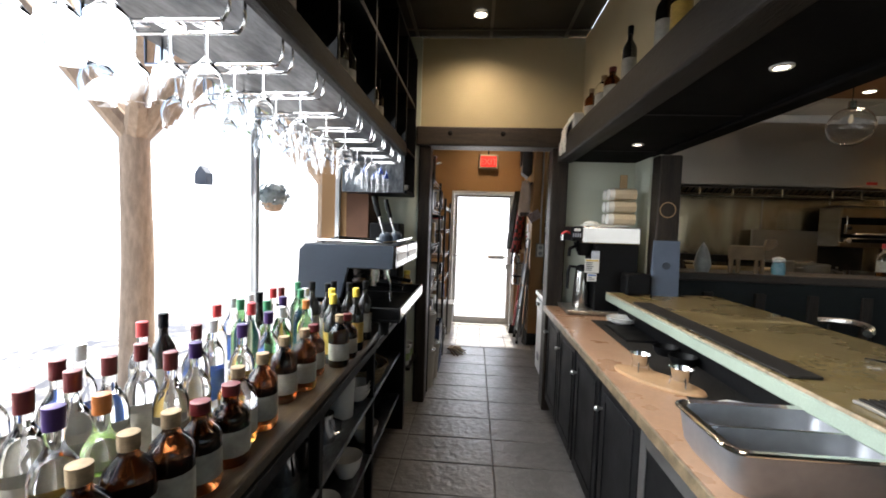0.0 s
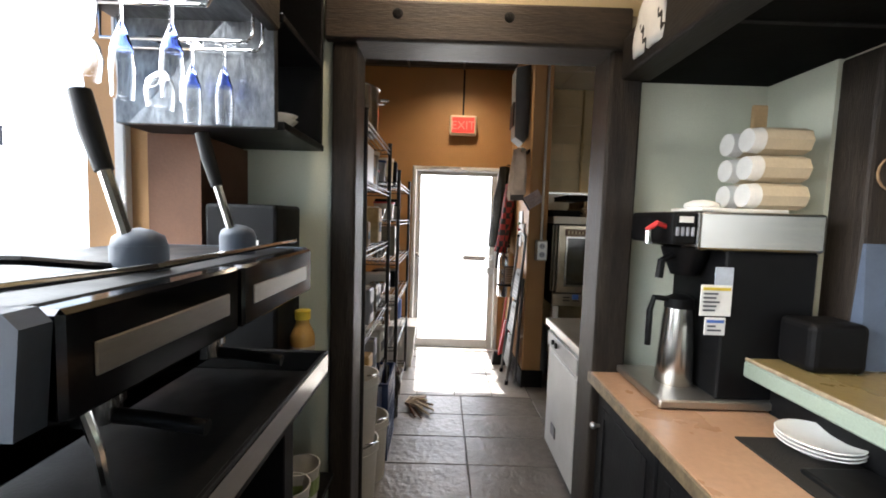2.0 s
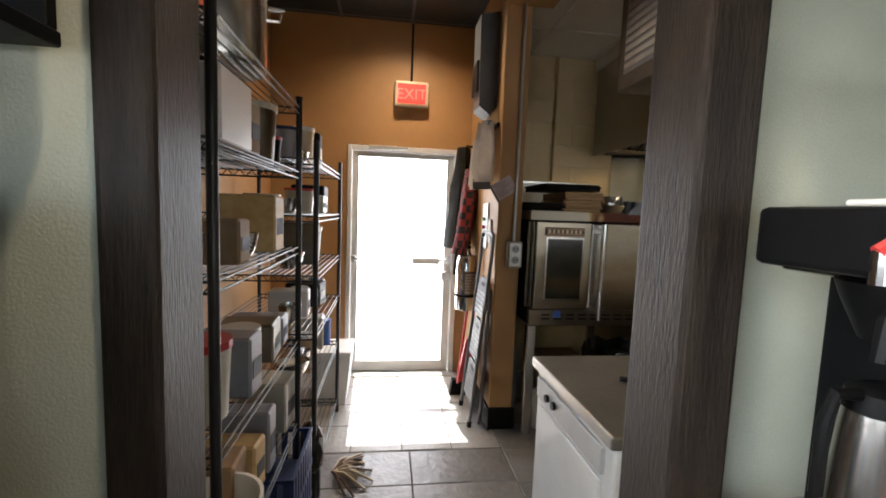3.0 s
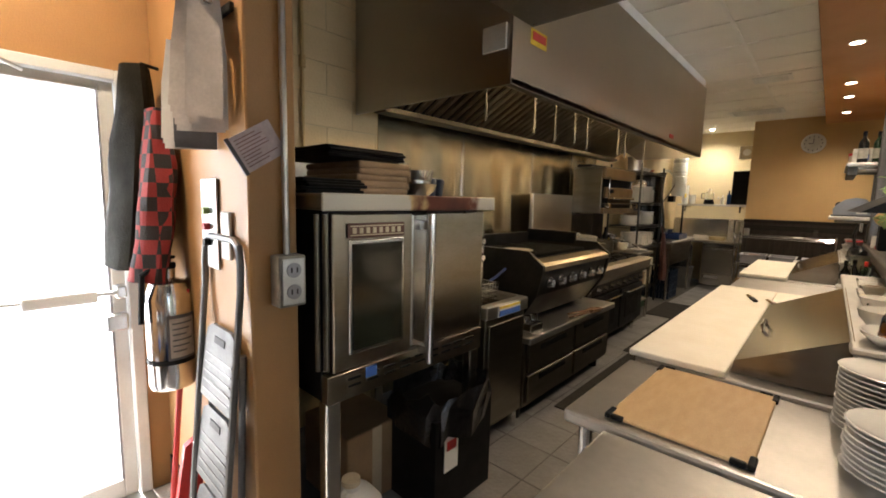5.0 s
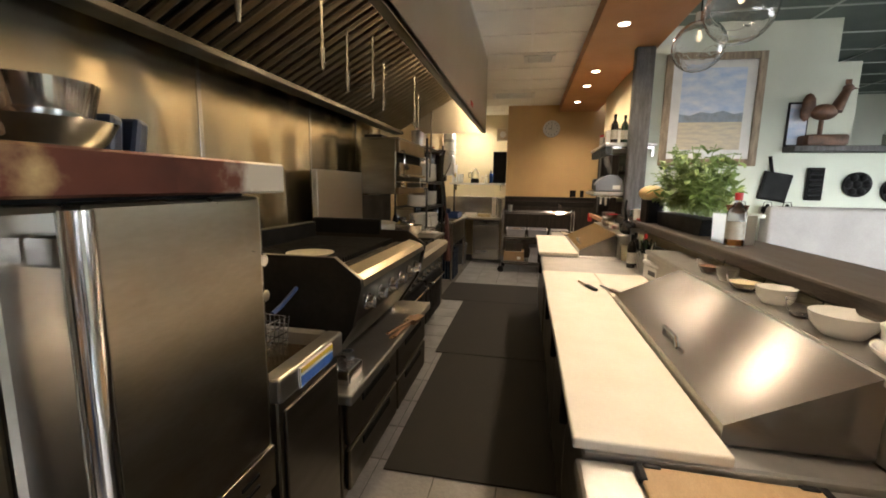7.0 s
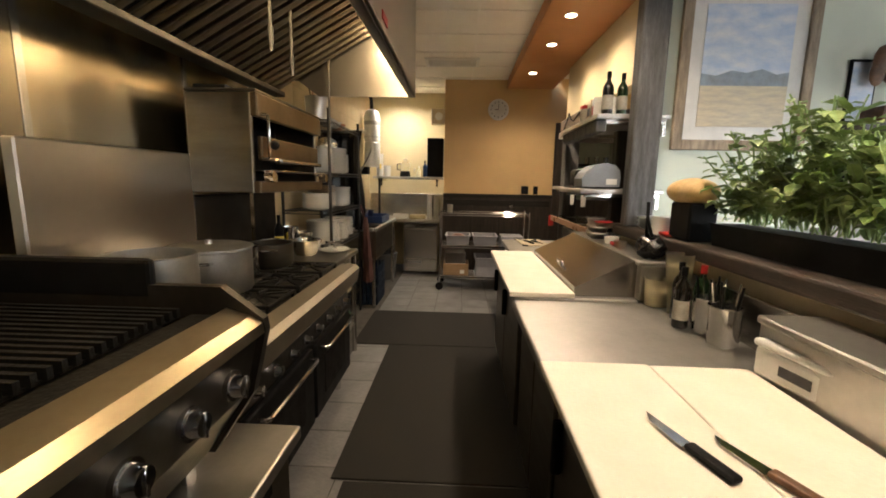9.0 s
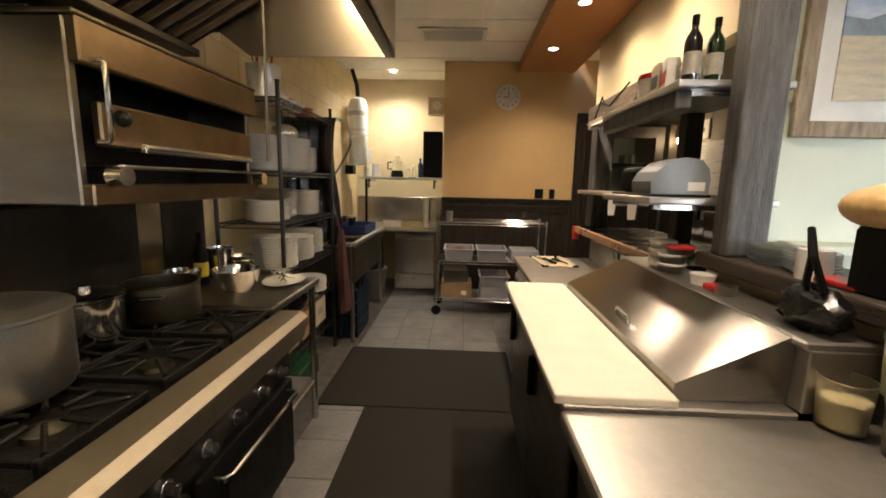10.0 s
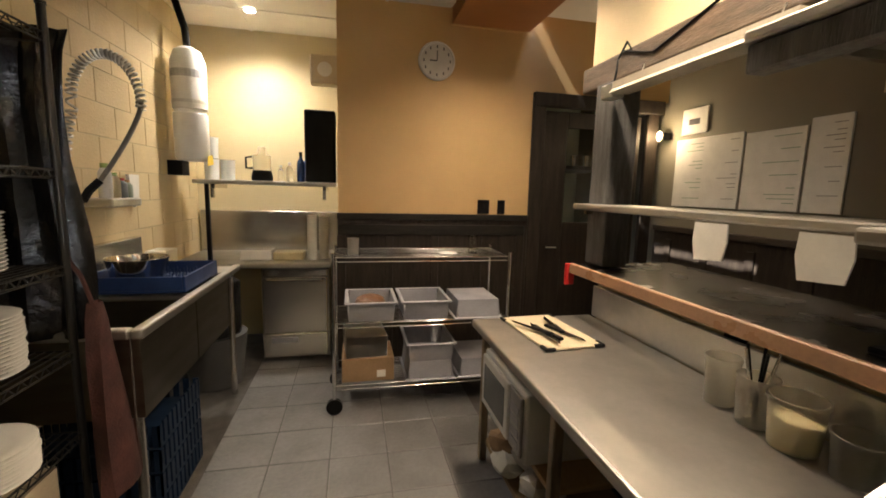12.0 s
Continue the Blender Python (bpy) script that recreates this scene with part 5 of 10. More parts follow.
prep_fridge(1.97, 4.02, 2.06, 3.34, 3, "refrigerated steel prep table with white board and closed lid")
prep_fridge(4.90, 6.27, 4.95, 6.21, 2, "second refrigerated prep table with white board and closed lid")
o = (3.70, 3.79, 0.917)
wb = tagged(B(o).box(3.38, 3.64, 0.9165, 4.015, 3.953, 0.945, 0.005, 2).put("cutting_board", POLY), "white plastic cutting board beside the lid", "cutting board")
wb.location = o
knife(3.58, 4.05, 0.946, 18, "paring knife with a black handle on the white board", BLACK, 0.14)
knife(3.50, 3.93, 0.946, 22, "paring knife with a brown handle on the white board", ROOSTER, 0.13)

# Middle steel table
tab2, _ = steel_unit("steel_table", "worn stainless steel table between the prep fridges", "table", 4.03, 4.89, 3.42, 4.29, 0.905)
o = (4.46, 3.855, 0)
B(o).box(4.03, 3.42, 0.905, 4.89, 3.44, 1.10, 0.004).put("backsplash", STEEL, tab2)
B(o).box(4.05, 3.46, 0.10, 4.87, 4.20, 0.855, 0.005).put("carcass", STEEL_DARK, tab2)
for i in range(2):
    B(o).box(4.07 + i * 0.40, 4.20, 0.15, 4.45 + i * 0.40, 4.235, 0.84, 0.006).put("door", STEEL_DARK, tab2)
for x in (4.1, 4.82):
    B(o).cyl((x, 4.12, 0), (x, 4.12, 0.10), 0.03, 12).cyl((x, 3.55, 0), (x, 3.55, 0.10), 0.03, 12).put("caster", BLACK, tab2)

# Low end table with microwave
o = (7.02, 3.76, 0)
end = thing("steel_table", "low stainless steel end table with a microwave shelf", "table", o)
B(o).box(6.30, 3.30, 0.77, 7.96, 4.05, 0.815, 0.012, 2).put("top", STEEL_FLAT, end)
B(o).box(6.30, 3.28, 0.815, 7.94, 3.30, 1.0, 0.004).put("backsplash", STEEL_FLAT, end)
B(o).box(7.05, 3.50, 0.10, 7.86, 3.98, 0.13, 0.004).put("undershelf", mat("raw_plywood", (0.40, 0.27, 0.14), 0.7, 0, 0.15, 5, 0.1), end)
B(o).box(7.05, 3.50, 0.38, 7.86, 3.98, 0.405, 0.004).put("undershelf", MAPLE, end)
for x in (6.35, 7.02, 7.86):
    for y in (3.42, 3.99):
        B(o).box(x - 0.02, y - 0.02, 0, x + 0.02, y + 0.02, 0.77, 0.004).put("leg", LIGHTWOOD if x > 7 else STEEL, end)
o = (7.46, 3.80, 0.406)
mw = thing("microwave_oven", "white microwave oven under the end table", "microwave", o)
B(o).box(7.20, 3.52, 0.408, 7.75, 4.03, 0.72, 0.012, 2).put("case", WHITE, mw)
B(o).box(7.36, 4.03, 0.43, 7.73, 4.05, 0.70, 0.008, 2).put("door", WHITE, mw)
B(o).box(7.40, 4.05, 0.47, 7.69, 4.053, 0.66, 0.004).put("window", mat("grey_window", (0.20, 0.21, 0.21), 0.2, 0, 0.1, 8, 0), mw)
B(o).box(7.22, 4.03, 0.43, 7.35, 4.045, 0.70, 0.006).put("panel", mat("grey_panel", (0.36, 0.36, 0.36), 0.4, 0, 0.1, 8, 0), mw)
for i in range(4):
    B(o).box(7.24, 4.045, 0.46 + i * 0.05, 7.33, 4.049, 0.495 + i * 0.05, 0.003).put("button", GREYTUB, mw)
bag = thing("foil_bags", "crumpled foil and plastic bags on the lower shelf", "bags", (7.45, 3.9, 0.131))
rr = random.Random(3)
for i in range(7):
    b = B().ball((rr.uniform(-0.25, 0.25), rr.uniform(-0.1, 0.08), 0.06 + rr.uniform(0, 0.08)), 0.08, 1.2, 1, 0.8, 2)
    for v in b.bm.verts:
        v.co += Vector((rr.uniform(-1, 1), rr.uniform(-1, 1), rr.uniform(-1, 1))) * 0.014
    b.put("bag", (ALU, CARD, PAPER)[i % 3], bag)
cutting_board(7.42, 3.56, 7.93, 3.87, 0.818, "pale cutting board with knives on the end table", mat("pale_board", (0.62, 0.53, 0.36), 0.5, 0, 0.08, 6, 0.1), 4)
for i, (x, y, a) in enumerate(((7.62, 3.74, 12), (7.60, 3.68, 20), (7.70, 3.66, -4), (7.58, 3.79, 5), (7.66, 3.80, 28))):
    knife(x, y, 0.831 + 0.003 * i, a + 180 * (i % 2), "knife lying across the cutting board", BLACK, 0.16)

# The pass: ledge, over-shelves, heat lamp
o = (6.9, 3.2, 0)
pas = thing("pass_counter", "dark topped service pass with a wooden front edge", "counter", o)
B(o).box(5.98, 3.17, 0, 7.95, 3.26, 1.08).put("base_wall", mat("pass_cream", (0.50, 0.42, 0.28), 0.6, 0, 0.06, 3, 0.1), pas)
B(o).box(5.98, 2.75, 1.08, 7.96, 3.43, 1.13, 0.006).put("top", mat("dark_pass_top", (0.05, 0.045, 0.042), 0.25, 0, 0.15, 5, 0.04), pas)
B(o).box(5.98, 3.43, 1.075, 7.96, 3.455, 1.135, 0.005).put("edge_strip", COPPER, pas)
B(o).box(6.95, 3.26, 0.98, 7.05, 3.272, 1.055, 0.003).put("outlet", BLACK, pas, "black outlet plate")


def overshelf(z, x0, x1, y0, y1, label):
    o = ((x0 + x1) / 2, (y0 + y1) / 2, z)
    t = thing("wall_shelf", label, "shelf", o)
    B(o).box(x0, y0, z - 0.035, x1, y1, z, 0.008, 2).put("board", STEEL_FLAT, t)
    for x in (x0 + 0.06, x1 - 0.06):
        B(o).box(x - 0.015, y0 + 0.01, z - 0.14, x + 0.015, y0 + 0.03, z - 0.035).box(x - 0.012, y0 + 0.03, z - 0.06, x + 0.012, y1 - 0.05, z - 0.035).put("bracket", STEEL, t)
    return t


overshelf(1.49, 6.36, 7.98, 3.16, 3.45, "stainless steel shelf over the pass")
overshelf(1.49, 5.72, 6.355, 3.16, 3.74, "deep pale steel shelf carrying the countertop oven")
up_ = overshelf(2.0, 5.72, 6.74, 3.16, 3.66, "stainless steel upper shelf at the rough post")
B((6.23, 3.41, 2.0)).box(5.76, 3.575, 1.885, 6.74, 3.645, 1.964, 0.006).put("fascia", GREYWOOD, up_, "dark weathered timber fascia")
setting("beam_pass", "rough brown timber header over the pass", "beam", B().box(6.76, 3.19, 2.14, 8.12, 3.36, 2.28, 0.012, 2), mat("rough_brown_timber", (0.17, 0.115, 0.07), 0.65, 0, 0.3, 4, 0.5, 26, (1, 8, 8), second=(0.09, 0.062, 0.04)))
setting("post_shelf", "dark timber post carrying the shelves", "post", B().box(6.36, 3.18, 1.14, 6.46, 3.28, 2.14, 0.008), DARKWOOD)
o = (7.15, 3.42, 2.0)
hl = thing("heat_lamp", "long white strip heat lamp under the timber header", "heat lamp", o)
B(o).prism([(3.385, 2.10), (3.385, 2.065), (3.365, 2.045), (3.475, 2.045), (3.455, 2.065), (3.455, 2.10)], "x", 6.76, 7.66).put("housing", mat("pale_lamp_housing", (0.50, 0.45, 0.36), 0.6, 0.2, 0.1, 6, 0.04), hl)
B(o).box(7.66, 3.385, 2.03, 7.76, 3.455, 2.10, 0.005).put("switch_box", ALU, hl)
B(o).cyl((7.76, 3.42, 2.06), (7.785, 3.42, 2.06), 0.018, 12).put("knob", BLACK, hl)
B(o).tube([(7.71, 3.42, 2.09), (7.72, 3.40, 2.17), (7.76, 3.37, 2.24), (7.70, 3.365, 2.31), (7.66, 3.365, 2.26), (7.72, 3.365, 2.27), (7.50, 3.365, 2.20), (7.1, 3.362, 2.30)], 0.006, 6).put("cord", BLACK, hl)
for x in (6.85, 7.5):
    B(o).cyl((x, 3.42, 2.09), (x, 3.40, 2.145), 0.005, 6).put("hanger", CHROME, hl)

# Toaster, dispensers and things on the shelves
o = (6.00, 3.58, 1.491)
ts_ = thing("countertop_oven", "grey domed countertop pizza oven on the steel shelf", "oven", o)
B(o).prism([(3.45, 1.503), (3.71, 1.503), (3.715, 1.56), (3.69, 1.605), (3.63, 1.655), (3.56, 1.672), (3.49, 1.66), (3.455, 1.62), (3.445, 1.57)], "x", 5.77, 5.99).put("dome", TOASTER, ts_)
B(o).box(5.992, 3.46, 1.5035, 6.20, 3.70, 1.635, 0.03, 3).put("rear_housing", BLACK, ts_, "black housing")
B(o).box(5.76, 3.44, 1.491, 6.24, 3.725, 1.503, 0.004).put("base_tray", BLACK, ts_)
B(o).box(5.7665, 3.47, 1.52, 5.7695, 3.545, 1.56).put("sticker", PAPER, ts_)


def bottle(x, y, z, r, h, material, cap, label_mat=None, label="glass bottle", neck=0.36, shoulder=0.62, group="", fill=None, cat="bottle", segs=14, rz=0):
    o = (x, y, z)
    t = thing("bottle", label, cat, o, rz, group)
    rn = r * neck
    hs = h * shoulder
    B().lathe([(0, 0), (r * 0.92, 0), (r, 0.008), (r, hs), (r * 0.86, hs + h * 0.07), (rn * 1.1, hs + h * 0.17), (rn, hs + h * 0.2), (rn, h * 0.93), (0, h * 0.93)], segs).put("glass_body", material, t, smooth=True)
    B().lathe([(rn * 1.12, h * 0.86), (rn * 1.16, h * 0.995), (rn * 0.9, h), (0, h)], segs).put("cap", cap, t, smooth=True)
    if label_mat:
        B().lathe([(r * 1.012, h * 0.14), (r * 1.012, h * 0.46)], segs).put("paper_label", label_mat, t, smooth=True)
    if fill:
        B().lathe([(0, 0.006), (r * 0.9, 0.006), (r * 0.94, 0.012), (r * 0.94, hs * 0.72), (0, hs * 0.72)], segs).put("drink", fill, t, smooth=True)
    return t


DARKGLASS = mat("dark_bottle_glass", (0.012, 0.010, 0.008), 0.08, 0, 0.1, 6, 0, spec=0.7)
DARKGREEN = mat("dark_green_bottle_glass", (0.012, 0.035, 0.012), 0.08, 0, 0.1, 6, 0, spec=0.7)
LBL_W = mat("cream_bottle_label", (0.46, 0.43, 0.36), 0.6, 0, 0.12, 25, 0.03)
bottle(5.84, 3.555, 2.001, 0.038, 0.30, DARKGLASS, BLACK, LBL_W, "dark wine bottle with cream label on the upper shelf")
bottle(5.84, 3.455, 2.001, 0.036, 0.29, DARKGREEN, BLACK, LBL_W, "green wine bottle on the upper shelf")
jr = thing("snack_jar", "round plastic jar with a red lid on the upper shelf", "jar", (6.19, 3.575, 2.001))
B().lathe([(0, 0), (0.065, 0), (0.07, 0.02), (0.07, 0.10), (0, 0.10)], 20).put("body", FROST, jr, smooth=True)
B().cyl((0, 0, 0.10), (0, 0, 0.125), 0.073, 24).put("lid", RED, jr)
for i, (x, c) in enumerate(((5.97, PAPER), (6.07, CREAMBOX), (6.08, RED), (5.96, PAPER))):
    p = thing("food_packet", "printed food packet standing on the upper shelf", "packet", (x, 3.585 - 0.10 * (i // 2), 2.001), 8 * i - 10, "shelf packets")
    B().prism([(-0.045, 0), (0.045, 0), (0.05, 0.11), (0.03, 0.15), (-0.03, 0.15), (-0.05, 0.11)], "y", -0.03, 0.03).put("packet", c, p)
    B().box(-0.035, -0.0325, 0.03, 0.035, -0.0305, 0.09).put("print", (RED, INK, PAPER, BLUELBL)[i], p)
    B().box(-0.035, 0.0305, 0.03, 0.035, 0.0325, 0.09).put("print", (RED, INK, PAPER, BLUELBL)[i], p)
tg = thing("ticket_strips", "white order ticket slips hanging from the shelf", "tickets", (6.8, 3.46, 1.45))
for x in (-0.20, 0.18):
    B().prism([(x - 0.07, 0), (x + 0.07, 0), (x + 0.075, -0.07), (x + 0.06, -0.14), (x - 0.06, -0.13), (x - 0.075, -0.06)], "y", -0.006, 0.0).put("slip", PAPER, tg)
rd = thing("red_tag", "red plastic tag hanging at the pass end", "tag", (7.985, 3.44, 1.0))
B().box(-0.012, -0.03, 0, 0.006, 0.03, 0.13, 0.004).put("tag", RED, rd)


# Plastic deli tubs and steel inserts on the prep line
def tub(x, y, z, r, h, label, fill=None, lid=None, material=None, group="deli tubs", cat="container"):
    t = thing("deli_tub", label, cat, (x, y, z), group=group)
    B().lathe([(0, 0), (r * 0.86, 0), (r, h * 0.93), (r * 1.05, h * 0.93), (r * 1.05, h), (r * 0.97, h), (r * 0.83, 0.005), (0, 0.005)], 24).put("tub", material or FROST, t, smooth=True)
    if fill:
        B().lathe([(0, 0.006), (r * 0.83, 0.006), (r * 0.92, h * 0.6), (0, h * 0.62)], 20).put("contents", fill, t, smooth=True)
    if lid:
        B().lathe([(r * 1.08, h), (r * 1.08, h + 0.008), (r * 0.9, h + 0.01), (0, h + 0.008)], 24).put("lid", lid, t, smooth=True)
    return t


BUTTER = mat("pale_yellow_sauce", (0.66, 0.58, 0.36), 0.4, 0, 0.1, 8, 0.05)
tub(4.86, 3.55, 0.906, 0.062, 0.14, "clear deli tub half full of pale sauce", BUTTER, None, TUBCLEAR)
tub(4.72, 3.50, 0.906, 0.062, 0.145, "clear deli tub of pale sauce", BUTTER, None, TUBCLEAR)
tub(4.74, 3.51, 1.052, 0.062, 0.145, "clear deli tub stacked on another", BUTTER, None, TUBCLEAR)
for i, (x, y) in enumerate(((4.64, 3.55), (4.57, 3.49), (4.52, 3.60))):
    bottle(x, y, 0.906, 0.033, 0.27, (DARKGLASS, DARKGREEN, DARKGLASS)[i], (BLACK, RED, BLACK)[i], LBL_W if i else None, "dark oil bottle on the steel table", group="oil bottles")
for i, (x, y) in enumerate(((4.46, 3.52), (4.33, 3.53))):
    c = thing("utensil_crock", "steel bain-marie insert holding utensils", "utensils", (x, y, 0.906), group="utensil crocks")
    B().lathe([(0, 0), (0.055, 0), (0.06, 0.15), (0.066, 0.155), (0.057, 0.155), (0.052, 0.006), (0, 0.006)], 24).put("insert", CHROME, c, smooth=True)
    for k in range(5):
        a = k * 1.3 + i
        B().tube([(0.02 * math.cos(a), 0.02 * math.sin(a), 0.01), (0.055 * math.cos(a), 0.055 * math.sin(a), 0.24)], 0.005, 6).put("utensil", (CHROME, BLACK, IRON)[k % 3], c)
lb = thing("plastic_lidded_box", "white plastic lidded box by the prep lid", "box", (3.86, 3.56, 0.947), 8)
B().box(-0.14, -0.07, 0, 0.14, 0.07, 0.09, 0.012, 2).put("box", WHITE, lb)
B().box(-0.145, -0.075, 0.09, 0.145, 0.075, 0.115, 0.01, 2).put("lid", WHITE, lb)
B().box(-0.05, 0.0705, 0.03, 0.05, 0.072, 0.06).put("print", INK, lb)

# Bowls along the rear shelf of the first prep fridge
for i, (x, r, h, mt, fl, lab) in enumerate(((3.26, 0.06, 0.07, CLEAR, ROOSTER, "glass bowl of brown seasoning"), (3.08, 0.045, 0.06, TUBCLEAR, None, "clear small plastic cup"), (2.92, 0.07, 0.06, CLEAR, BUTTER, "glass bowl of yellow relish"),
                                          (2.70, 0.065, 0.06, CHINA, None, "white china bowl"), (2.54, 0.05, 0.055, CLEAR, None, "small clear glass bowl"), (2.36, 0.085, 0.065, CHINA, None, "wide white china bowl"))):
    o = (x, 3.53, 1.126)
    t = thing("condiment_bowl", lab + " on the prep table shelf", "bowl", o, group="condiment bowls")
    B().lathe([(0, 0), (r * 0.6, 0), (r * 0.9, h * 0.5), (r, h), (r - 0.004, h), (r * 0.85, h * 0.5), (r * 0.55, 0.006), (0, 0.006)], 24).put("bowl", mt, t, smooth=True)
    if fl:
        B().lathe([(0, 0.008), (r * 0.55, 0.008), (r * 0.82, h * 0.5), (0, h * 0.55)], 20).put("contents", fl, t, smooth=True)
bd = thing("oval_dish", "white oval dish with a cup and an oil carafe", "dish", (2.10, 3.53, 1.126))
B().lathe([(0, 0), (0.07, 0), (0.11, 0.03), (0.115, 0.04), (0.108, 0.04), (0.07, 0.006), (0, 0.006)], 28, squash=0.75).put("dish", CHINA, bd, smooth=True)
cf = thing("oil_carafe", "glass carafe half full of olive oil", "carafe", (2.05, 3.52, 1.134))
B().lathe([(0, 0), (0.05, 0), (0.055, 0.03), (0.05, 0.09), (0.022, 0.15), (0.02, 0.20), (0.026, 0.21), (0, 0.21)], 20).put("body", CLEAR, cf, smooth=True)
B().lathe([(0, 0.004), (0.048, 0.004), (0.05, 0.03), (0.048, 0.08), (0, 0.082)], 18).put("oil", AMBER, cf, smooth=True)
B().cyl((0, 0, 0.205), (0, 0, 0.225), 0.018, 14).put("stopper", BLACK, cf)
tub(2.20, 3.50, 1.126, 0.045, 0.07, "white plastic ramekin on the shelf", None, WHITE, WHITE)
# tubs behind the second lid
for i, (x, y, z) in enumerate(((5.98, 3.53, 1.126), (5.98, 3.53, 1.172), (5.98, 3.53, 1.218), (5.83, 3.55, 1.126), (5.83, 3.55, 1.172))):
    tub(x, y, z, 0.062, 0.036, "stacked flat deli tub with a clear lid", None, WHITE, TUBCLEAR, "flat tubs")
tub(5.80, 3.53, 1.218, 0.06, 0.03, "flat deli tub with a red lid", None, RED, TUBCLEAR, "flat tubs")
tub(5.58, 3.54, 1.126, 0.05, 0.045, "small white tub on the prep shelf", None, None, CHINA, "flat tubs")
tub(5.40, 3.55, 1.126, 0.04, 0.04, "small clear tub on the prep shelf", None, None, TUBCLEAR, "flat tubs")
rp = thing("red_sauce_packet", "small red packet on the prep shelf", "packet", (5.48, 3.56, 1.126))
B().box(-0.03, -0.02, 0, 0.03, 0.02, 0.025, 0.008, 2).put("packet", RED, rp)
# measuring jugs on the end table
for i, (x, y, r, h, f_) in enumerate(((6.88, 3.44, 0.055, 0.17, None), (6.74, 3.45, 0.058, 0.16, None), (6.61, 3.455, 0.072, 0.155, BUTTER), (6.46, 3.44, 0.06, 0.12, None))):
    t = tub(x, y, 0.818, r, h, "translucent measuring jug on the end table", f_, None, TUBCLEAR, "measuring jugs", "jug")
    if i == 1:
        for k in range(5):
            B().tube([(0, 0, 0.02), (0.05 * math.cos(k * 1.3), 0.05 * math.sin(k * 1.3), 0.25)], 0.005, 6).put("utensil", STEEL if k % 2 else BLACK, t)
nb = thing("black_tray", "black tray with folded napkins on the pass", "tray", (6.42, 3.25, 1.131))
B().box(-0.12, -0.1, 0, 0.12, 0.1, 0.02, 0.006).put("tray", BLACK, nb)
for i in range(5):
    B().box(-0.09, -0.07, 0.021 + i * 0.009, 0.02, 0.06, 0.029 + i * 0.009, 0.003).put("napkin", PAPER, nb)

# Ledge: basil planter, bowls, bottle, bread, plastic plates
o = (4.20, 3.28, 1.241)
bas = thing("basil_planter", "bushy basil plant in a black trough on the ledge", "plant", o)
B(o).prism([(3.90, 1.241), (4.76, 1.241), (4.79, 1.345), (3.87, 1.345)], "y", 3.20, 3.36).put("trough", BLACK, bas)
rr = random.Random(11)
lf = bmesh.new()
st = B(o)
for i in range(120):
    bx_, by_ = 4.32 + rr.uniform(-0.44, 0.44), 3.28 + rr.uniform(-0.06, 0.06)
    tx, ty = bx_ + rr.uniform(-0.16, 0.16), by_ + rr.uniform(-0.17, 0.17)
    tz = 1.40 + rr.uniform(0.08, 0.46) * (1 - 0.35 * abs(tx - 4.32) / 0.6)
    st.tube([(bx_, by_, 1.36), ((bx_ + tx) / 2, (by_ + ty) / 2, 1.36 + (tz - 1.36) * 0.6), (tx, ty, tz)], 0.003, 4)
    for k in range(15):
        f = rr.uniform(0.3, 1.0)
        c = Vector((bx_ + (tx - bx_) * f, by_ + (ty - by_) * f, 1.36 + (tz - 1.36) * f)) - Vector(o)
        d = Vector((rr.uniform(-1, 1), rr.uniform(-1, 1), rr.uniform(-0.45, 0.4))).normalized()
        s = d.cross(Vector((0, 0, 1))).normalized()
        n_ = s.cross(d)
        L = rr.uniform(0.034, 0.072)
        w = L * 0.36
        mid = [lf.verts.new(c + d * (L * a) + n_ * (L * h_)) for a, h_ in ((0.0, 0.0), (0.35, -0.06), (0.7, -0.07), (1.0, -0.16))]
        for q in (-1, 1):
            side = [lf.verts.new(c + d * (L * a) + s * (q * w * b_) + n_ * (L * 0.06)) for a, b_ in ((0.16, 0.7), (0.42, 1.0), (0.74, 0.72))]
            for quad in ((mid[0], side[0], side[1], mid[1]), (mid[1], side[1], side[2], mid[2]), (mid[2], side[2], mid[3])):
                lf.faces.new(quad)
tagged(st.put("stem", LEAF, bas), kind="stuff")
me = bpy.data.meshes.new("leaves")
lf.to_mesh(me)
lf.free()
me.materials.append(LEAF)
ob = tagged(new("leaf", me), kind="stuff")
ob.parent = bas
bx2 = thing("plastic_box", "translucent plastic box of brown sugar on the ledge", "container", (3.60, 3.30, 1.241), 4)
B().prism([(-0.08, 0), (0.08, 0), (0.09, 0.16), (-0.09, 0.16)], "y", -0.07, 0.07).put("box", TUBCLEAR, bx2)
bowl("copper_bowl", "small copper bowl on the plastic box", 3.58, 3.30, 1.402, 0.055, 0.05, mat("copper_metal", (0.60, 0.30, 0.16), 0.25, 1, 0.1, 8, 0))
bottle(3.44, 3.36, 1.241, 0.045, 0.28, CLEAR, RED, LBL_W, "clear liquor bottle with a red wax cap on the ledge", fill=AMBER)
br = thing("bread_loaf", "golden crusty bread loaf on a black stand", "bread", (4.95, 3.36, 1.241))
B().box(-0.10, -0.07, 0, 0.10, 0.07, 0.195, 0.01).put("stand", BLACK, br)
b = B().ball((0.03, 0, 0.25), 0.13, 1.4, 0.8, 0.55, 3)
b.put("loaf", BREAD, br, smooth=True)
tw = thing("black_cloth", "crumpled black cloth and tongs on the prep shelf", "cloth", (5.02, 3.53, 1.126))
b = B().ball((0, 0, 0.06), 0.10, 1.1, 0.62, 0.7, 3)
rr = random.Random(2)
for v in b.bm.verts:
    v.co += Vector((rr.uniform(-1, 1), rr.uniform(-1, 1), rr.uniform(-1, 1))) * 0.012
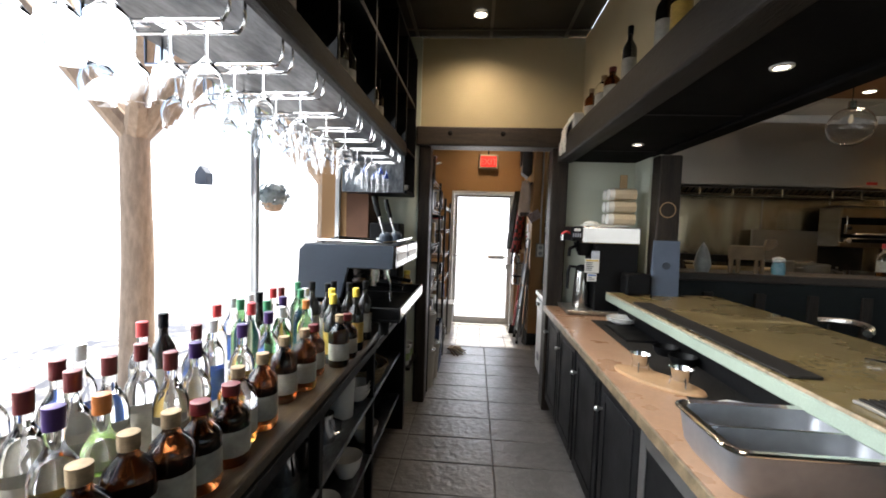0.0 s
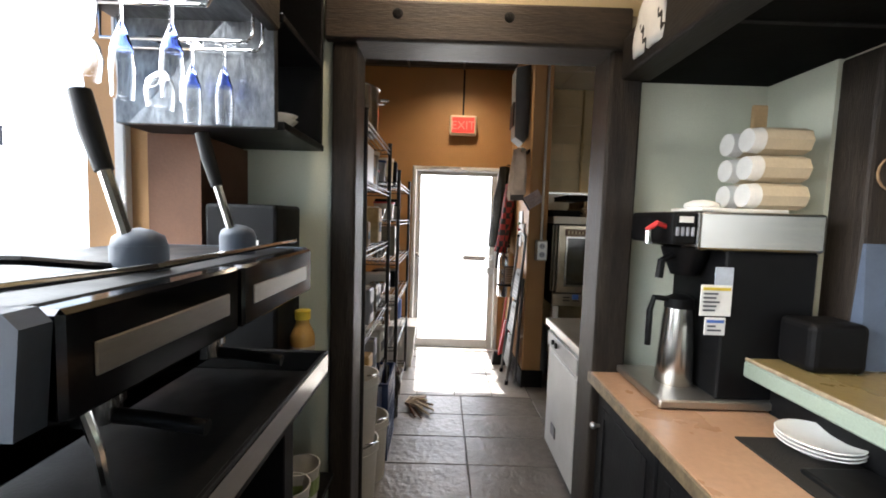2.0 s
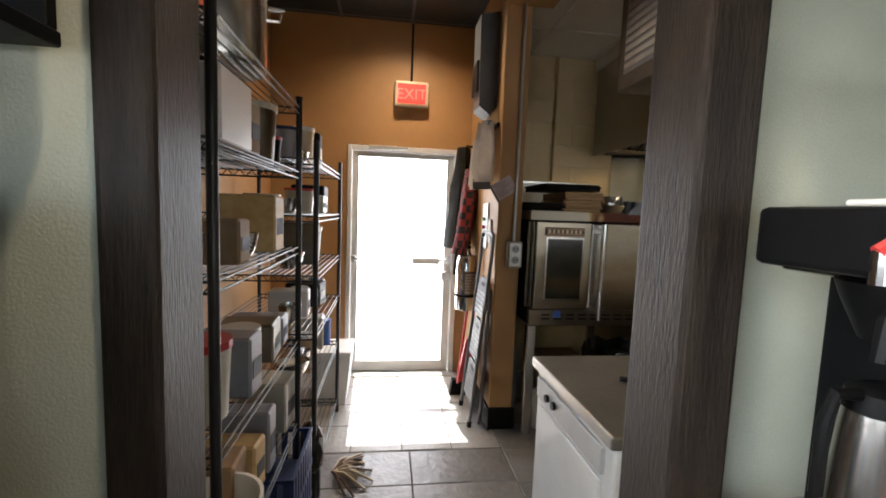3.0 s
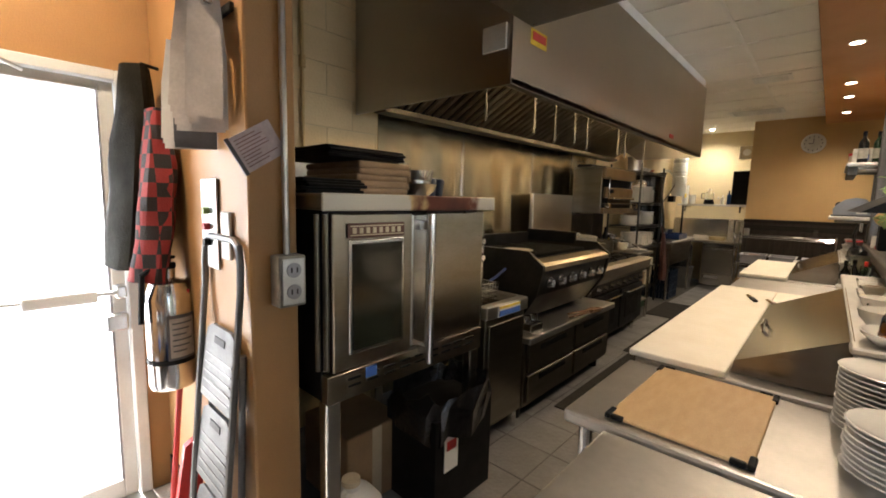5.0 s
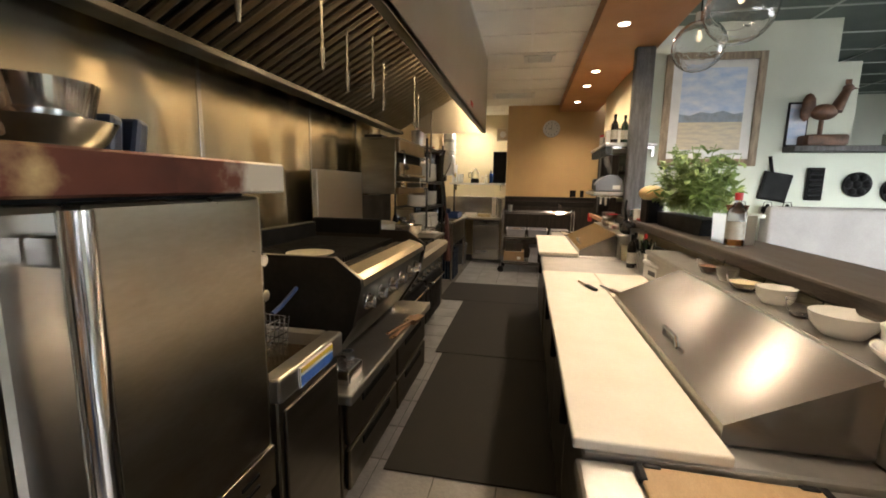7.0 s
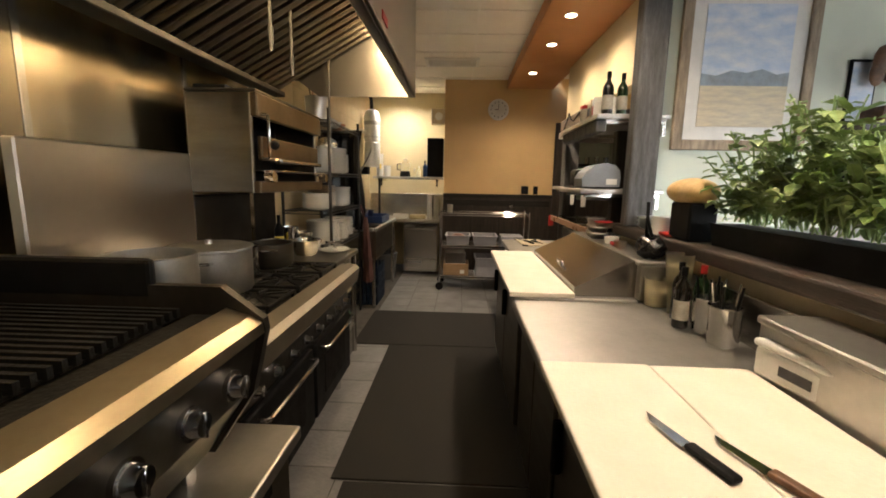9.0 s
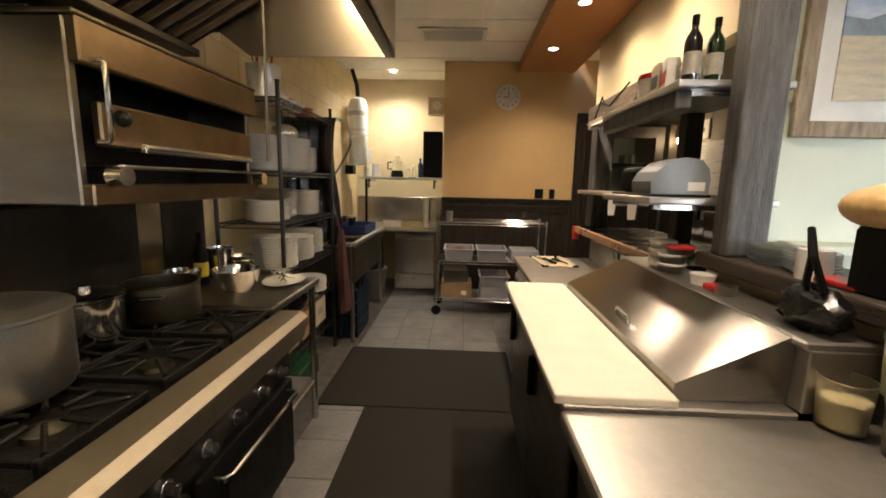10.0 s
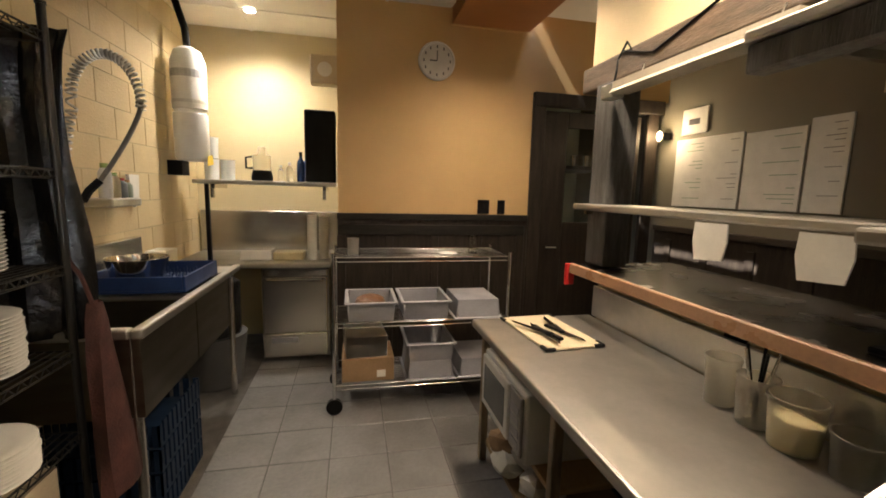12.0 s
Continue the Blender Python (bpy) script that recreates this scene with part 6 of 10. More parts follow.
b.put("cloth", BAGBLACK, tw, smooth=True)
B().tube([(-0.05, 0.02, 0.12), (-0.02, 0.04, 0.22), (0.03, 0.02, 0.30)], 0.010, 6).put("tong_arm", BLACK, tw)
B().tube([(0.02, 0.02, 0.12), (0.0, 0.03, 0.22), (0.03, 0.02, 0.30)], 0.010, 6).put("tong_arm", BLACK, tw)
for i, x in enumerate((5.48, 5.30)):
    plates(x, 3.33, 1.241, 6, 0.085, "stack of clear plastic plates on the ledge", 0.011, "plastic plates", material=TUBCLEAR)
lidr = tagged(B().box(-0.09, -0.05, 0, 0.09, 0.05, 0.02, 0.006, 2).put("red_box", RED), "flat red plastic box on the ledge", "box")
lidr.location = (5.10, 3.38, 1.241)
sp = bottle(5.06, 3.30, 1.241, 0.04, 0.19, TUBCLEAR, LEAF, LEAF, "squeeze bottle with a green band on the ledge")
cupg = thing("drinking_glass", "plain drinking glass on the ledge", "glass", (5.12, 3.24, 1.241))
B().lathe([(0, 0), (0.028, 0), (0.034, 0.11), (0.031, 0.11), (0.026, 0.008), (0, 0.008)], 20).put("tumbler", CLEAR, cupg, smooth=True)
ct = thing("candle_holder", "white paper roll on the ledge", "paper roll", (5.20, 3.40, 1.241))
B().cyl((0, 0, 0), (0, 0, 0.10), 0.05, 24).put("roll", PAPER, ct, smooth=True)

# ---- dining wall seen over the ledge ----
o = (5.797, 2.67, 1.77)
pic = thing("framed_picture", "landscape painting in a pale oak frame with white mat", "picture", o)
B(o).box(5.765, 2.22, 1.77, 5.797, 2.29, 2.86, 0.004).box(5.765, 3.05, 1.77, 5.797, 3.12, 2.86, 0.004).box(5.765, 2.29, 1.77, 5.797, 3.05, 1.84, 0.004).box(5.765, 2.29, 2.79, 5.797, 3.05, 2.86, 0.004).put("frame", LIGHTWOOD, pic)
B(o).box(5.785, 2.29, 1.84, 5.795, 3.05, 2.79).put("mat_board", PAPER, pic)
B(o).box(5.782, 2.38, 2.20, 5.7848, 2.96, 2.72).put("painted_sky", PICT_SKY, pic)
B(o).prism([(2.38, 2.20), (2.38, 2.29), (2.46, 2.275), (2.56, 2.31), (2.66, 2.285), (2.76, 2.30), (2.86, 2.265), (2.96, 2.28), (2.96, 2.20)], "x", 5.7805, 5.7818).put("painted_hill", PICT_HILL, pic)
B(o).box(5.7795, 2.38, 1.93, 5.7848, 2.96, 2.20).put("painted_field", PICT_FIELD, pic)
o = (5.70, 1.3, 1.90)
sh = thing("wall_shelf", "grey weathered plank shelf on the dining wall", "shelf", o)
B(o).box(5.60, 0.2, 1.90, 5.799, 1.99, 1.955, 0.006).put("plank", GREYWOOD, sh)
rs = tagged(B().box(-0.09, -0.17, 0, 0.09, 0.17, 0.10, 0.02, 2).ball((0, 0.02, 0.31), 0.11, 0.55, 1.05, 0.68, 3).ball((0, 0.15, 0.38), 0.085, 0.35, 0.7, 1.25, 2).ball((0, 0.17, 0.31), 0.07, 0.35, 0.7, 1.2, 2).cyl((0, -0.07, 0.32), (0, -0.14, 0.50), 0.055, 12, 0.035).ball((0, -0.15, 0.52), 0.045, 0.8, 1, 0.9, 2).cyl((0, -0.18, 0.52), (0, -0.23, 0.515), 0.014, 8, 0.003).box(-0.008, -0.17, 0.555, 0.008, -0.12, 0.60, 0.004).cyl((0.0, 0.03, 0.09), (0.0, 0.03, 0.24), 0.02, 8).put("rooster_statue", ROOSTER, smooth=True), "carved brown wooden rooster on a log base", "statue")
rs.location = (5.69, 1.72, 1.956)
pf = thing("small_picture", "small framed print leaning behind the rooster", "picture", (5.785, 1.90, 1.956))
B().box(-0.012, -0.09, 0, 0.008, 0.09, 0.42, 0.004).put("frame", BLACK, pf)
B().box(-0.0145, -0.075, 0.02, -0.0122, 0.075, 0.40).put("print", PICT_SKY, pf)
for i, y in enumerate((1.18, 1.05, 0.92)):
    j = thing("glass_jar", "small lidded glass jar on the plank shelf", "jar", (5.70, y, 1.956), group="shelf jars")
    B().lathe([(0, 0), (0.045, 0), (0.048, 0.1), (0.03, 0.12), (0, 0.12)], 16).put("jar", CLEAR, j, smooth=True)
    B().cyl((0, 0, 0.12), (0, 0, 0.14), 0.035, 16).put("lid", ALU, j)
# cast iron on hooks
gp = thing("cast_iron_pan", "square cast iron griddle pan hung on the wall", "pan", (5.79, 2.02, 1.58))
b = B().box(-0.025, -0.13, -0.15, 0.0, 0.13, 0.13, 0.02, 2).box(-0.032, -0.11, -0.13, -0.0255, 0.11, 0.11, 0.004)
b.tube([(-0.012, 0.06, 0.12), (-0.012, 0.11, 0.24), (-0.012, 0.12, 0.27)], 0.016, 8).put("pan", IRON, gp)
gp.rotation_euler = (radians(10), 0, 0)
cm = thing("cast_iron_mold", "cast iron corn stick mould hung on the wall", "mould", (5.79, 1.68, 1.60))
B().box(-0.02, -0.075, -0.16, 0.0, 0.075, 0.16, 0.012, 2).put("mould_plate", IRON, cm)
for i in range(6):
    B().cyl((-0.022, -0.055, -0.125 + i * 0.05), (-0.022, 0.055, -0.125 + i * 0.05), 0.019, 8).put("cup", IRON, cm, smooth=True)
for k, (y, zz) in enumerate(((1.32, 1.60), (1.0, 1.55))):
    mm = thing("cast_iron_mold", "round cast iron muffin mould hung on the wall", "mould", (5.79, y, zz))
    B().cyl((-0.02, 0, 0), (0, 0, 0), 0.12, 24).put("mould_plate", IRON, mm)
    for i in range(7):
        a, q = i * math.pi / 3, 0.078 if i < 6 else 0
        B().ball((-0.018, q * math.cos(a), q * math.sin(a)), 0.036, 0.6, 1, 1, 2).put("cup", IRON, mm, smooth=True)
bench = thing("booth_seat", "pale upholstered booth back along the dining wall", "seat", (5.6, 0.4, 0))
B().box(-0.05, -3.0, 0, 0.18, 1.75, 1.38, 0.03, 2).put("backrest", mat("pale_vinyl", (0.38, 0.35, 0.32), 0.45, 0, 0.08, 4, 0.08), bench)
B().box(-0.55, -3.0, 0, -0.05, 1.75, 0.46, 0.03, 2).put("seat", mat("brown_vinyl", (0.14, 0.09, 0.06), 0.4, 0, 0.1, 4, 0.08), bench)
for i, y in enumerate((2.35, 2.12, 1.95)):
    p = thing("iron_teapot", "tiny black cast iron pot on the booth ledge", "pot", (5.66, y, 1.30 if y < 1.8 else 1.30), group="iron pots")
    B().lathe([(0, 0), (0.03, 0), (0.05, 0.03), (0.045, 0.07), (0.02, 0.08), (0.012, 0.10), (0, 0.105)], 16).put("pot", IRON, p, smooth=True)
    B().tube([(0, -0.045, 0.05), (0, -0.03, 0.12), (0, 0.03, 0.12), (0, 0.045, 0.05)], 0.004, 6).put("handle", IRON, p)
led = setting("ledge_booth", "pale ledge under the hanging cast iron", "ledge", B().box(5.60, 1.80, 1.26, 5.798, 3.1, 1.299, 0.006).box(5.70, 1.80, 0.0, 5.798, 3.1, 1.26), SAGE_WALL)

# Glass globe pendants over the ledge
for i, (x, y, z, r) in enumerate(((4.12, 3.40, 2.44, 0.155), (3.62, 3.38, 2.47, 0.17), (3.10, 3.38, 2.50, 0.16))):
    g = thing("globe_pendant", "clear blown glass globe pendant lamp", "pendant lamp", (x, y, z), group="glass globe pendants")
    ball = [(r * math.sin(k * math.pi / 20), -r * math.cos(k * math.pi / 20)) for k in range(20)]
    B().lathe(ball + [(a * (1 - 0.004 / r), c * (1 - 0.004 / r)) for a, c in ball[::-1]], 36).put("globe", THINGLOBE, g, "thin clear glass", True, False)
    B().cyl((0, 0, r - 0.01), (0, 0, r + 0.05), 0.03, 16).put("socket", CHROME, g)
    B().cyl((0, 0, r + 0.05), (0, 0, 2.90 - z), 0.004, 6).put("cord", BLACK, g)
    B().lathe([(0.009, 0.10), (0.016, 0.07), (0.018, 0.05), (0.010, 0.032), (0, 0.028)], 14).put("bulb", glow("bulb_glow_%d" % i, (1, 0.85, 0.6), 0.06), g, smooth=True)

# ---- plate rack, sinks, dish nook ----
def wire_shelf(o, x0, x1, y0, y1, z, parent, material, step=0.03):
    b = B(o)
    for zz in (z, z - 0.028):
        b.tube([(x0, y0, zz), (x1, y0, zz), (x1, y1, zz), (x0, y1, zz), (x0, y0, zz)], 0.004, 5)
    n = int((x1 - x0) / 0.05)
    for i in range(n):
        xa, xb = x0 + (x1 - x0) * i / n, x0 + (x1 - x0) * (i + 1) / n
        for y in (y0, y1):
            b.tube([(xa, y, z), ((xa + xb) / 2, y, z - 0.028), (xb, y, z)], 0.0025, 4)
    k = int((y1 - y0) / step) if (y1 - y0) < (x1 - x0) else int((x1 - x0) / step)
    for i in range(1, k):
        if (y1 - y0) < (x1 - x0):
            y = y0 + (y1 - y0) * i / k
            b.box(x0, y - 0.002, z - 0.002, x1, y + 0.002, z + 0.002)
        else:
            x = x0 + (x1 - x0) * i / k
            b.box(x - 0.002, y0, z - 0.002, x + 0.002, y1, z + 0.002)
    return b.put("shelf", material, parent, "open wire shelf")


def wire_rack(name, label, x0, x1, y0, y1, top, levels, material, posts=None, casters=False, group=""):
    o = ((x0 + x1) / 2, (y0 + y1) / 2, 0)
    t = thing(name, label, "shelving", o, group=group)
    for x in (x0, x1):
        for y in (y0, y1):
            z0 = 0.11 if casters else 0
            B(o).cyl((x, y, z0), (x, y, top), 0.0135, 12).cyl((x, y, top), (x, y, top + 0.01), 0.016, 12).put("post", posts or material, t, smooth=True)
            if casters:
                B(o).cyl((x - 0.016, y, 0.055), (x + 0.016, y, 0.055), 0.055, 18).put("caster", BLACK, t)
    for z in levels:
        wire_shelf(o, x0, x1, y0, y1, z, t, material)
    return t


RX0, RX1, RY0, RY1 = 6.40, 7.44, 5.73, 6.16
LEV = (0.28, 0.60, 0.92, 1.24, 1.58, 2.03)
wire_rack("wire_rack", "black wire shelving rack filled with white plates", RX0, RX1, RY0, RY1, 2.12, LEV, BLACK_WIRE)
# plates on each level: centre, radius, count, pitch
for (x, y, z, r, n) in ((6.56, 5.88, 1.585, 0.145, 17), (6.88, 5.87, 1.585, 0.16, 18), (7.20, 5.90, 1.585, 0.125, 15),
                        (6.57, 5.90, 1.245, 0.145, 11), (6.88, 5.97, 1.245, 0.14, 15), (7.21, 5.88, 1.245, 0.115, 15),
                        (6.56, 5.86, 0.925, 0.150, 17), (6.87, 5.86, 0.925, 0.155, 14), (7.20, 5.90, 0.925, 0.155, 15),
                        (7.15, 5.86, 0.605, 0.155, 9)):
    plates(x, y, z, n, r, "stack of white china plates on the wire rack", 0.0125 if r > 0.11 else 0.011, "rack plates")
plates(6.60, 5.88, 1.245 + 11 * 0.0125 + 0.012, 4, 0.13, "stack of brown stoneware plates on the wire rack", 0.016, material=mat("brown_stoneware", (0.30, 0.22, 0.14), 0.4, 0, 0.2, 8, 0.05))
bb = tagged(B().ball((0, 0, 0.02), 0.10, 1, 1, 0.7, 3).put("upturned_bowl", CHROME, smooth=True), "upturned steel bowl on the plates", "bowl")
bb.location = (6.88, 5.90, 1.585 + 18 * 0.0125 + 0.03)
for i in range(4):
    bowl("roasting_pan", "nested round black roasting pans on the low rack shelf", 6.64, 5.88, 0.605 + 0.022 * i, 0.20 - 0.012 * i, 0.07, IRON, flare=0.85, cat="pan", group="black pans")
for i, (x, y, s, c) in enumerate(((6.62, 5.95, 0.14, CARD), (6.95, 5.95, 0.13, CARD), (7.25, 5.95, 0.14, CREAMBOX))):
    bx_ = thing("storage_box", "box of kitchen supplies on the bottom rack shelf", "box", (x, y, 0.285), group="rack boxes")
    B().box(-s, -0.16, 0, s, 0.16, 0.22, 0.006).put("carton", c, bx_)
    B().box(-s * 0.45, -0.163, 0.09, s * 0.3, -0.1605, 0.15).put("print", (INK, ROOSTER, GREYTUB)[i], bx_)
gb = thing("green_crate", "small green crate of bread on the floor by the rack", "crate", (6.72, 5.85, 0.0))
B().box(-0.2, -0.15, 0, 0.2, 0.15, 0.16, 0.01).put("crate", mat("green_crate_plastic", (0.012, 0.07, 0.03), 0.5, 0, 0.15, 8, 0.05), gb)
cyl = thing("utensil_canister", "steel canister of wooden spoons on top of the rack", "utensils", (6.50, 5.86, 2.035))
B().lathe([(0, 0), (0.095, 0), (0.105, 0.19), (0.108, 0.195), (0.100, 0.19), (0.09, 0.006), (0, 0.006)], 28).put("canister", ALU, cyl, smooth=True)
for k in range(7):
    a = k * 0.95
    B().tube([(0.02 * math.cos(a), 0.02 * math.sin(a), 0.02), (0.07 * math.cos(a), 0.07 * math.sin(a), 0.30)], 0.006, 6).put("spoon", (LIGHTWOOD, RED, LIGHTWOOD, CHROME)[k % 4], cyl)
for i, x in enumerate((6.76, 6.92, 7.08, 7.24)):
    w = thing("white_dish", "white serving dish on top of the wire rack", "dish", (x, 5.90, 2.035), group="top dishes")
    B().lathe([(0, 0), (0.05, 0), (0.085, 0.05), (0.09, 0.06), (0.05, 0.10 - 0.02 * i), (0, 0.10 - 0.02 * i)], 20).put("dish", CHINA if i < 3 else mat("terracotta_dish", (0.45, 0.14, 0.05), 0.4, 0, 0.1, 8, 0.05), w, smooth=True)
# black plastic sheet and brown apron at the rack end
sh = thing("plastic_sheet", "black plastic sheet draped over the rack end", "sheet", (7.47, 5.94, 0.95))
b = B()
rr = random.Random(5)
cols = []
for i in range(14):
    col = []
    for k in range(16):
        y = -0.24 + 0.48 * i / 13
        z = 1.12 - 1.12 * k / 15
        col.append(b.bm.verts.new((0.02 + 0.022 * math.sin(i * 1.9 + k * 0.12) + rr.uniform(-0.004, 0.004) + (0.02 if k < 1 else 0), y * (1 - 0.12 * math.sin(k * 0.4)), z)))
    cols.append(col)
for p, q in zip(cols, cols[1:]):
    for k in range(15):
        b.bm.faces.new((p[k], q[k], q[k + 1], p[k + 1]))
ob = b.put("sheet", BAGBLACK, sh, smooth=True)
sol = ob.modifiers.new("thickness", "SOLIDIFY")
sol.thickness = 0.003
ap = thing("apron", "dark red brown apron hanging from the rack corner", "apron", (7.46, 5.66, 0.36))
b = B()
cols = []
for i in range(10):
    col = []
    for k in range(14):
        f = k / 13
        wd = 0.035 + 0.075 * f ** 0.7
        a = i * math.tau / 10
        col.append(b.bm.verts.new((wd * math.cos(a) * (1 + 0.25 * math.sin(3 * a + k * 0.3)), 0.55 * wd * math.sin(a) - 0.03 * f, 0.74 * (1 - f))))
    cols.append(col)
for i in range(10):
    p, q = cols[i], cols[(i + 1) % 10]
    for k in range(13):
        b.bm.faces.new((p[k], q[k], q[k + 1], p[k + 1]))
b.put("cloth", TERRA, ap, smooth=True)
B().tube([(0, 0, 0.70), (0.0, 0.04, 0.84), (-0.01, 0.07, 0.90)], 0.008, 6).put("strap", TERRA, ap)

# Three compartment sink
SX0, SX1, SY0, SY1, SZ = 7.50, 8.98, 5.53, 6.18, 0.96
o = ((SX0 + SX1) / 2, 5.85, 0)
snk = thing("compartment_sink", "stainless steel compartment sink with drainboard along the wall", "sink", o)
B(o).box(SX0, SY0, SZ - 0.03, SX1, SY0 + 0.05, SZ + 0.012, 0.012, 3).box(SX0, SY0 + 0.05, SZ - 0.03, SX0 + 0.05, SY1, SZ + 0.012, 0.01, 2).box(SX0 + 0.62, SY0 + 0.05, SZ - 0.03, SX0 + 0.67, SY1, SZ, 0.008).box(SX0 + 1.22, SY0 + 0.05, SZ - 0.03, SX1, SY1, SZ, 0.008).put("rim", STEEL_FLAT, snk)
B(o).box(SX0, SY1 - 0.02, SZ - 0.03, SX1, SY1 + 0.03, SZ + 0.22, 0.006).put("backsplash", STEEL, snk)
for a, c in ((SX0 + 0.03, SX0 + 0.64), (SX0 + 0.65, SX0 + 1.24)):
    # Basins darker than the rim: their dark reflections are in the colour.
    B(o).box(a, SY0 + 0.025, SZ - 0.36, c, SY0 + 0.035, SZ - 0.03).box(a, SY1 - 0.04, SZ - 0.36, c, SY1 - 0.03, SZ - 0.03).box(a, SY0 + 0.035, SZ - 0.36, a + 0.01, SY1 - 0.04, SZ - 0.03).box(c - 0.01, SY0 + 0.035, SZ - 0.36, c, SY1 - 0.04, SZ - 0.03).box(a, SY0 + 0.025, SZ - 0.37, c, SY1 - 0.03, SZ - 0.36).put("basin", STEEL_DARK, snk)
for x in (SX0 + 0.05, SX1 - 0.06):
    for y in (SY0 + 0.06, SY1 - 0.05):
        B(o).cyl((x, y, 0), (x, y, SZ - 0.03), 0.021, 12).put("leg", STEEL, snk)
fx = 8.05
fct = B(o).cyl((fx, 6.17, 1.22), (fx, 6.08, 1.22), 0.022, 12).cyl((fx - 0.10, 6.08, 1.22), (fx + 0.10, 6.08, 1.22), 0.018, 12).tube([(fx, 6.08, 1.22), (fx, 6.07, 1.35), (fx, 6.06, 1.48)], 0.016, 10).put("faucet", CHROME, snk, "chrome pre-rinse faucet", True)
pts = []
for i in range(61):
    f = i / 60
    if f < 0.22:
        pts.append((fx, 6.06 - 0.06 * (f / 0.22) ** 2, 1.46 + f / 0.22 * 0.42))
    elif f < 0.64:
        a = math.pi * (f - 0.22) / 0.42
        pts.append((fx, 5.855 + 0.145 * math.cos(a), 1.90 + 0.215 * math.sin(a) + 0.02))
    else:
        g = (f - 0.64) / 0.36
        pts.append((fx, 5.71 + 0.20 * g ** 1.3, 1.92 - 0.37 * g))
B(o).tube(pts[38:], 0.011, 10).put("hose", mat("grey_hose", (0.25, 0.24, 0.23), 0.45, 0.2, 0.1, 12, 0.05), fct, smooth=True)
coil = []
for i in range(340):
    f = i / 339 * 40
    k = min(39, int(f))
    p = Vector(pts[k]).lerp(Vector(pts[k + 1]), f - k)
    d = (Vector(pts[k + 1]) - Vector(pts[max(0, k - 1)])).normalized()
    u = Vector((1, 0, 0))
    w = d.cross(u)
    a = i * math.tau / 8
    coil.append(p + 0.019 * (math.cos(a) * u + math.sin(a) * w))
B(o).tube(coil, 0.0062, 6).put("spring_hose", ALU, fct, "coiled chrome spring", True)
B(o).tube([pts[-1], (fx - 0.02, 5.95, 1.50), (fx - 0.04, 5.97, 1.45)], 0.019, 8).put("spray_head", BLACK, fct, smooth=True)
B(o).cyl((fx - 0.10, 5.98, 1.42), (fx - 0.02, 6.0, 1.45), 0.03, 12).put("spray_face", CHROME, fct, smooth=True)
dr = thing("dish_rack", "blue plastic dish rack resting over the sink", "dish rack", (8.38, 5.84, SZ + 0.013))
b = B().box(-0.27, -0.25, 0, 0.27, 0.25, 0.012).box(-0.27, -0.25, 0.012, 0.27, -0.235, 0.085, 0.003).box(-0.27, 0.235, 0.012, 0.27, 0.25, 0.085, 0.003).box(-0.27, -0.235, 0.012, -0.255, 0.235, 0.085, 0.003).box(0.255, -0.235, 0.012, 0.27, 0.235, 0.085, 0.003)
b.put("rack_frame", BLUE, dr)
pk = B()
for i in range(9):
    for k in range(8):
        pk.box(-0.22 + i * 0.055, -0.20 + k * 0.055, 0.012, -0.214 + i * 0.055, -0.194 + k * 0.055, 0.055)
tagged(pk.put("peg", BLUE, dr), kind="stuff")
bw = bowl("steel_pan", "wide steel pan draining in the blue rack", 8.28, 5.88, SZ + 0.028, 0.15, 0.15, CHROME, flare=0.9, cat="pan")
gl = thing("plastic_insert", "clear plastic insert pan on the drainboard", "container", (8.78, 5.96, SZ + 0.002))
B().prism([(-0.08, 0), (0.08, 0), (0.09, 0.15), (-0.09, 0.15)], "y", -0.06, 0.06).put("pan", TUBCLEAR, gl)
ws = thing("soap_shelf", "small wall shelf with soap bottles above the sink", "shelf", (8.62, 6.12, 1.40))
B().box(-0.17, -0.06, 0, 0.17, 0.095, 0.05, 0.008).put("tray", ALU, ws)
for i, (x, c, cc, h) in enumerate(((8.51, WHITE, LEAF, 0.20), (8.60, TUBCLEAR, GREENGL, 0.15), (8.68, TOASTER, RED, 0.12), (8.74, SAGE, ORANGE, 0.11))):
    bottle(x, 6.12, 1.451, 0.034, h, c, cc, None, "plastic soap bottle on the sink shelf", 0.5, 0.7, "soap bottles")
tow = thing("cloth_towel", "white cloth hanging beside the soap shelf", "towel", (8.98, 6.14, 1.38))
B().prism([(-0.07, 0.22), (0.07, 0.22), (0.05, 0.02), (0.0, 0.0), (-0.03, 0.05)], "y", 0.04, 0.06).put("cloth", PAPER, tow)
# Darker copy of the blue plastic, with the sink's shade in the colour.
CRATE = mat("shaded_blue_crate", (0.010, 0.024, 0.055), 0.5, 0, 0.15, 8, 0.05, spec=0.25)
for i, z in enumerate((0.02, 0.14, 0.26, 0.38)):
    cr = thing("bus_crate", "stacked blue dish crate under the sink, darkened for the shade there", "crate", (7.92, 5.82, z - 0.02), group="stacked crates")
    b = B().box(-0.25, -0.25, 0, 0.25, 0.25, 0.01)
    for s in range(10):
        q = -0.25 + s * 0.05
        b.box(q, -0.25, 0.01, q + 0.03, -0.24, 0.11).box(q, 0.24, 0.01, q + 0.03, 0.25, 0.11).box(-0.25, q, 0.01, -0.24, q + 0.03, 0.11).box(0.24, q, 0.01, 0.25, q + 0.03, 0.11)
    b.put("lattice", CRATE, cr)
o = (9.16, 5.78, 0)
bn2 = thing("waste_bin", "round grey bin with a black bag beneath the drainboard", "bin", o)
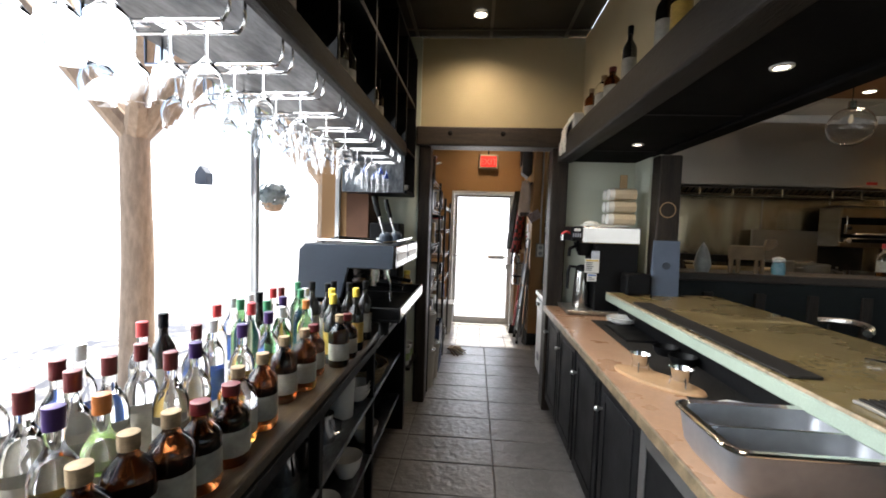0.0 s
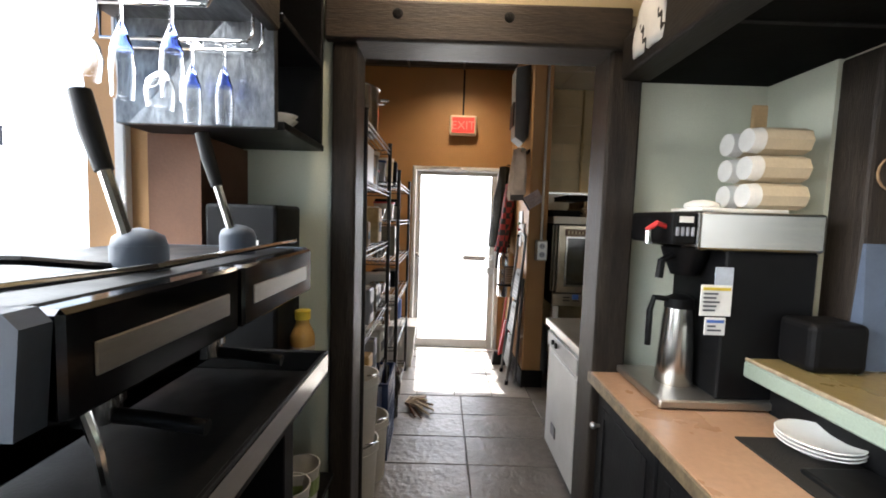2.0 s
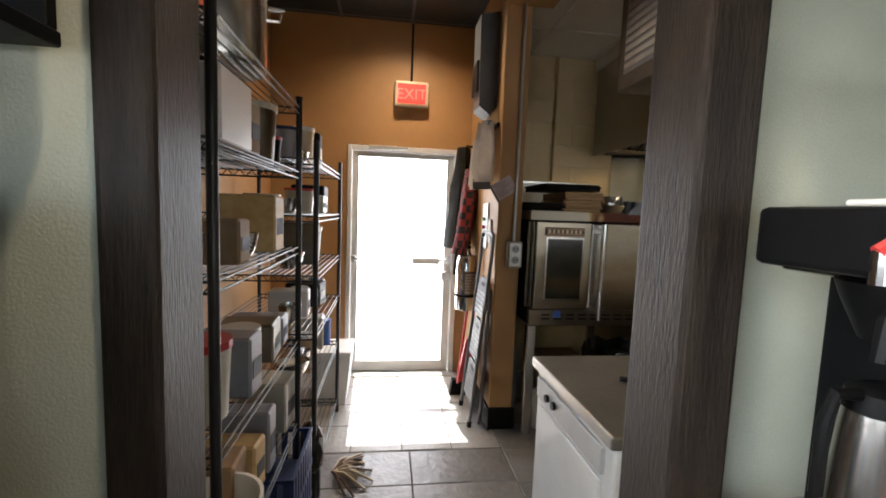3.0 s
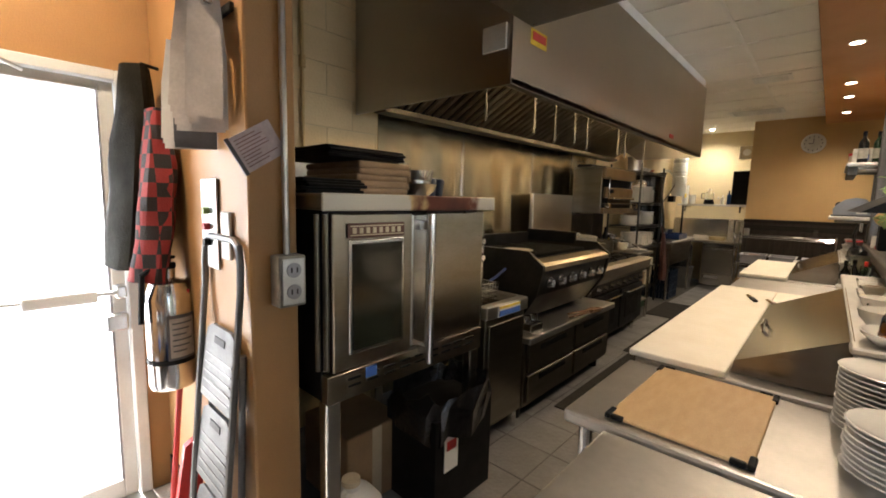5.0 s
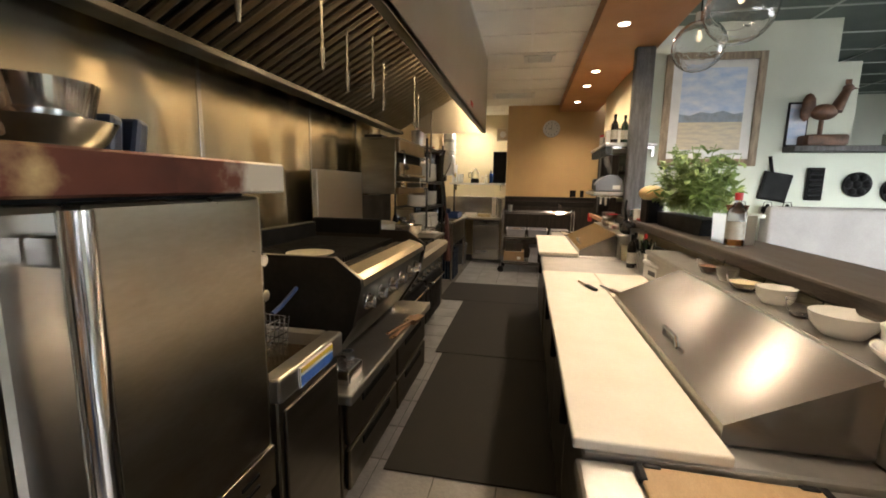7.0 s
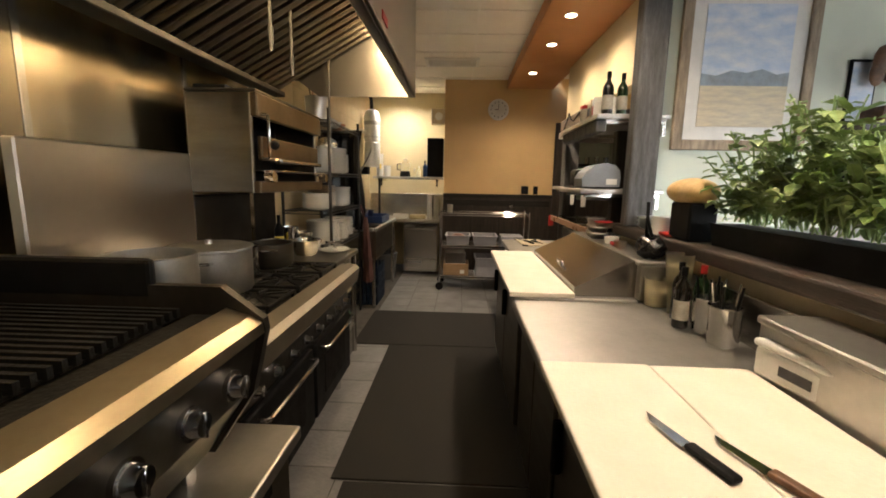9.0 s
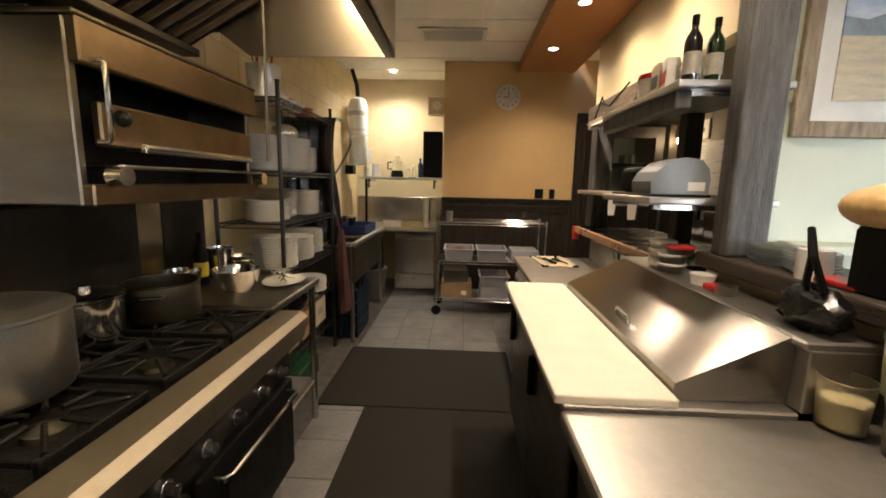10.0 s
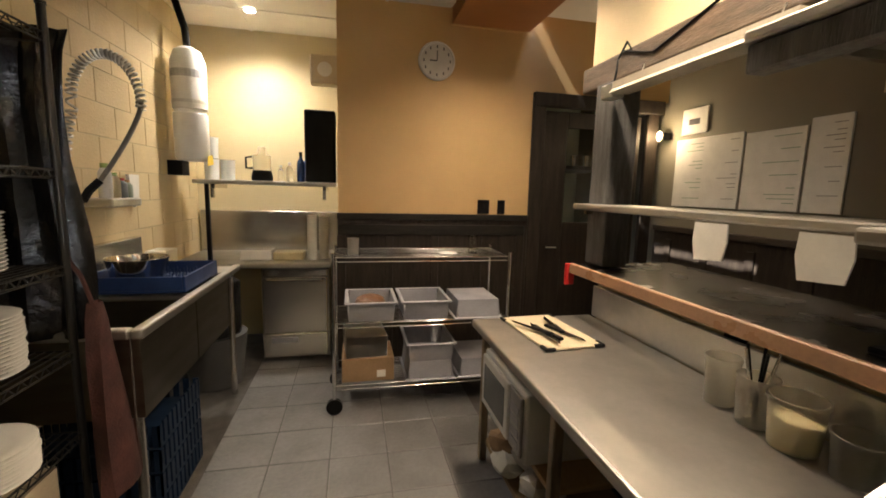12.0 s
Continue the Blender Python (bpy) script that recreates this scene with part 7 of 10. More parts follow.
B(o).lathe([(0, 0), (0.19, 0), (0.23, 0.38), (0.235, 0.40), (0, 0.40)], 24, (9.16, 5.78, 0)).put("bin_body", mat("dark_grey_bin", (0.10, 0.10, 0.10), 0.5, 0, 0.1, 6, 0.06), bn2, smooth=True)
b = B(o).lathe([(0.20, 0.38), (0.215, 0.55), (0.20, 0.80), (0.14, 0.86), (0, 0.84)], 22, (9.16, 5.80, 0))
rr = random.Random(6)
for v in b.bm.verts:
    v.co += Vector((rr.uniform(-1, 1), rr.uniform(-1, 1), rr.uniform(-1, 1))) * 0.014
b.put("bin_bag", BAGBLACK, bn2, "crumpled black bag")

# Dishwasher and its counter
o = (9.78, 5.22, 0)
dw = thing("commercial_dishwasher", "stainless steel under-counter commercial dishwasher", "dishwasher", o)
B(o).box(9.50, 4.93, 0.03, 10.1, 5.50, 0.84, 0.006).put("body", STEEL, dw)
B(o).box(9.475, 4.945, 0.27, 9.50, 5.485, 0.765, 0.008, 2).put("door", STEEL, dw)
B(o).box(9.475, 4.945, 0.04, 9.50, 5.485, 0.255, 0.006).put("kick_panel", STEEL, dw)
B(o).box(9.468, 4.945, 0.775, 9.50, 5.485, 0.84, 0.006).put("control_panel", CHROME, dw)
B(o).box(9.468, 5.20, 0.18, 9.476, 5.42, 0.225, 0.002).put("badge", GREYTUB, dw)
rail_handle(o, (9.475, 4.99, 0.745), (9.475, 5.44, 0.745), (-0.03, 0, 0), dw, 0.010)
o = (9.8, 5.4, 0.85)
ctn = thing("steel_counter", "stainless steel counter over the dishwasher", "counter", o)
B(o).box(9.42, 4.86, 0.855, 10.27, 6.19, 0.90, 0.012, 2).put("top", STEEL_FLAT, ctn)
B(o).box(10.24, 4.86, 0.90, 10.27, 6.19, 1.30, 0.004).put("backsplash", STEEL, ctn)
o = (9.75, 5.4, 1.55)
hs = thing("wall_shelf", "stainless steel shelf crossing the dish nook", "shelf", o)
B(o).box(9.50, 4.86, 1.555, 9.95, 6.0, 1.59, 0.008, 2).put("board", STEEL_FLAT, hs)
for y in (4.95, 5.85):
    B(o).box(9.55, y, 1.44, 9.57, y + 0.03, 1.555).box(9.55, y, 1.52, 9.93, y + 0.03, 1.555).put("bracket", STEEL, hs)
B(o).box(9.50, 5.88, 0.90, 9.53, 5.91, 1.555).put("upright", BLACK, hs)
for i, (y, c, h) in enumerate(((5.55, CHINA, 0.09), (5.28, BUTTER, 0.07))):
    bx_ = tagged(B().box(-0.10, -0.13, 0, 0.10, 0.13, h, 0.012, 2).put("plastic_tray", c), "flat plastic tray on the dish counter", "tray", "counter trays")
    bx_.location = (9.66, y, 0.901)
for i, y in enumerate((5.08, 4.98)):
    pc = tagged(B().cyl((0, 0, 0), (0, 0, 0.40 - 0.02 * i), 0.042, 20).put("paper_cup_tower", PAPER, smooth=True), "tall stack of white paper cups", "cups", "paper cup stacks")
    pc.location = (9.60 + 0.07 * i, y, 0.901)
# Water heater, filters, blender, boxes on the shelf
o = (9.68, 6.04, 1.60)
wh = thing("water_filter_tank", "white cylindrical water softener tank strapped to the wall", "tank", o)
B(o).lathe([(0, 0.14), (0.11, 0.14), (0.13, 0.17), (0.13, 0.52), (0.12, 0.53), (0.12, 0.55), (0.13, 0.56), (0.13, 0.93), (0.10, 1.02), (0.05, 1.05), (0, 1.05)], 28, (9.68, 6.04, 1.60)).put("tank", WHITE, wh, smooth=True)
B(o).lathe([(0.133, 0.60), (0.133, 0.625)], 28, (9.68, 6.04, 1.60)).put("strap", ALU, wh)
B(o).lathe([(0.133, 0.80), (0.133, 0.86)], 28, (9.68, 6.04, 1.60)).put("label_band", mat("grey_label", (0.5, 0.5, 0.5), 0.5, 0, 0.1, 20, 0), wh)
B(o).tube([(9.68, 6.04, 2.65), (9.68, 6.05, 2.80), (9.70, 6.10, 2.95), (9.70, 6.12, 3.02)], 0.028, 10).put("pipe", IRON, wh)
B(o).box(9.60, 6.10, 1.62, 9.76, 6.21, 1.74).put("wall_bracket", IRON, wh)
B(o).prism([(9.60, 1.70), (9.76, 1.72), (9.74, 1.80), (9.62, 1.78)], "y", 5.905, 5.908).put("tag", YELLBL, wh)
for i, (x, y, z) in enumerate(((9.86, 5.95, 1.592), (9.86, 5.95, 1.78), (9.90, 5.83, 1.592))):
    c = tagged(B().lathe([(0, 0), (0.055, 0), (0.06, 0.17), (0.062, 0.18), (0, 0.18)], 20).put("white_pail", WHITE, smooth=True), "small white lidded pail on the nook shelf", "pail", "nook pails")
    c.location = (x, y, z)
o = (9.70, 5.50, 1.591)
fp = thing("food_processor", "food processor with a clear bowl on the nook shelf", "food processor", o)
B(o).lathe([(0, 0), (0.085, 0), (0.09, 0.03), (0.075, 0.09), (0, 0.09)], 24, o).put("motor_base", BLACK, fp, smooth=True)
B(o).lathe([(0.07, 0.09), (0.075, 0.21), (0.072, 0.22), (0.03, 0.225), (0.03, 0.29), (0, 0.29)], 24, o).put("bowl", TUBCLEAR, fp, smooth=True)
B(o).tube([(9.70, 5.57, 1.80), (9.70, 5.63, 1.79), (9.70, 5.63, 1.70), (9.70, 5.57, 1.70)], 0.010, 8).put("handle", BLACK, fp)
bottle(9.66, 5.17, 1.591, 0.034, 0.26, mat("dark_blue_bottle", (0.02, 0.05, 0.14), 0.1, 0, 0.1, 8, 0), BLACK, None, "dark blue wine bottle on the nook shelf")
bottle(9.70, 5.27, 1.591, 0.03, 0.17, TUBCLEAR, WHITE, None, "clear plastic bottle on the nook shelf")
bottle(9.68, 5.34, 1.591, 0.026, 0.14, CLEAR, ALU, None, "small jar on the nook shelf")
bl = thing("blue_bag", "blue plastic bag on the nook shelf", "bag", (9.78, 5.10, 1.591))
B().ball((0, 0, 0.11), 0.11, 0.7, 0.8, 1.0, 2).put("bag", BLUELBL, bl)
blk = tagged(B().box(-0.12, -0.13, 0, 0.12, 0.13, 0.62, 0.01).put("black_cabinet", BLACK), "tall black cabinet box on the nook shelf", "box")
blk.location = (9.72, 5.00, 1.591)
em = thing("wall_speaker", "small cream wall box with a round grille", "wall box", (9.62, 4.95, 2.42))
B().box(-0.06, -0.12, 0, 0.06, 0.12, 0.24, 0.012, 2).put("case", CREAMBOX, em)
B().cyl((-0.062, 0, 0.12), (-0.058, 0, 0.12), 0.06, 20).put("grille", PAPER, em)
B().box(0.06, -0.11, 0.05, 0.09, -0.1, 0.2).put("bracket", ALU, em)

# Wall clock and switches
o = (FAR - 0.002, 4.04, 2.60)
clk = thing("wall_clock", "round white wall clock on the ochre wall", "clock", o)
B(o).lathe([(0, 0), (0.15, 0), (0.155, 0.012), (0.15, 0.03), (0.138, 0.034), (0.135, 0.02)], 36).put("case", WHITE, clk, smooth=True).matrix_basis = pose(0, 0, 0, 0, -90, 0) @ Matrix.Translation(Vector(o))
B(o).cyl((FAR - 0.024, 4.04, 2.60), (FAR - 0.020, 4.04, 2.60), 0.134, 36).put("dial", PAPER, clk)
tk = B(o)
for i in range(12):
    a = i * math.tau / 12
    y, z = 4.04 + 0.11 * math.sin(a), 2.60 + 0.11 * math.cos(a)
    tk.box(FAR - 0.027, y - 0.005, z - 0.011, FAR - 0.0242, y + 0.005, z + 0.011)
tk.put("hour_marks", INK, clk)
B(o).box(FAR - 0.030, 4.036, 2.60, FAR - 0.0275, 4.044, 2.68).put("minute_hand", INK, clk)
B(o).box(FAR - 0.030, 4.04, 2.595, FAR - 0.0275, 4.10, 2.605).put("hour_hand", INK, clk)
for y in (3.59, 3.425):
    sw = thing("light_switch", "black switch plate above the wainscot", "switch", (FAR - 0.001, y, 1.35), group="switch plates")
    w = 0.055 if y > 3.5 else 0.035
    B().box(-0.008, -w, 0, 0, w, 0.125, 0.003).put("plate", BLACK, sw)
    B().box(-0.014, -0.008, 0.05, -0.008, 0.008, 0.08, 0.002).put("toggle", IRON, sw)

# Chrome rack cart with grey tubs
CX0, CX1, CY0, CY1 = 8.50, 8.95, 3.62, 4.85
wire_rack("rack_cart", "chrome wire rack cart on casters with grey tubs", CX0, CX1, CY0, CY1, 1.11, (0.20, 0.64, 1.09), CHROME, CHROME, True)


def bus_tub(x, y, z, label, upside=False, fill=None):
    t = thing("bus_tub", label, "tub", (x, y, z), group="grey bus tubs")
    w, d, h = 0.20, 0.15, 0.13
    b = B()
    outer = [(-d, 0), (d, 0), (d + 0.02, h), (-d - 0.02, h)]
    b.prism([(-w + 0.02, 0), (w - 0.02, 0), (w - 0.02, 0.006), (-w + 0.02, 0.006)], "y", -d, d)
    for s in (-1, 1):
        b.prism([(s * (w - 0.02), 0), (s * w, h), (s * (w - 0.006), h), (s * (w - 0.028), 0.004)], "y", -d, d)
        b.prism([(s * d, 0), (s * (d + 0.015), h), (s * (d + 0.009), h), (s * (d - 0.006), 0.004)], "x", -w + 0.01, w - 0.01)
    b.box(-w - 0.015, -d - 0.03, h - 0.006, -w + 0.008, d + 0.03, h + 0.006, 0.003).box(w - 0.008, -d - 0.03, h - 0.006, w + 0.015, d + 0.03, h + 0.006, 0.003)
    b.box(-w + 0.008, -d - 0.03, h - 0.006, w - 0.008, -d - 0.006, h + 0.006, 0.003).box(-w + 0.008, d + 0.006, h - 0.006, w - 0.008, d + 0.03, h + 0.006, 0.003)
    b.put("tub", GREYTUB, t)
    if fill:
        B().ball((0, 0, 0.09), 0.11, 1.2, 1, 0.5, 2).put("contents", fill, t)
    if upside:
        t.matrix_world = pose(x, y, z + h, 180, 0, 0)
    return t


bus_tub(8.70, 4.60, 0.646, "grey bus tub of kitchen scraps on the cart", fill=ROOSTER)
bus_tub(8.70, 4.22, 0.646, "grey bus tub with a cup on the cart")
bus_tub(8.70, 3.84, 0.646, "upturned grey bus tub on the cart", True)
bus_tub(8.70, 4.18, 0.336, "empty grey bus tub stacked on another")
bus_tub(8.70, 4.18, 0.206, "upturned grey bus tub on the low cart shelf", True)
bus_tub(8.70, 3.80, 0.206, "upturned grey bus tub at the cart's end", True)
cb2 = thing("cardboard_box", "brown cardboard box on the low cart shelf", "box", (8.70, 4.62, 0.206))
B().box(-0.17, -0.18, 0, 0.17, 0.18, 0.17, 0.006).put("carton", CARD, cb2)
B().box(-0.172, -0.12, 0.03, -0.1705, -0.06, 0.08).put("label_plate", PAPER, cb2)
cl = thing("clear_box", "clear plastic storage box on the cardboard box", "box", (8.70, 4.64, 0.377), 5)
B().prism([(-0.15, 0), (0.15, 0), (0.165, 0.15), (-0.165, 0.15)], "y", -0.14, 0.14).put("box", TUBCLEAR, cl)
for i, (y, r, h, m_) in enumerate(((4.72, 0.04, 0.11, ALU), (3.86, 0.034, 0.13, CLEAR))):
    c = tagged(B().lathe([(0, 0), (r * 0.9, 0), (r, h), (r - 0.004, h), (r * 0.85, 0.006), (0, 0.006)], 20).put("tin_can" if i == 0 else "drinking_glass", m_, smooth=True), ("open tin can on the cart" if i == 0 else "drinking glass on the cart top"), "can" if i == 0 else "glass")
    c.location = (8.64, y, 1.095)
cdish = tagged(B().lathe([(0, 0), (0.05, 0), (0.07, 0.012), (0.05, 0.006), (0, 0.004)], 20).put("saucer", CHINA, smooth=True), "white saucer on the cart top", "saucer")
cdish.location = (8.60, 4.06, 1.093)

# Door to the corridor and the office wall
dr2 = tagged(B().box(FAR - 0.03, 3.05, 0, FAR + 0.02, 3.169, 2.42, 0.006).box(FAR - 0.03, 1.90, 0, FAR + 0.02, 2.02, 2.42, 0.006).box(FAR - 0.045, 1.86, 2.30, FAR + 0.02, 3.169, 2.42, 0.006).put("door_2", DARKWOOD), "dark stained panelled door with a glass pane, ajar", "door", kind="structure")
leaf = B().box(FAR + 0.03, 2.80, 0.01, FAR + 0.07, 3.03, 2.28, 0.004).box(FAR + 0.03, 2.05, 0.01, FAR + 0.07, 2.16, 2.28, 0.004).box(FAR + 0.03, 2.16, 0.01, FAR + 0.07, 2.80, 1.28, 0.004).box(FAR + 0.03, 2.16, 2.14, FAR + 0.07, 2.80, 2.28, 0.004).put("door_leaf", DARKWOOD, dr2)
B().box(FAR + 0.045, 2.16, 1.28, FAR + 0.052, 2.80, 2.14).put("pane", CLEAR, leaf)
B().tube([(FAR + 0.03, 2.98, 1.05), (FAR - 0.02, 2.98, 1.05), (FAR - 0.03, 2.88, 1.05)], 0.009, 8).put("lever", CHROME, leaf)
sh2 = thing("wall_shelf", "dark glassware shelf seen through the door pane", "shelf", (10.2, 2.5, 1.82))
B().box(-0.15, -0.7, 0, 0.68, 0.7, 0.04).put("board", DARKWOOD, sh2)
for i in range(6):
    B().lathe([(0, 0.04), (0.04, 0.04), (0.045, 0.16), (0, 0.16)], 14, (-0.05, -0.4 + i * 0.16, 0)).put("glass", CHROME, sh2, smooth=True)
# Bulb and bracket added in place of the bulb mirrored in the pane.
off = thing("wall_sconce", "added warm bulb standing in for the one in the door pane", "lamp", (FAR - 0.08, 1.93, 2.10))
B().ball((0, 0, 0), 0.03, 0.8, 0.8, 1.5, 2).put("bulb", glow("stand_in_bulb_glow", (1, 0.75, 0.4), 3), off)
B().box(-0.02, -0.115, -0.03, 0.02, -0.03, 0.03).put("bracket", IRON, off)
wtrim = setting("wainscot_office", "dark stained wainscot of the corridor wall", "wainscot", B().box(5.95, 1.80, 0, FAR, 1.825, 1.22), DARKWOOD)
for i in range(8):
    B().box(6.1 + i * 0.42, 1.825, 0.1, 6.17 + i * 0.42, 1.84, 1.15).put("stile", DARKWOOD, wtrim)
B().box(5.95, 1.80, 1.22, FAR, 1.85, 1.27, 0.005).put("cap_rail", DARKWOOD_X, wtrim)


def whiteboard(x0, x1, z0, z1, label, seed, cols=2):
    o = ((x0 + x1) / 2, 1.803, z0)
    t = thing("whiteboard", label, "whiteboard", o, group="planning boards")
    B(o).box(x0, 1.803, z0, x1, 1.818, z1, 0.003).put("panel", PAPER, t)
    rr = random.Random(seed)
    for c in range(cols):
        b = B(o)
        xa = x0 + 0.03 + c * (x1 - x0) / cols
        wv = (x1 - x0) / cols - 0.06
        z = z1 - 0.05
        while z > z0 + 0.03:
            b.box(xa, 1.818, z, xa + wv * rr.uniform(0.15, 0.7), 1.8195, z + 0.004)
            z -= rr.choice((0.03, 0.045, 0.09))
        b.put("writing", (INK, mat("green_marker_%d_%d" % (seed, c), (0.03, 0.22, 0.10), 0.7, 0, 0.1, 20, 0))[rr.random() > 0.6], t)
    return t


whiteboard(8.42, 9.10, 1.46, 2.05, "white planning board with columns of handwriting", 3)
whiteboard(7.96, 8.40, 1.46, 2.03, "white planning board with green headings", 5, 1)
whiteboard(7.70, 7.94, 1.46, 2.07, "narrow white planning board with a long list", 9, 1)
bp = thing("cow_print", "small framed print of a black cow shape", "picture", (8.92, 1.803, 2.09))
B().box(-0.14, 0, 0, 0.14, 0.015, 0.22, 0.004).put("frame", PAPER, bp)
B().box(-0.06, 0.0155, 0.08, 0.06, 0.017, 0.13).put("print", INK, bp)
# Added fill at that bulb, to brighten the whiteboards.
lamp("corridor_fill", "POINT", pose(FAR - 0.12, 2.02, 2.10), 1.3, (1, 0.75, 0.45), radius=0.03)

# Ceiling vents and thermostat details
for (x, y, z, w, d) in ((8.32, 4.72, KITCH_C, 0.30, 0.15), (6.3, 4.36, KITCH_C, 0.14, 0.10)):
    v = thing("ceiling_vent", "white ceiling air vent with slats", "vent", (x, y, z - 0.001), group="ceiling vents")
    B().box(-d - 0.04, -w - 0.04, -0.012, d + 0.04, -w, 0, 0.003).box(-d - 0.04, w, -0.012, d + 0.04, w + 0.04, 0, 0.003).box(-d - 0.04, -w, -0.012, -d, w, 0, 0.003).box(d, -w, -0.012, d + 0.04, w, 0, 0.003).put("frame", WHITE, v)
    B().box(-d, -w, -0.003, d, w, 0).put("backing", BLACK, v)
    for i in range(7):
        xx = -d + (i + 0.5) * 2 * d / 7
        B().box(xx - 0.010, -w, -0.012, xx + 0.004, w, -0.004).put("slat", WHITE, v)

# ---- the back bar along the window ----
o = (-0.8, 0.4, 0)
bb_ = thing("back_bar", "black framed back bar shelf unit with an oiled wood top", "bar shelf", o)
B(o).box(-1.045, -2.4, 0.90, -0.56, 2.68, 0.94, 0.006).put("top", SHELFTOP, bb_, "oiled wood top")
B(o).box(-0.572, -2.4, 0.86, -0.55, 2.68, 0.90, 0.003).put("front_rail", BLACKPAINT, bb_)
for z in (0.28, 0.60):
    B(o).box(-1.04, -2.4, z - 0.025, -0.56, 2.60, z, 0.004).put("shelf", GALV, bb_, "grey metal shelf")
for y in (-2.4, -1.2, 0.0, 0.95, 1.75):
    B(o).box(-0.60, y, 0, -0.56, y + 0.04, 0.86, 0.004).put("post", BLACKPAINT, bb_)
B(o).box(-1.04, 2.60, 0, -0.53, 2.68, 0.90, 0.004).put("end_panel", BLACKPAINT, bb_)
B(o).box(-1.045, 2.68, 0.90, -0.53, 3.09, 0.94, 0.006).put("top", SHELFTOP, bb_)
B(o).box(-1.0, 2.70, 0.42, -0.50, 3.08, 0.445, 0.004).put("shelf", BLACKPAINT, bb_)

# Bottles: a few kinds, then copies
PURPLE = mat("purple_foil", (0.05, 0.02, 0.12), 0.35, 0.4, 0.1, 12, 0)
MAROON = mat("maroon_foil", (0.16, 0.02, 0.02), 0.35, 0.2, 0.1, 12, 0)
CORK = mat("cork", (0.42, 0.29, 0.16), 0.8, 0, 0.2, 30, 0.2)
GOLDLBL = mat("gold_label", (0.55, 0.36, 0.08), 0.5, 0.2, 0.12, 25, 0)
KINDS = [
    bottle(-0.66, 1.60, 0.941, 0.036, 0.31, DARKGLASS, BLACK, LBL_W, "dark wine bottle with a cream label", 0.36, 0.6, "bar bottles"),
    bottle(-0.70, 1.46, 0.941, 0.038, 0.30, DARKGLASS, YELLBL, GOLDLBL, "dark rum bottle with a gold label", 0.36, 0.55, "bar bottles"),
    bottle(-0.94, 1.10, 0.941, 0.036, 0.30, GREENGL, mat("green_cap", (0.02, 0.20, 0.08), 0.4, 0, 0.1, 9, 0), None, "bright green glass bottle", 0.36, 0.56, "bar bottles"),
    bottle(-0.93, 0.20, 0.941, 0.037, 0.30, CLEAR, MAROON, LBL_W, "clear spirit bottle with a maroon cap", 0.36, 0.6, "bar bottles"),
    bottle(-0.80, 0.06, 0.941, 0.045, 0.25, CLEAR, BLACK, None, "clear bottle half full of amber whisky", 0.34, 0.6, "bar bottles", AMBER),
    bottle(-0.67, 0.62, 0.941, 0.050, 0.21, CLEAR, CORK, LBL_W, "squat corked bottle of amber spirit", 0.32, 0.66, "bar bottles", AMBER),
    bottle(-0.67, 0.90, 0.941, 0.044, 0.22, BROWNGL, CORK, LBL_W, "squat brown bottle with a white label", 0.36, 0.64, "bar bottles"),
    bottle(-0.86, 0.80, 0.941, 0.035, 0.29, CLEAR, WHITE, BLUELBL, "clear gin bottle with a blue label", 0.38, 0.6, "bar bottles"),
    bottle(-0.84, 1.25, 0.941, 0.037, 0.29, CLEAR, PURPLE, GOLDLBL, "clear liqueur bottle with a purple foil cap", 0.38, 0.58, "bar bottles", AMBER),
    bottle(-0.98, 0.66, 0.941, 0.034, 0.31, CLEAR, RED, None, "tall clear bottle with a red cap", 0.4, 0.6, "bar bottles"),
    bottle(-0.67, 1.16, 0.941, 0.046, 0.20, BROWNGL, MAROON, LBL_W, "small brown liqueur bottle with a red ribbon", 0.4, 0.6, "bar bottles"),
    bottle(-0.76, 1.30, 0.941, 0.036, 0.27, CLEAR, mat("orange_cap", (0.55, 0.17, 0.03), 0.4, 0, 0.1, 9, 0), LBL_W, "clear bottle with an orange stopper", 0.38, 0.56, "bar bottles", mat("pale_green_drink", (0.30, 0.45, 0.10), 0.1, 0, 0.05, 6, 0)),
]
taken = [(k.location.x, k.location.y) for k in KINDS]
rr = random.Random(21)
for row, x in enumerate((-0.645, -0.74, -0.835, -0.93, -1.005)):
    y = -0.95 + 0.04 * row
    while y < 1.66:
        px, py = x + rr.uniform(-0.012, 0.012), y + rr.uniform(-0.012, 0.012)
        if all((px - a) ** 2 + (py - c) ** 2 > 0.0078 for a, c in taken):
            if row == 0:
                pick = rr.choice((6, 5, 6, 10, 4, 6)) if py < 1.25 else rr.choice((0, 1, 0))
            elif row == 1:
                pick = rr.choice((4, 3, 5, 11, 8)) if py < 0.5 else rr.choice((11, 8, 7, 3, 10)) if py < 1.2 else rr.choice((0, 1, 0, 8))
            else:
                pick = rr.choice((3, 3, 7, 4, 3)) if py < 0.5 else rr.choice((2, 3, 7, 9, 2, 8, 0, 3))
            copy_thing(KINDS[pick], pose(px, py, 0.941, 0, 0, rr.uniform(0, 360)))
            taken.append((px, py))
        y += 0.098

for i, (x, y, k) in enumerate(((-0.60, 1.69, 0), (-0.595, 1.50, 1), (-0.60, 1.385, 10), (-0.60, 1.27, 6))):
    copy_thing(KINDS[k], pose(x, y, 0.941, 0, 0, 70 * i))

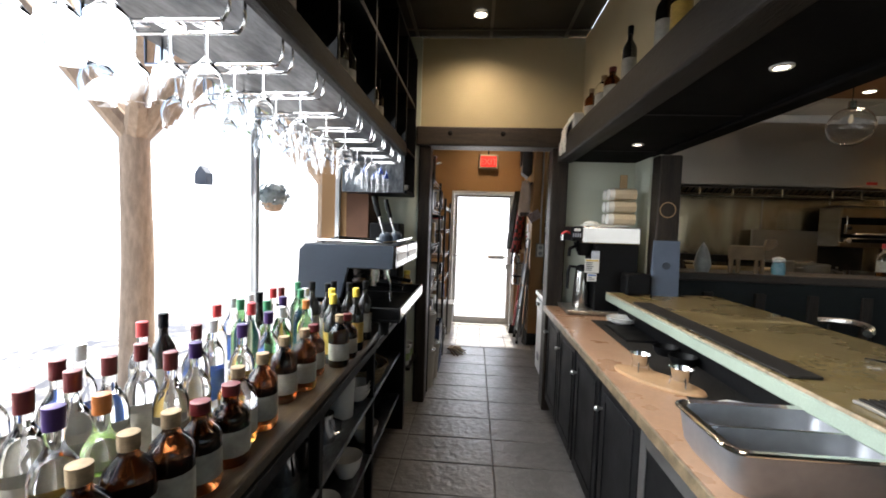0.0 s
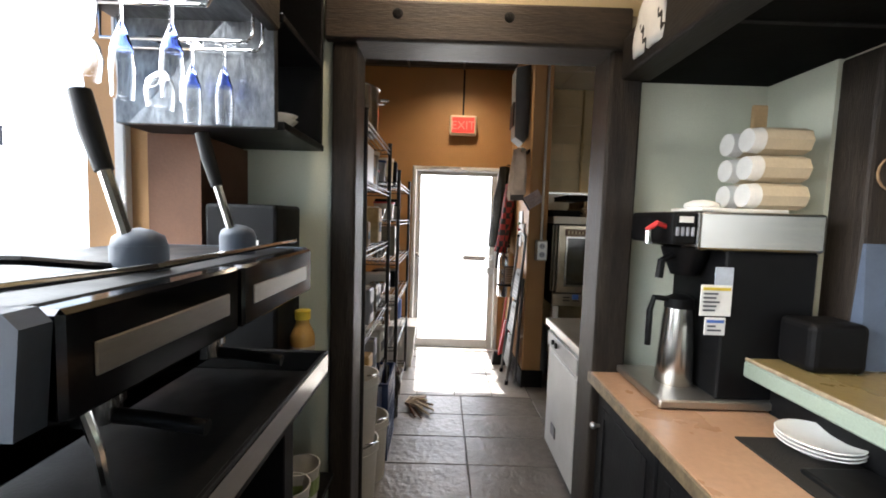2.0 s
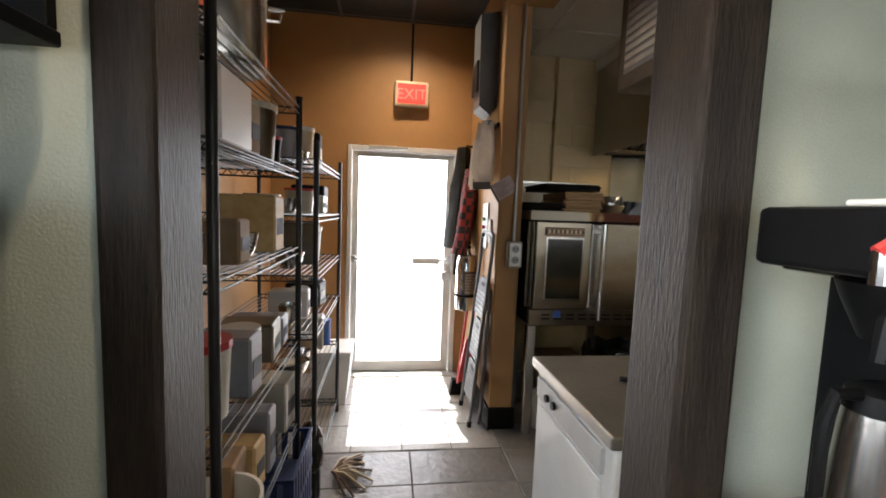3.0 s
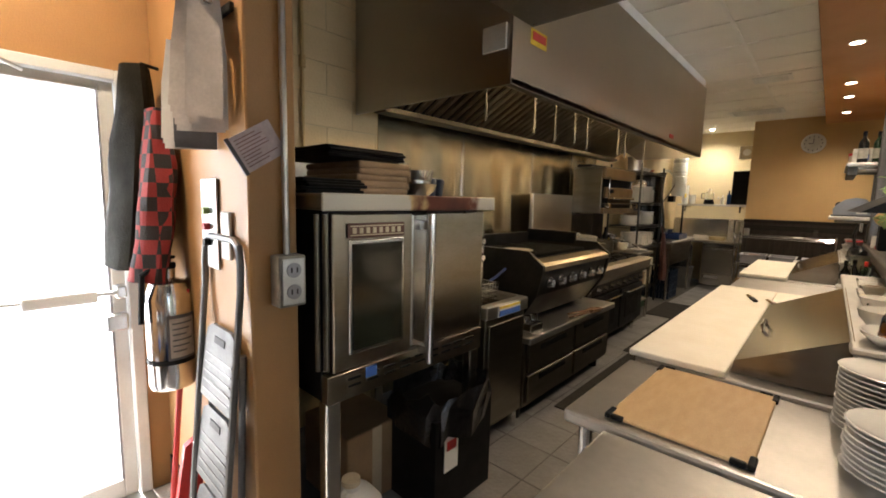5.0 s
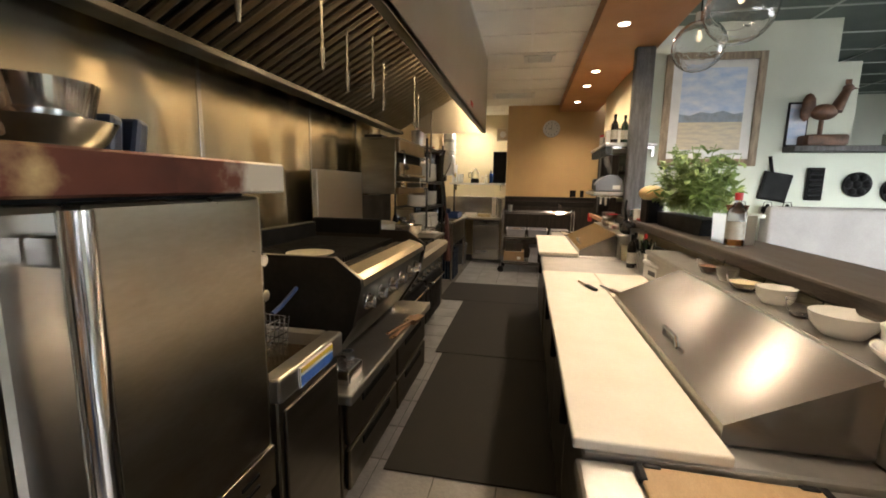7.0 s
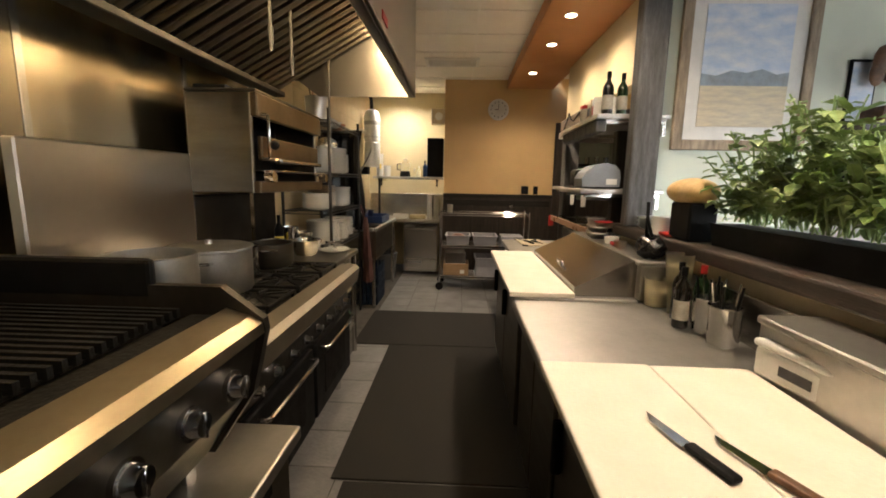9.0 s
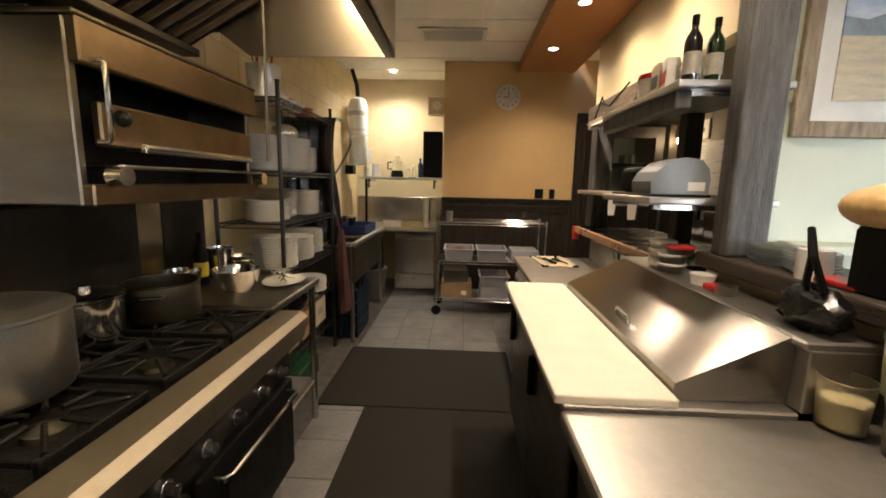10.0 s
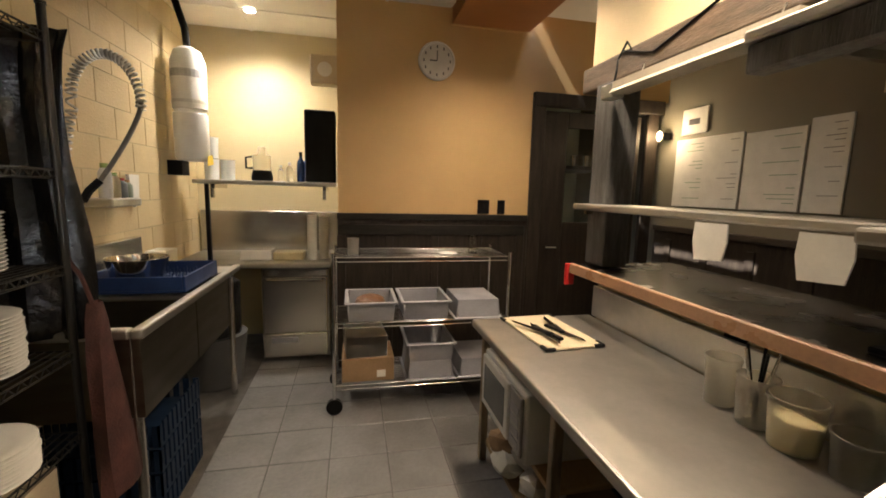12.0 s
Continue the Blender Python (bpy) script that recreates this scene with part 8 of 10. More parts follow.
# Things on the lower shelves
jug_ = thing("plastic_pitcher", "white translucent plastic pitcher on the lower shelf", "pitcher", (-0.66, 1.52, 0.601))
B().lathe([(0, 0), (0.055, 0), (0.062, 0.22), (0.06, 0.24), (0.03, 0.26), (0, 0.26)], 22).put("body", BUCKET, jug_, smooth=True)
for i in range(3):
    wb_ = bowl("white_bowl", "nested white china bowls on the lower shelf", -0.64, 1.72, 0.601 + i * 0.022, 0.07, 0.05, CHINA, group="nested bowls")
wk = thing("wicker_basket", "woven wicker basket of dark cloths on the lower shelf", "basket", (-0.68, 1.98, 0.601))
b = B()
for k in range(9):
    z = 0.008 + k * 0.013
    r = 0.10 + k * 0.006
    b.tube([(r * math.cos(a * math.tau / 20) * (1 + 0.03 * (-1) ** (a + k)), 1.2 * r * math.sin(a * math.tau / 20) * (1 + 0.03 * (-1) ** (a + k)), z) for a in range(21)], 0.007, 5)
b.put("weave", mat("wicker", (0.42, 0.30, 0.15), 0.7, 0, 0.25, 20, 0.2), wk)
B().ball((0, 0, 0.10), 0.09, 1, 1.1, 0.6, 2).put("cloth", OLIVE, wk)
for i, (x, y) in enumerate(((-0.66, 1.28), (-0.72, 1.18), (-0.64, 1.08), (-0.78, 1.30), (-0.70, 0.98))):
    c = thing("steel_shaker", "polished steel milk pitcher on the lower shelf", "pitcher", (x, y, 0.601), 40 * i, "milk pitchers")
    B().lathe([(0, 0), (0.045, 0), (0.05, 0.03), (0.038, 0.10), (0.042, 0.12), (0.039, 0.12), (0.036, 0.1), (0.045, 0.03), (0, 0.006)], 20).put("body", CHROME, c, smooth=True)
    B().tube([(0.04, 0, 0.10), (0.075, 0, 0.09), (0.07, 0, 0.04), (0.048, 0, 0.03)], 0.005, 6).put("handle", CHROME, c, smooth=True)
for i in range(16):
    g = thing("stacked_glass", "upturned drinking glass on the lower shelf", "glass", (-0.64 - 0.1 * (i % 3), 0.05 + 0.055 * i, 0.601 if i % 2 else 0.281), group="stored tumblers") if i < 14 else None
    if g:
        B().lathe([(0.036, 0), (0.03, 0.12), (0, 0.12), (0, 0.115), (0.027, 0.115), (0.033, 0)], 16).put("tumbler", CLEAR, g, smooth=True)
for i, (y, z) in enumerate(((1.90, 0.281), (1.55, 0.281), (1.20, 0.281))):
    p = bowl("white_bowl", "white china bowls on the bottom shelf", -0.64, y, z, 0.08, 0.10, CHINA, group="bottom bowls")
for i, (y, z) in enumerate(((2.90, 0.446), (2.78, 0.446))):
    t = tub(-0.58, y, z, 0.07, 0.14, "white pail with a green label on the side shelf", None, None, BUCKET, "side pails")
    B().lathe([(0.068, 0.04), (0.071, 0.10)], 22).put("paper_label", LEAF, t)
sq = bottle(-0.575, 2.90, 0.941, 0.045, 0.24, mat("honey_jar", (0.45, 0.27, 0.08), 0.2, 0, 0.1, 8, 0), YELLBL, LBL_W, "honey bottle with a yellow cap beside the espresso machine", 0.55, 0.6)
gr_ = thing("coffee_grinder", "tall black coffee canister behind the espresso machine", "canister", (-0.745, 2.90, 0.941))
B().box(-0.12, -0.12, 0, 0.12, 0.12, 0.62, 0.012, 2).put("body", BLACK, gr_)
B().box(-0.06, -0.1225, 0.46, 0.06, -0.1205, 0.50).put("paper_label", PAPER, gr_)
rd_ = thing("red_dish", "red plastic dish beside the canister", "dish", (-0.66, 2.80, 0.941))
B().lathe([(0, 0), (0.07, 0), (0.08, 0.03), (0.075, 0.03), (0.06, 0.01), (0, 0.01)], 20).put("body", RED, rd_, smooth=True)

# Espresso machine with levers
o = (-0.74, 2.2, 0.941)
esp = thing("espresso_machine", "blue grey two lever espresso machine with steel front", "espresso machine", o)
BG = mat("blue_grey_enamel", (0.032, 0.042, 0.058), 0.55, 0.0, 0.08, 5, 0.04, spec=0.3)
for y0 in (1.76, 2.60):
    B(o).prism([(-1.00, 1.14), (-0.99, 1.40), (-0.96, 1.43), (-0.48, 1.435), (-0.465, 1.42), (-0.475, 1.31), (-0.72, 1.31), (-0.76, 1.14)], "y", y0, y0 + 0.035).put("side_panel", BG, esp, "blue grey enamel side")
DARKMIRROR = mat("dark_mirror_steel", (0.035, 0.035, 0.038), 0.12, 1.0, 0.05, 6, 0, gloss=0.03)
B(o).box(-0.50, 1.80, 1.305, -0.462, 2.18, 1.43, 0.006).box(-0.50, 2.20, 1.305, -0.462, 2.63, 1.43, 0.006).put("front_panel", DARKMIRROR, esp, "dark mirror steel front panel")
B(o).box(-0.463, 1.84, 1.345, -0.459, 2.14, 1.385, 0.002).put("front_inset", STEEL_DARK, esp, "narrow steel inset strip")
B(o).box(-0.463, 2.24, 1.345, -0.459, 2.58, 1.385, 0.002).put("front_inset", STEEL_DARK, esp, "narrow steel inset strip")
B(o).box(-0.98, 1.796, 1.30, -0.502, 2.60, 1.42, 0.004).put("boiler_case", IRON, esp)
B(o).box(-0.98, 1.796, 1.42, -0.50, 2.60, 1.432, 0.003).put("top_plate", BLACK, esp)
B(o).tube([(-0.97, 1.78, 1.455), (-0.53, 1.78, 1.45), (-0.50, 2.0, 1.45), (-0.50, 2.6, 1.455)], 0.006, 6).put("cup_rail", CHROME, esp)
B(o).box(-0.98, 1.82, 1.10, -0.74, 2.58, 1.30, 0.004).put("back_panel", DARKMIRROR, esp)
tray_ = B(o).box(-0.95, 1.72, 1.025, -0.42, 2.68, 1.04, 0.003).put("drip_tray", BLACK, esp, "black drip tray")
B(o).box(-0.95, 1.72, 1.04, -0.42, 1.735, 1.105, 0.004).put("tray_side", BLACK, tray_)
B(o).box(-0.95, 2.665, 1.04, -0.42, 2.68, 1.105, 0.004).put("tray_side", BLACK, tray_)
B(o).box(-0.435, 1.735, 1.04, -0.42, 2.665, 1.105, 0.004).put("tray_front", BLACK, tray_)
B(o).box(-0.4195, 1.74, 1.045, -0.417, 2.66, 1.10).put("front_strip", CHROME, tray_)
for y in (1.80, 2.60):
    for x in (-0.90, -0.52):
        B(o).cyl((x, y, 0.941), (x, y, 1.025), 0.03, 12).put("foot", BLACK, esp)
for y in (2.08, 2.42):
    gh = B(o).cyl((-0.66, y, 1.20), (-0.66, y, 1.31), 0.042, 20).cyl((-0.66, y, 1.17), (-0.66, y, 1.20), 0.036, 20).put("group_head", CHROME, esp, smooth=True)
    B(o).tube([(-0.66, y, 1.18), (-0.58, y, 1.175), (-0.47, y, 1.16)], 0.014, 10).put("portafilter", BLACK, gh, smooth=True)
    B(o).cyl((-0.58, y, 1.432), (-0.58, y, 1.475), 0.042, 20).ball((-0.58, y, 1.475), 0.042, 1, 1, 0.7, 2).put("lever_housing", BG, gh, smooth=True)
    B(o).tube([(-0.58, y - 0.02, 1.47), (-0.605, y - 0.02, 1.55), (-0.62, y - 0.02, 1.60)], 0.010, 8).put("lever_arm", CHROME, gh, smooth=True)
    B(o).tube([(-0.62, y - 0.02, 1.595), (-0.64, y - 0.02, 1.66), (-0.655, y - 0.02, 1.72)], [0.014, 0.017, 0.016], 10).put("lever_grip", BLACK, gh, smooth=True)
B(o).tube([(-0.54, 1.90, 1.31), (-0.51, 1.90, 1.22), (-0.51, 1.92, 1.11)], 0.007, 8).put("steam_wand", CHROME, esp, smooth=True)
B(o).tube([(-0.9, 1.86, 1.44), (-0.8, 1.84, 1.47), (-0.65, 1.95, 1.46), (-0.6, 2.05, 1.44)], 0.007, 6).put("cable", BLACK, esp)

# Overhead cabinet with galvanized underside and glass rails
o = (-0.8, 1.0, 2.05)
cab = thing("overhead_cabinet", "dark overhead bottle cabinet with galvanized underside", "cabinet", o)
B(o).box(-1.045, -2.4, 2.085, -0.60, 2.64, 2.10).put("underside", GALV, cab, "galvanized sheet underside")
B(o).box(-0.60, -2.4, 2.06, -0.56, 2.64, 2.15, 0.006).put("fascia", DARKWOOD_Y, cab)
B(o).box(-1.045, -2.4, 2.10, -0.60, 2.64, 2.125).box(-1.045, -2.4, 2.52, -0.57, 3.08, 2.545).box(-1.045, -2.4, 2.93, -0.57, 3.08, 2.955).put("shelf", BLACKPAINT, cab)
B(o).box(-1.045, -2.4, 2.125, -1.03, 3.08, 2.93).put("back_board", BLACKPAINT, cab)
for y in (-1.9, -1.3, -0.7, -0.1, 0.5, 1.1, 1.68, 2.25, 2.64):
    B(o).box(-1.03, y, 2.126, -0.57, y + 0.025, 2.93, 0.003).put("divider", BLACKPAINT, cab)
B(o).box(-1.045, 2.64, 1.785, -0.575, 2.665, 2.10, 0.003).put("end_sheet", GALV, cab, "galvanized end sheet")
B(o).box(-1.045, 2.665, 1.785, -0.555, 3.085, 1.81, 0.003).put("end_bottom", BLACKPAINT, cab)
B(o).box(-1.045, 3.06, 1.81, -0.56, 3.085, 2.93, 0.003).put("end_side", BLACKPAINT, cab)
B(o).box(-1.045, 2.665, 2.10, -0.56, 3.06, 2.125, 0.003).put("shelf", BLACKPAINT, cab)
GRY = [-0.55 + 0.262 * i for i in range(13)]
for y in GRY:
    for dy in (-0.032, 0.032):
        B(o).tube([(-1.02, y + dy, 2.085), (-1.02, y + dy, 1.998), (-0.62, y + dy, 1.998), (-0.605, y + dy, 2.02), (-0.605, y + dy, 2.085)], 0.0045, 6).put("glass_rail", CHROME, cab, "chrome wire glass rail", True)
wg = thing("wine_glass", "clear stemmed wine glass hanging upside down", "wine glass", (-0.68, GRY[0], 2.004), group="hanging glasses")
B().lathe([(0, 0.004), (0.034, 0.002), (0.034, 0), (0.006, -0.004), (0.0035, -0.012), (0.0035, -0.075), (0.012, -0.085), (0.034, -0.11), (0.040, -0.14), (0.034, -0.185), (0.033, -0.185), (0.0385, -0.14), (0.032, -0.112), (0.010, -0.088), (0, -0.086)], 18).put("glass", WINE, wg, smooth=True)
fl = thing("champagne_flute", "champagne flute with a blue stem hanging upside down", "flute", (-0.68, GRY[12] - 0.262, 2.004), group="hanging flutes")
B().lathe([(0, 0.004), (0.030, 0.002), (0.030, 0), (0.006, -0.004), (0.0035, -0.012), (0.0035, -0.07)], 16).put("stem", WINE, fl, smooth=True)
B().lathe([(0.004, -0.062), (0.012, -0.085), (0.022, -0.12), (0.021, -0.12), (0.010, -0.088), (0, -0.07)], 16).put("blue_base", glass("blue_glass", (0.38, 0.48, 0.88), 0.03), fl, "deep blue glass", True)
B().lathe([(0.022, -0.12), (0.025, -0.16), (0.022, -0.225), (0.021, -0.225), (0.0238, -0.16), (0.021, -0.12)], 16).put("bowl", WINE, fl, smooth=True)
for i, y in enumerate(GRY):
    for k, x in enumerate((-0.68, -0.77, -0.86, -0.95)):
        if i == 0 and k == 0:
            continue
        if i >= 11:
            if i == 11 and k == 0:
                continue
            if k < 3:
                copy_thing(fl if k < 2 else wg, pose(x - 0.02, y, 2.004))
        elif rr.random() < 0.88:
            copy_thing(wg, pose(x, y, 2.004, 0, 0, rr.uniform(0, 90)))
for i, (y, z) in enumerate(((1.28, 2.126), (1.40, 2.126), (1.52, 2.126), (1.85, 2.126), (1.98, 2.126), (2.12, 2.126), (2.36, 2.126), (2.48, 2.126), (0.7, 2.126), (0.85, 2.126), (0.1, 2.126), (0.25, 2.126))):
    copy_thing(KINDS[0], pose(-0.66, y, z, 0, 0, 40 * i))
    taken.append((0, 0))
for i in range(4):
    sc = tagged(B().lathe([(0, 0), (0.03, 0), (0.05, 0.02), (0.046, 0.02), (0.028, 0.005), (0, 0.005)], 18).put("saucer", CHINA, smooth=True), "white saucer stacked in the cabinet end box", "saucer", "cabinet saucers")
    sc.location = (-0.61, 2.76 + 0.03 * (i % 2), 1.811 + 0.008 * i)

# ---- the working bar ----
o = (0.82, 0.4, 0)
ctr = thing("bar_counter", "black bar cabinet with a worn brown laminate counter", "bar counter", o)
B(o).box(0.57, -2.4, 0.872, 1.06, 3.095, 0.91, 0.006).put("worktop", COPPER, ctr, "worn brown laminate worktop")
B(o).box(0.562, -2.4, 0.868, 0.572, 3.095, 0.912, 0.003).put("edge_band", mat("worn_edge", (0.30, 0.22, 0.13), 0.4, 0.3, 0.25, 20, 0.1), ctr)
B(o).box(0.63, -2.4, 0.08, 1.05, 3.09, 0.872, 0.003).put("carcass", BLACKPAINT, ctr)
B(o).box(0.68, -2.4, 0.0, 1.05, 3.09, 0.08).put("plinth", IRON, ctr)
for i, y in enumerate((1.12, 1.62, 2.12, 2.60)):
    d = B(o).box(0.605, y, 0.12, 0.63, y + 0.47, 0.83, 0.005).put("door", BLACKPAINT, ctr)
    B(o).box(0.600, y + 0.05, 0.16, 0.6045, y + 0.08, 0.79, 0.002).box(0.600, y + 0.39, 0.16, 0.6045, y + 0.42, 0.79, 0.002).box(0.600, y + 0.08, 0.16, 0.6045, y + 0.39, 0.20, 0.002).box(0.600, y + 0.08, 0.75, 0.6045, y + 0.39, 0.79, 0.002).put("moulding", BLACKPAINT, d)
    B(o).cyl((0.605, y + 0.44, 0.70), (0.585, y + 0.44, 0.70), 0.007, 10).ball((0.578, y + 0.44, 0.70), 0.014, sub=2).put("door_knob", ALU, d, "small steel knob", True)
o = (0.8, 0.7, 0)
fr = thing("bar_fridge", "under-counter bar fridge with a steel edged door", "fridge", o)
B(o).box(0.600, 0.50, 0.12, 0.628, 1.08, 0.84, 0.006).put("door", BLACK, fr)
B(o).box(0.592, 1.03, 0.12, 0.5995, 1.08, 0.84, 0.003).box(0.592, 0.50, 0.79, 0.5995, 1.03, 0.84, 0.003).put("door_frame", ALU, fr, "bright steel door edge")

o = (1.4, 0.3, 0)
bar = thing("raised_bar", "raised bar with olive top and thick sage edge", "bar", o)
B(o).box(1.06, -2.4, 0.91, 1.10, 2.75, 1.03).put("splash_panel", BLACKPAINT, bar)
B(o).box(1.10, -2.4, 0, 1.24, 2.75, 1.03).put("bar_wall", mat("bar_front_green", (0.03, 0.036, 0.033), 0.5, 0, 0.15, 4, 0.1), bar)
B(o).box(0.965, -2.4, 1.03, 1.76, 2.76, 1.085, 0.006).put("slab", SAGE, bar, "thick sage painted slab")
B(o).box(0.975, -2.4, 1.0855, 1.755, 2.755, 1.095, 0.004).put("top", BARTOP, bar, "olive varnished top")
B(o).box(0.9655, -2.4, 1.0855, 0.975, 2.755, 1.098, 0.003).put("nosing", LIGHTWOOD, bar)
o = (1.05, 1.62, 1.096)
mt = tagged(B(o).box(0.99, 0.95, 1.096, 1.10, 2.28, 1.106, 0.003).put("bar_mat", RUBBER), "long black rubber bar mat on the bar edge", "bar mat")
mt.location = o
dm = thing("drip_mat", "grey ribbed drip mat on the bar", "drip mat", (1.30, 0.55, 1.096))
B().box(-0.27, -0.22, 0, 0.27, 0.22, 0.012, 0.003).put("base", ALU, dm)
b = B()
for i in range(20):
    b.box(-0.26 + i * 0.027, -0.21, 0.012, -0.245 + i * 0.027, 0.21, 0.017)
b.put("ribs", RUBBER, dm)
tn = thing("hand_tongs", "steel serving tongs lying on the bar", "tongs", (1.50, 1.12, 1.096), -40)
for s in (-1, 1):
    B().tube([(-0.10, 0, 0.012), (0, s * 0.016, 0.012), (0.10, s * 0.012, 0.012)], 0.007, 6).put("tong_arm", CHROME, tn)

# Coffee brewer
o = (0.94, 2.92, 0.912)
cof = thing("coffee_brewer", "commercial thermal coffee brewer, black with a steel head", "coffee brewer", o)
B(o).box(0.68, 2.74, 0.916, 1.20, 3.09, 0.945, 0.005).put("base_plate", STEEL_FLAT, cof)
B(o).box(0.88, 2.76, 0.945, 1.19, 3.07, 1.455, 0.006).put("column", BLACK, cof)
B(o).box(0.77, 2.745, 1.455, 1.195, 3.08, 1.585, 0.01, 2).put("head", STEEL, cof, "brushed steel brewing head")
B(o).box(0.69, 2.755, 1.47, 0.77, 3.06, 1.58, 0.012, 2).put("control_face", BLACK, cof)
for i in range(4):
    B(o).box(0.70 + i * 0.017, 2.751, 1.50, 0.711 + i * 0.017, 2.7555, 1.53, 0.002).put("switch", GREYTUB, cof)
B(o).box(0.71, 2.751, 1.545, 0.755, 2.7555, 1.565).put("badge", PAPER, cof)
B(o).tube([(0.69, 2.80, 1.53), (0.655, 2.79, 1.54), (0.625, 2.80, 1.515)], 0.010, 8).put("red_tap", RED, cof, "red hot water tap", True)
B(o).cyl((0.635, 2.80, 1.52), (0.635, 2.80, 1.47), 0.012, 10).put("tap_spout", CHROME, cof)
B(o).lathe([(0.045, -0.10), (0.075, -0.03), (0.085, 0)], 22, (0.83, 2.91, 1.455)).put("brew_basket", BLACK, cof, smooth=True)
B(o).tube([(0.755, 2.86, 1.43), (0.70, 2.83, 1.41), (0.695, 2.83, 1.35)], 0.013, 8).put("basket_handle", BLACK, cof, smooth=True)
lb1 = B(o).box(0.845, 2.7555, 1.335, 0.905, 2.7598, 1.40).put("label_plate", mat("blue_white_label", (0.50, 0.55, 0.62), 0.5, 0, 0.08, 20, 0), cof, "pale blue label")
for (a, z0_, w_, h_, q) in ((0.80, 1.235, 0.105, 0.105, 4), (0.82, 1.17, 0.07, 0.06, 8)):
    lb2 = B(o).box(a, 2.7545, z0_, a + w_, 2.7588, z0_ + h_, 0.001).put("label_plate", PAPER, cof, "white printed warning label")
    B(o).box(a + 0.006, 2.7525, z0_ + h_ - 0.018, a + w_ - 0.006, 2.7546, z0_ + h_ - 0.008).put("label_band", YELLBL if q == 4 else BLUELBL, lb2)
    bars(cof, INK, a + 0.008 - o[0], 2.7525 - o[1], z0_ + h_ - 0.026 - o[2], w_ - 0.02, 5 if q == 4 else 2, "y", 0.014, 0.006, q)
th = thing("thermal_carafe", "brushed steel thermal coffee carafe with a black handle", "carafe", (0.82, 2.91, 0.946))
B().lathe([(0, 0), (0.062, 0), (0.066, 0.01), (0.060, 0.13), (0.052, 0.25), (0.048, 0.285), (0, 0.285)], 26).put("body", STEEL, th, smooth=True)
B().lathe([(0.050, 0.285), (0.048, 0.32), (0.02, 0.335), (0, 0.335)], 22).put("lid", BLACK, th, smooth=True)
B().tube([(-0.04, 0, 0.315), (-0.095, 0, 0.32), (-0.108, 0, 0.27), (-0.108, 0, 0.14)], 0.011, 8).put("handle", BLACK, th, smooth=True)
fil = thing("coffee_filters", "loose paper filters on top of the brewer", "filters", (0.95, 2.90, 1.586))
b = B().box(-0.14, -0.10, 0, 0.16, 0.10, 0.012, 0.004).ball((-0.08, 0.0, 0.02), 0.06, 1, 1, 0.4, 2)
b.put("paper", PAPER, fil)
for r_ in range(3):
    for c_ in range(2):
        t = thing("cup_sleeve", "cream paper cup sleeve lying on the brewer", "paper cups", (1.03, 2.84 + 0.10 * c_, 1.645 + 0.095 * r_), group="cup sleeves")
        B().cyl((-0.02, 0, 0), (0.14, 0, 0), 0.046, 8).put("sleeve", CREAMBOX, t)
        B().cyl((-0.06, 0, 0), (-0.02, 0, 0), 0.040, 16, 0.044).put("cup", PAPER, t, smooth=True)
pd = thing("wooden_paddle", "small wooden handle board behind the cups", "board", (1.14, 3.02, 1.586))
B().box(-0.03, -0.008, 0, 0.03, 0.008, 0.42, 0.008, 2).put("paddle", MAPLE, pd)
mb = thing("menu_card", "slate blue menu cover standing on the bar", "menu", (1.35, 2.68, 1.096), -3)
B().prism([(-0.03, 0), (0.03, 0), (0.006, 0.40), (-0.006, 0.40)], "x", -0.09, 0.09).put("cover", SLATEBLUE, mb)
B().lathe([(0, 0), (0.028, 0), (0.028, 0.003), (0, 0.003)], 16).put("emblem", mat("dark_emblem", (0.07, 0.09, 0.12), 0.5, 0, 0.1, 8, 0), mb).matrix_basis = pose(0, -0.02, 0.22, 93, 0, 0)
nd = tagged(B().box(-0.09, -0.07, 0, 0.09, 0.07, 0.155, 0.022, 3).put("napkin_box", BLACK), "black plastic napkin box on the bar", "napkin box")
nd.location = (1.15, 2.68, 1.096)

# Sink, cups and dishes along the counter
o = (0.805, 0.71, 0.912)
sk = thing("bar_sink", "loose double bowl stainless steel sink on the counter", "sink", o)
def rounded(b, x0, y0, x1, y1, r, z):
    """A closed ring of vertices round a rectangle with round corners."""
    ring = []
    for cx, cy, a0 in ((x1 - r, y1 - r, 0), (x0 + r, y1 - r, 90), (x0 + r, y0 + r, 180), (x1 - r, y0 + r, 270)):
        for k in range(6):
            a = radians(a0 + 18 * k)
            ring.append(b.bm.verts.new((cx + r * math.cos(a), cy + r * math.sin(a), z)))
    return ring


def loft(b, rings):
    for p, q in zip(rings, rings[1:]):
        for i in range(len(p)):
            k = (i + 1) % len(p)
            b.bm.faces.new((p[i], p[k], q[k], q[i]))
    b.bm.faces.new(rings[-1])


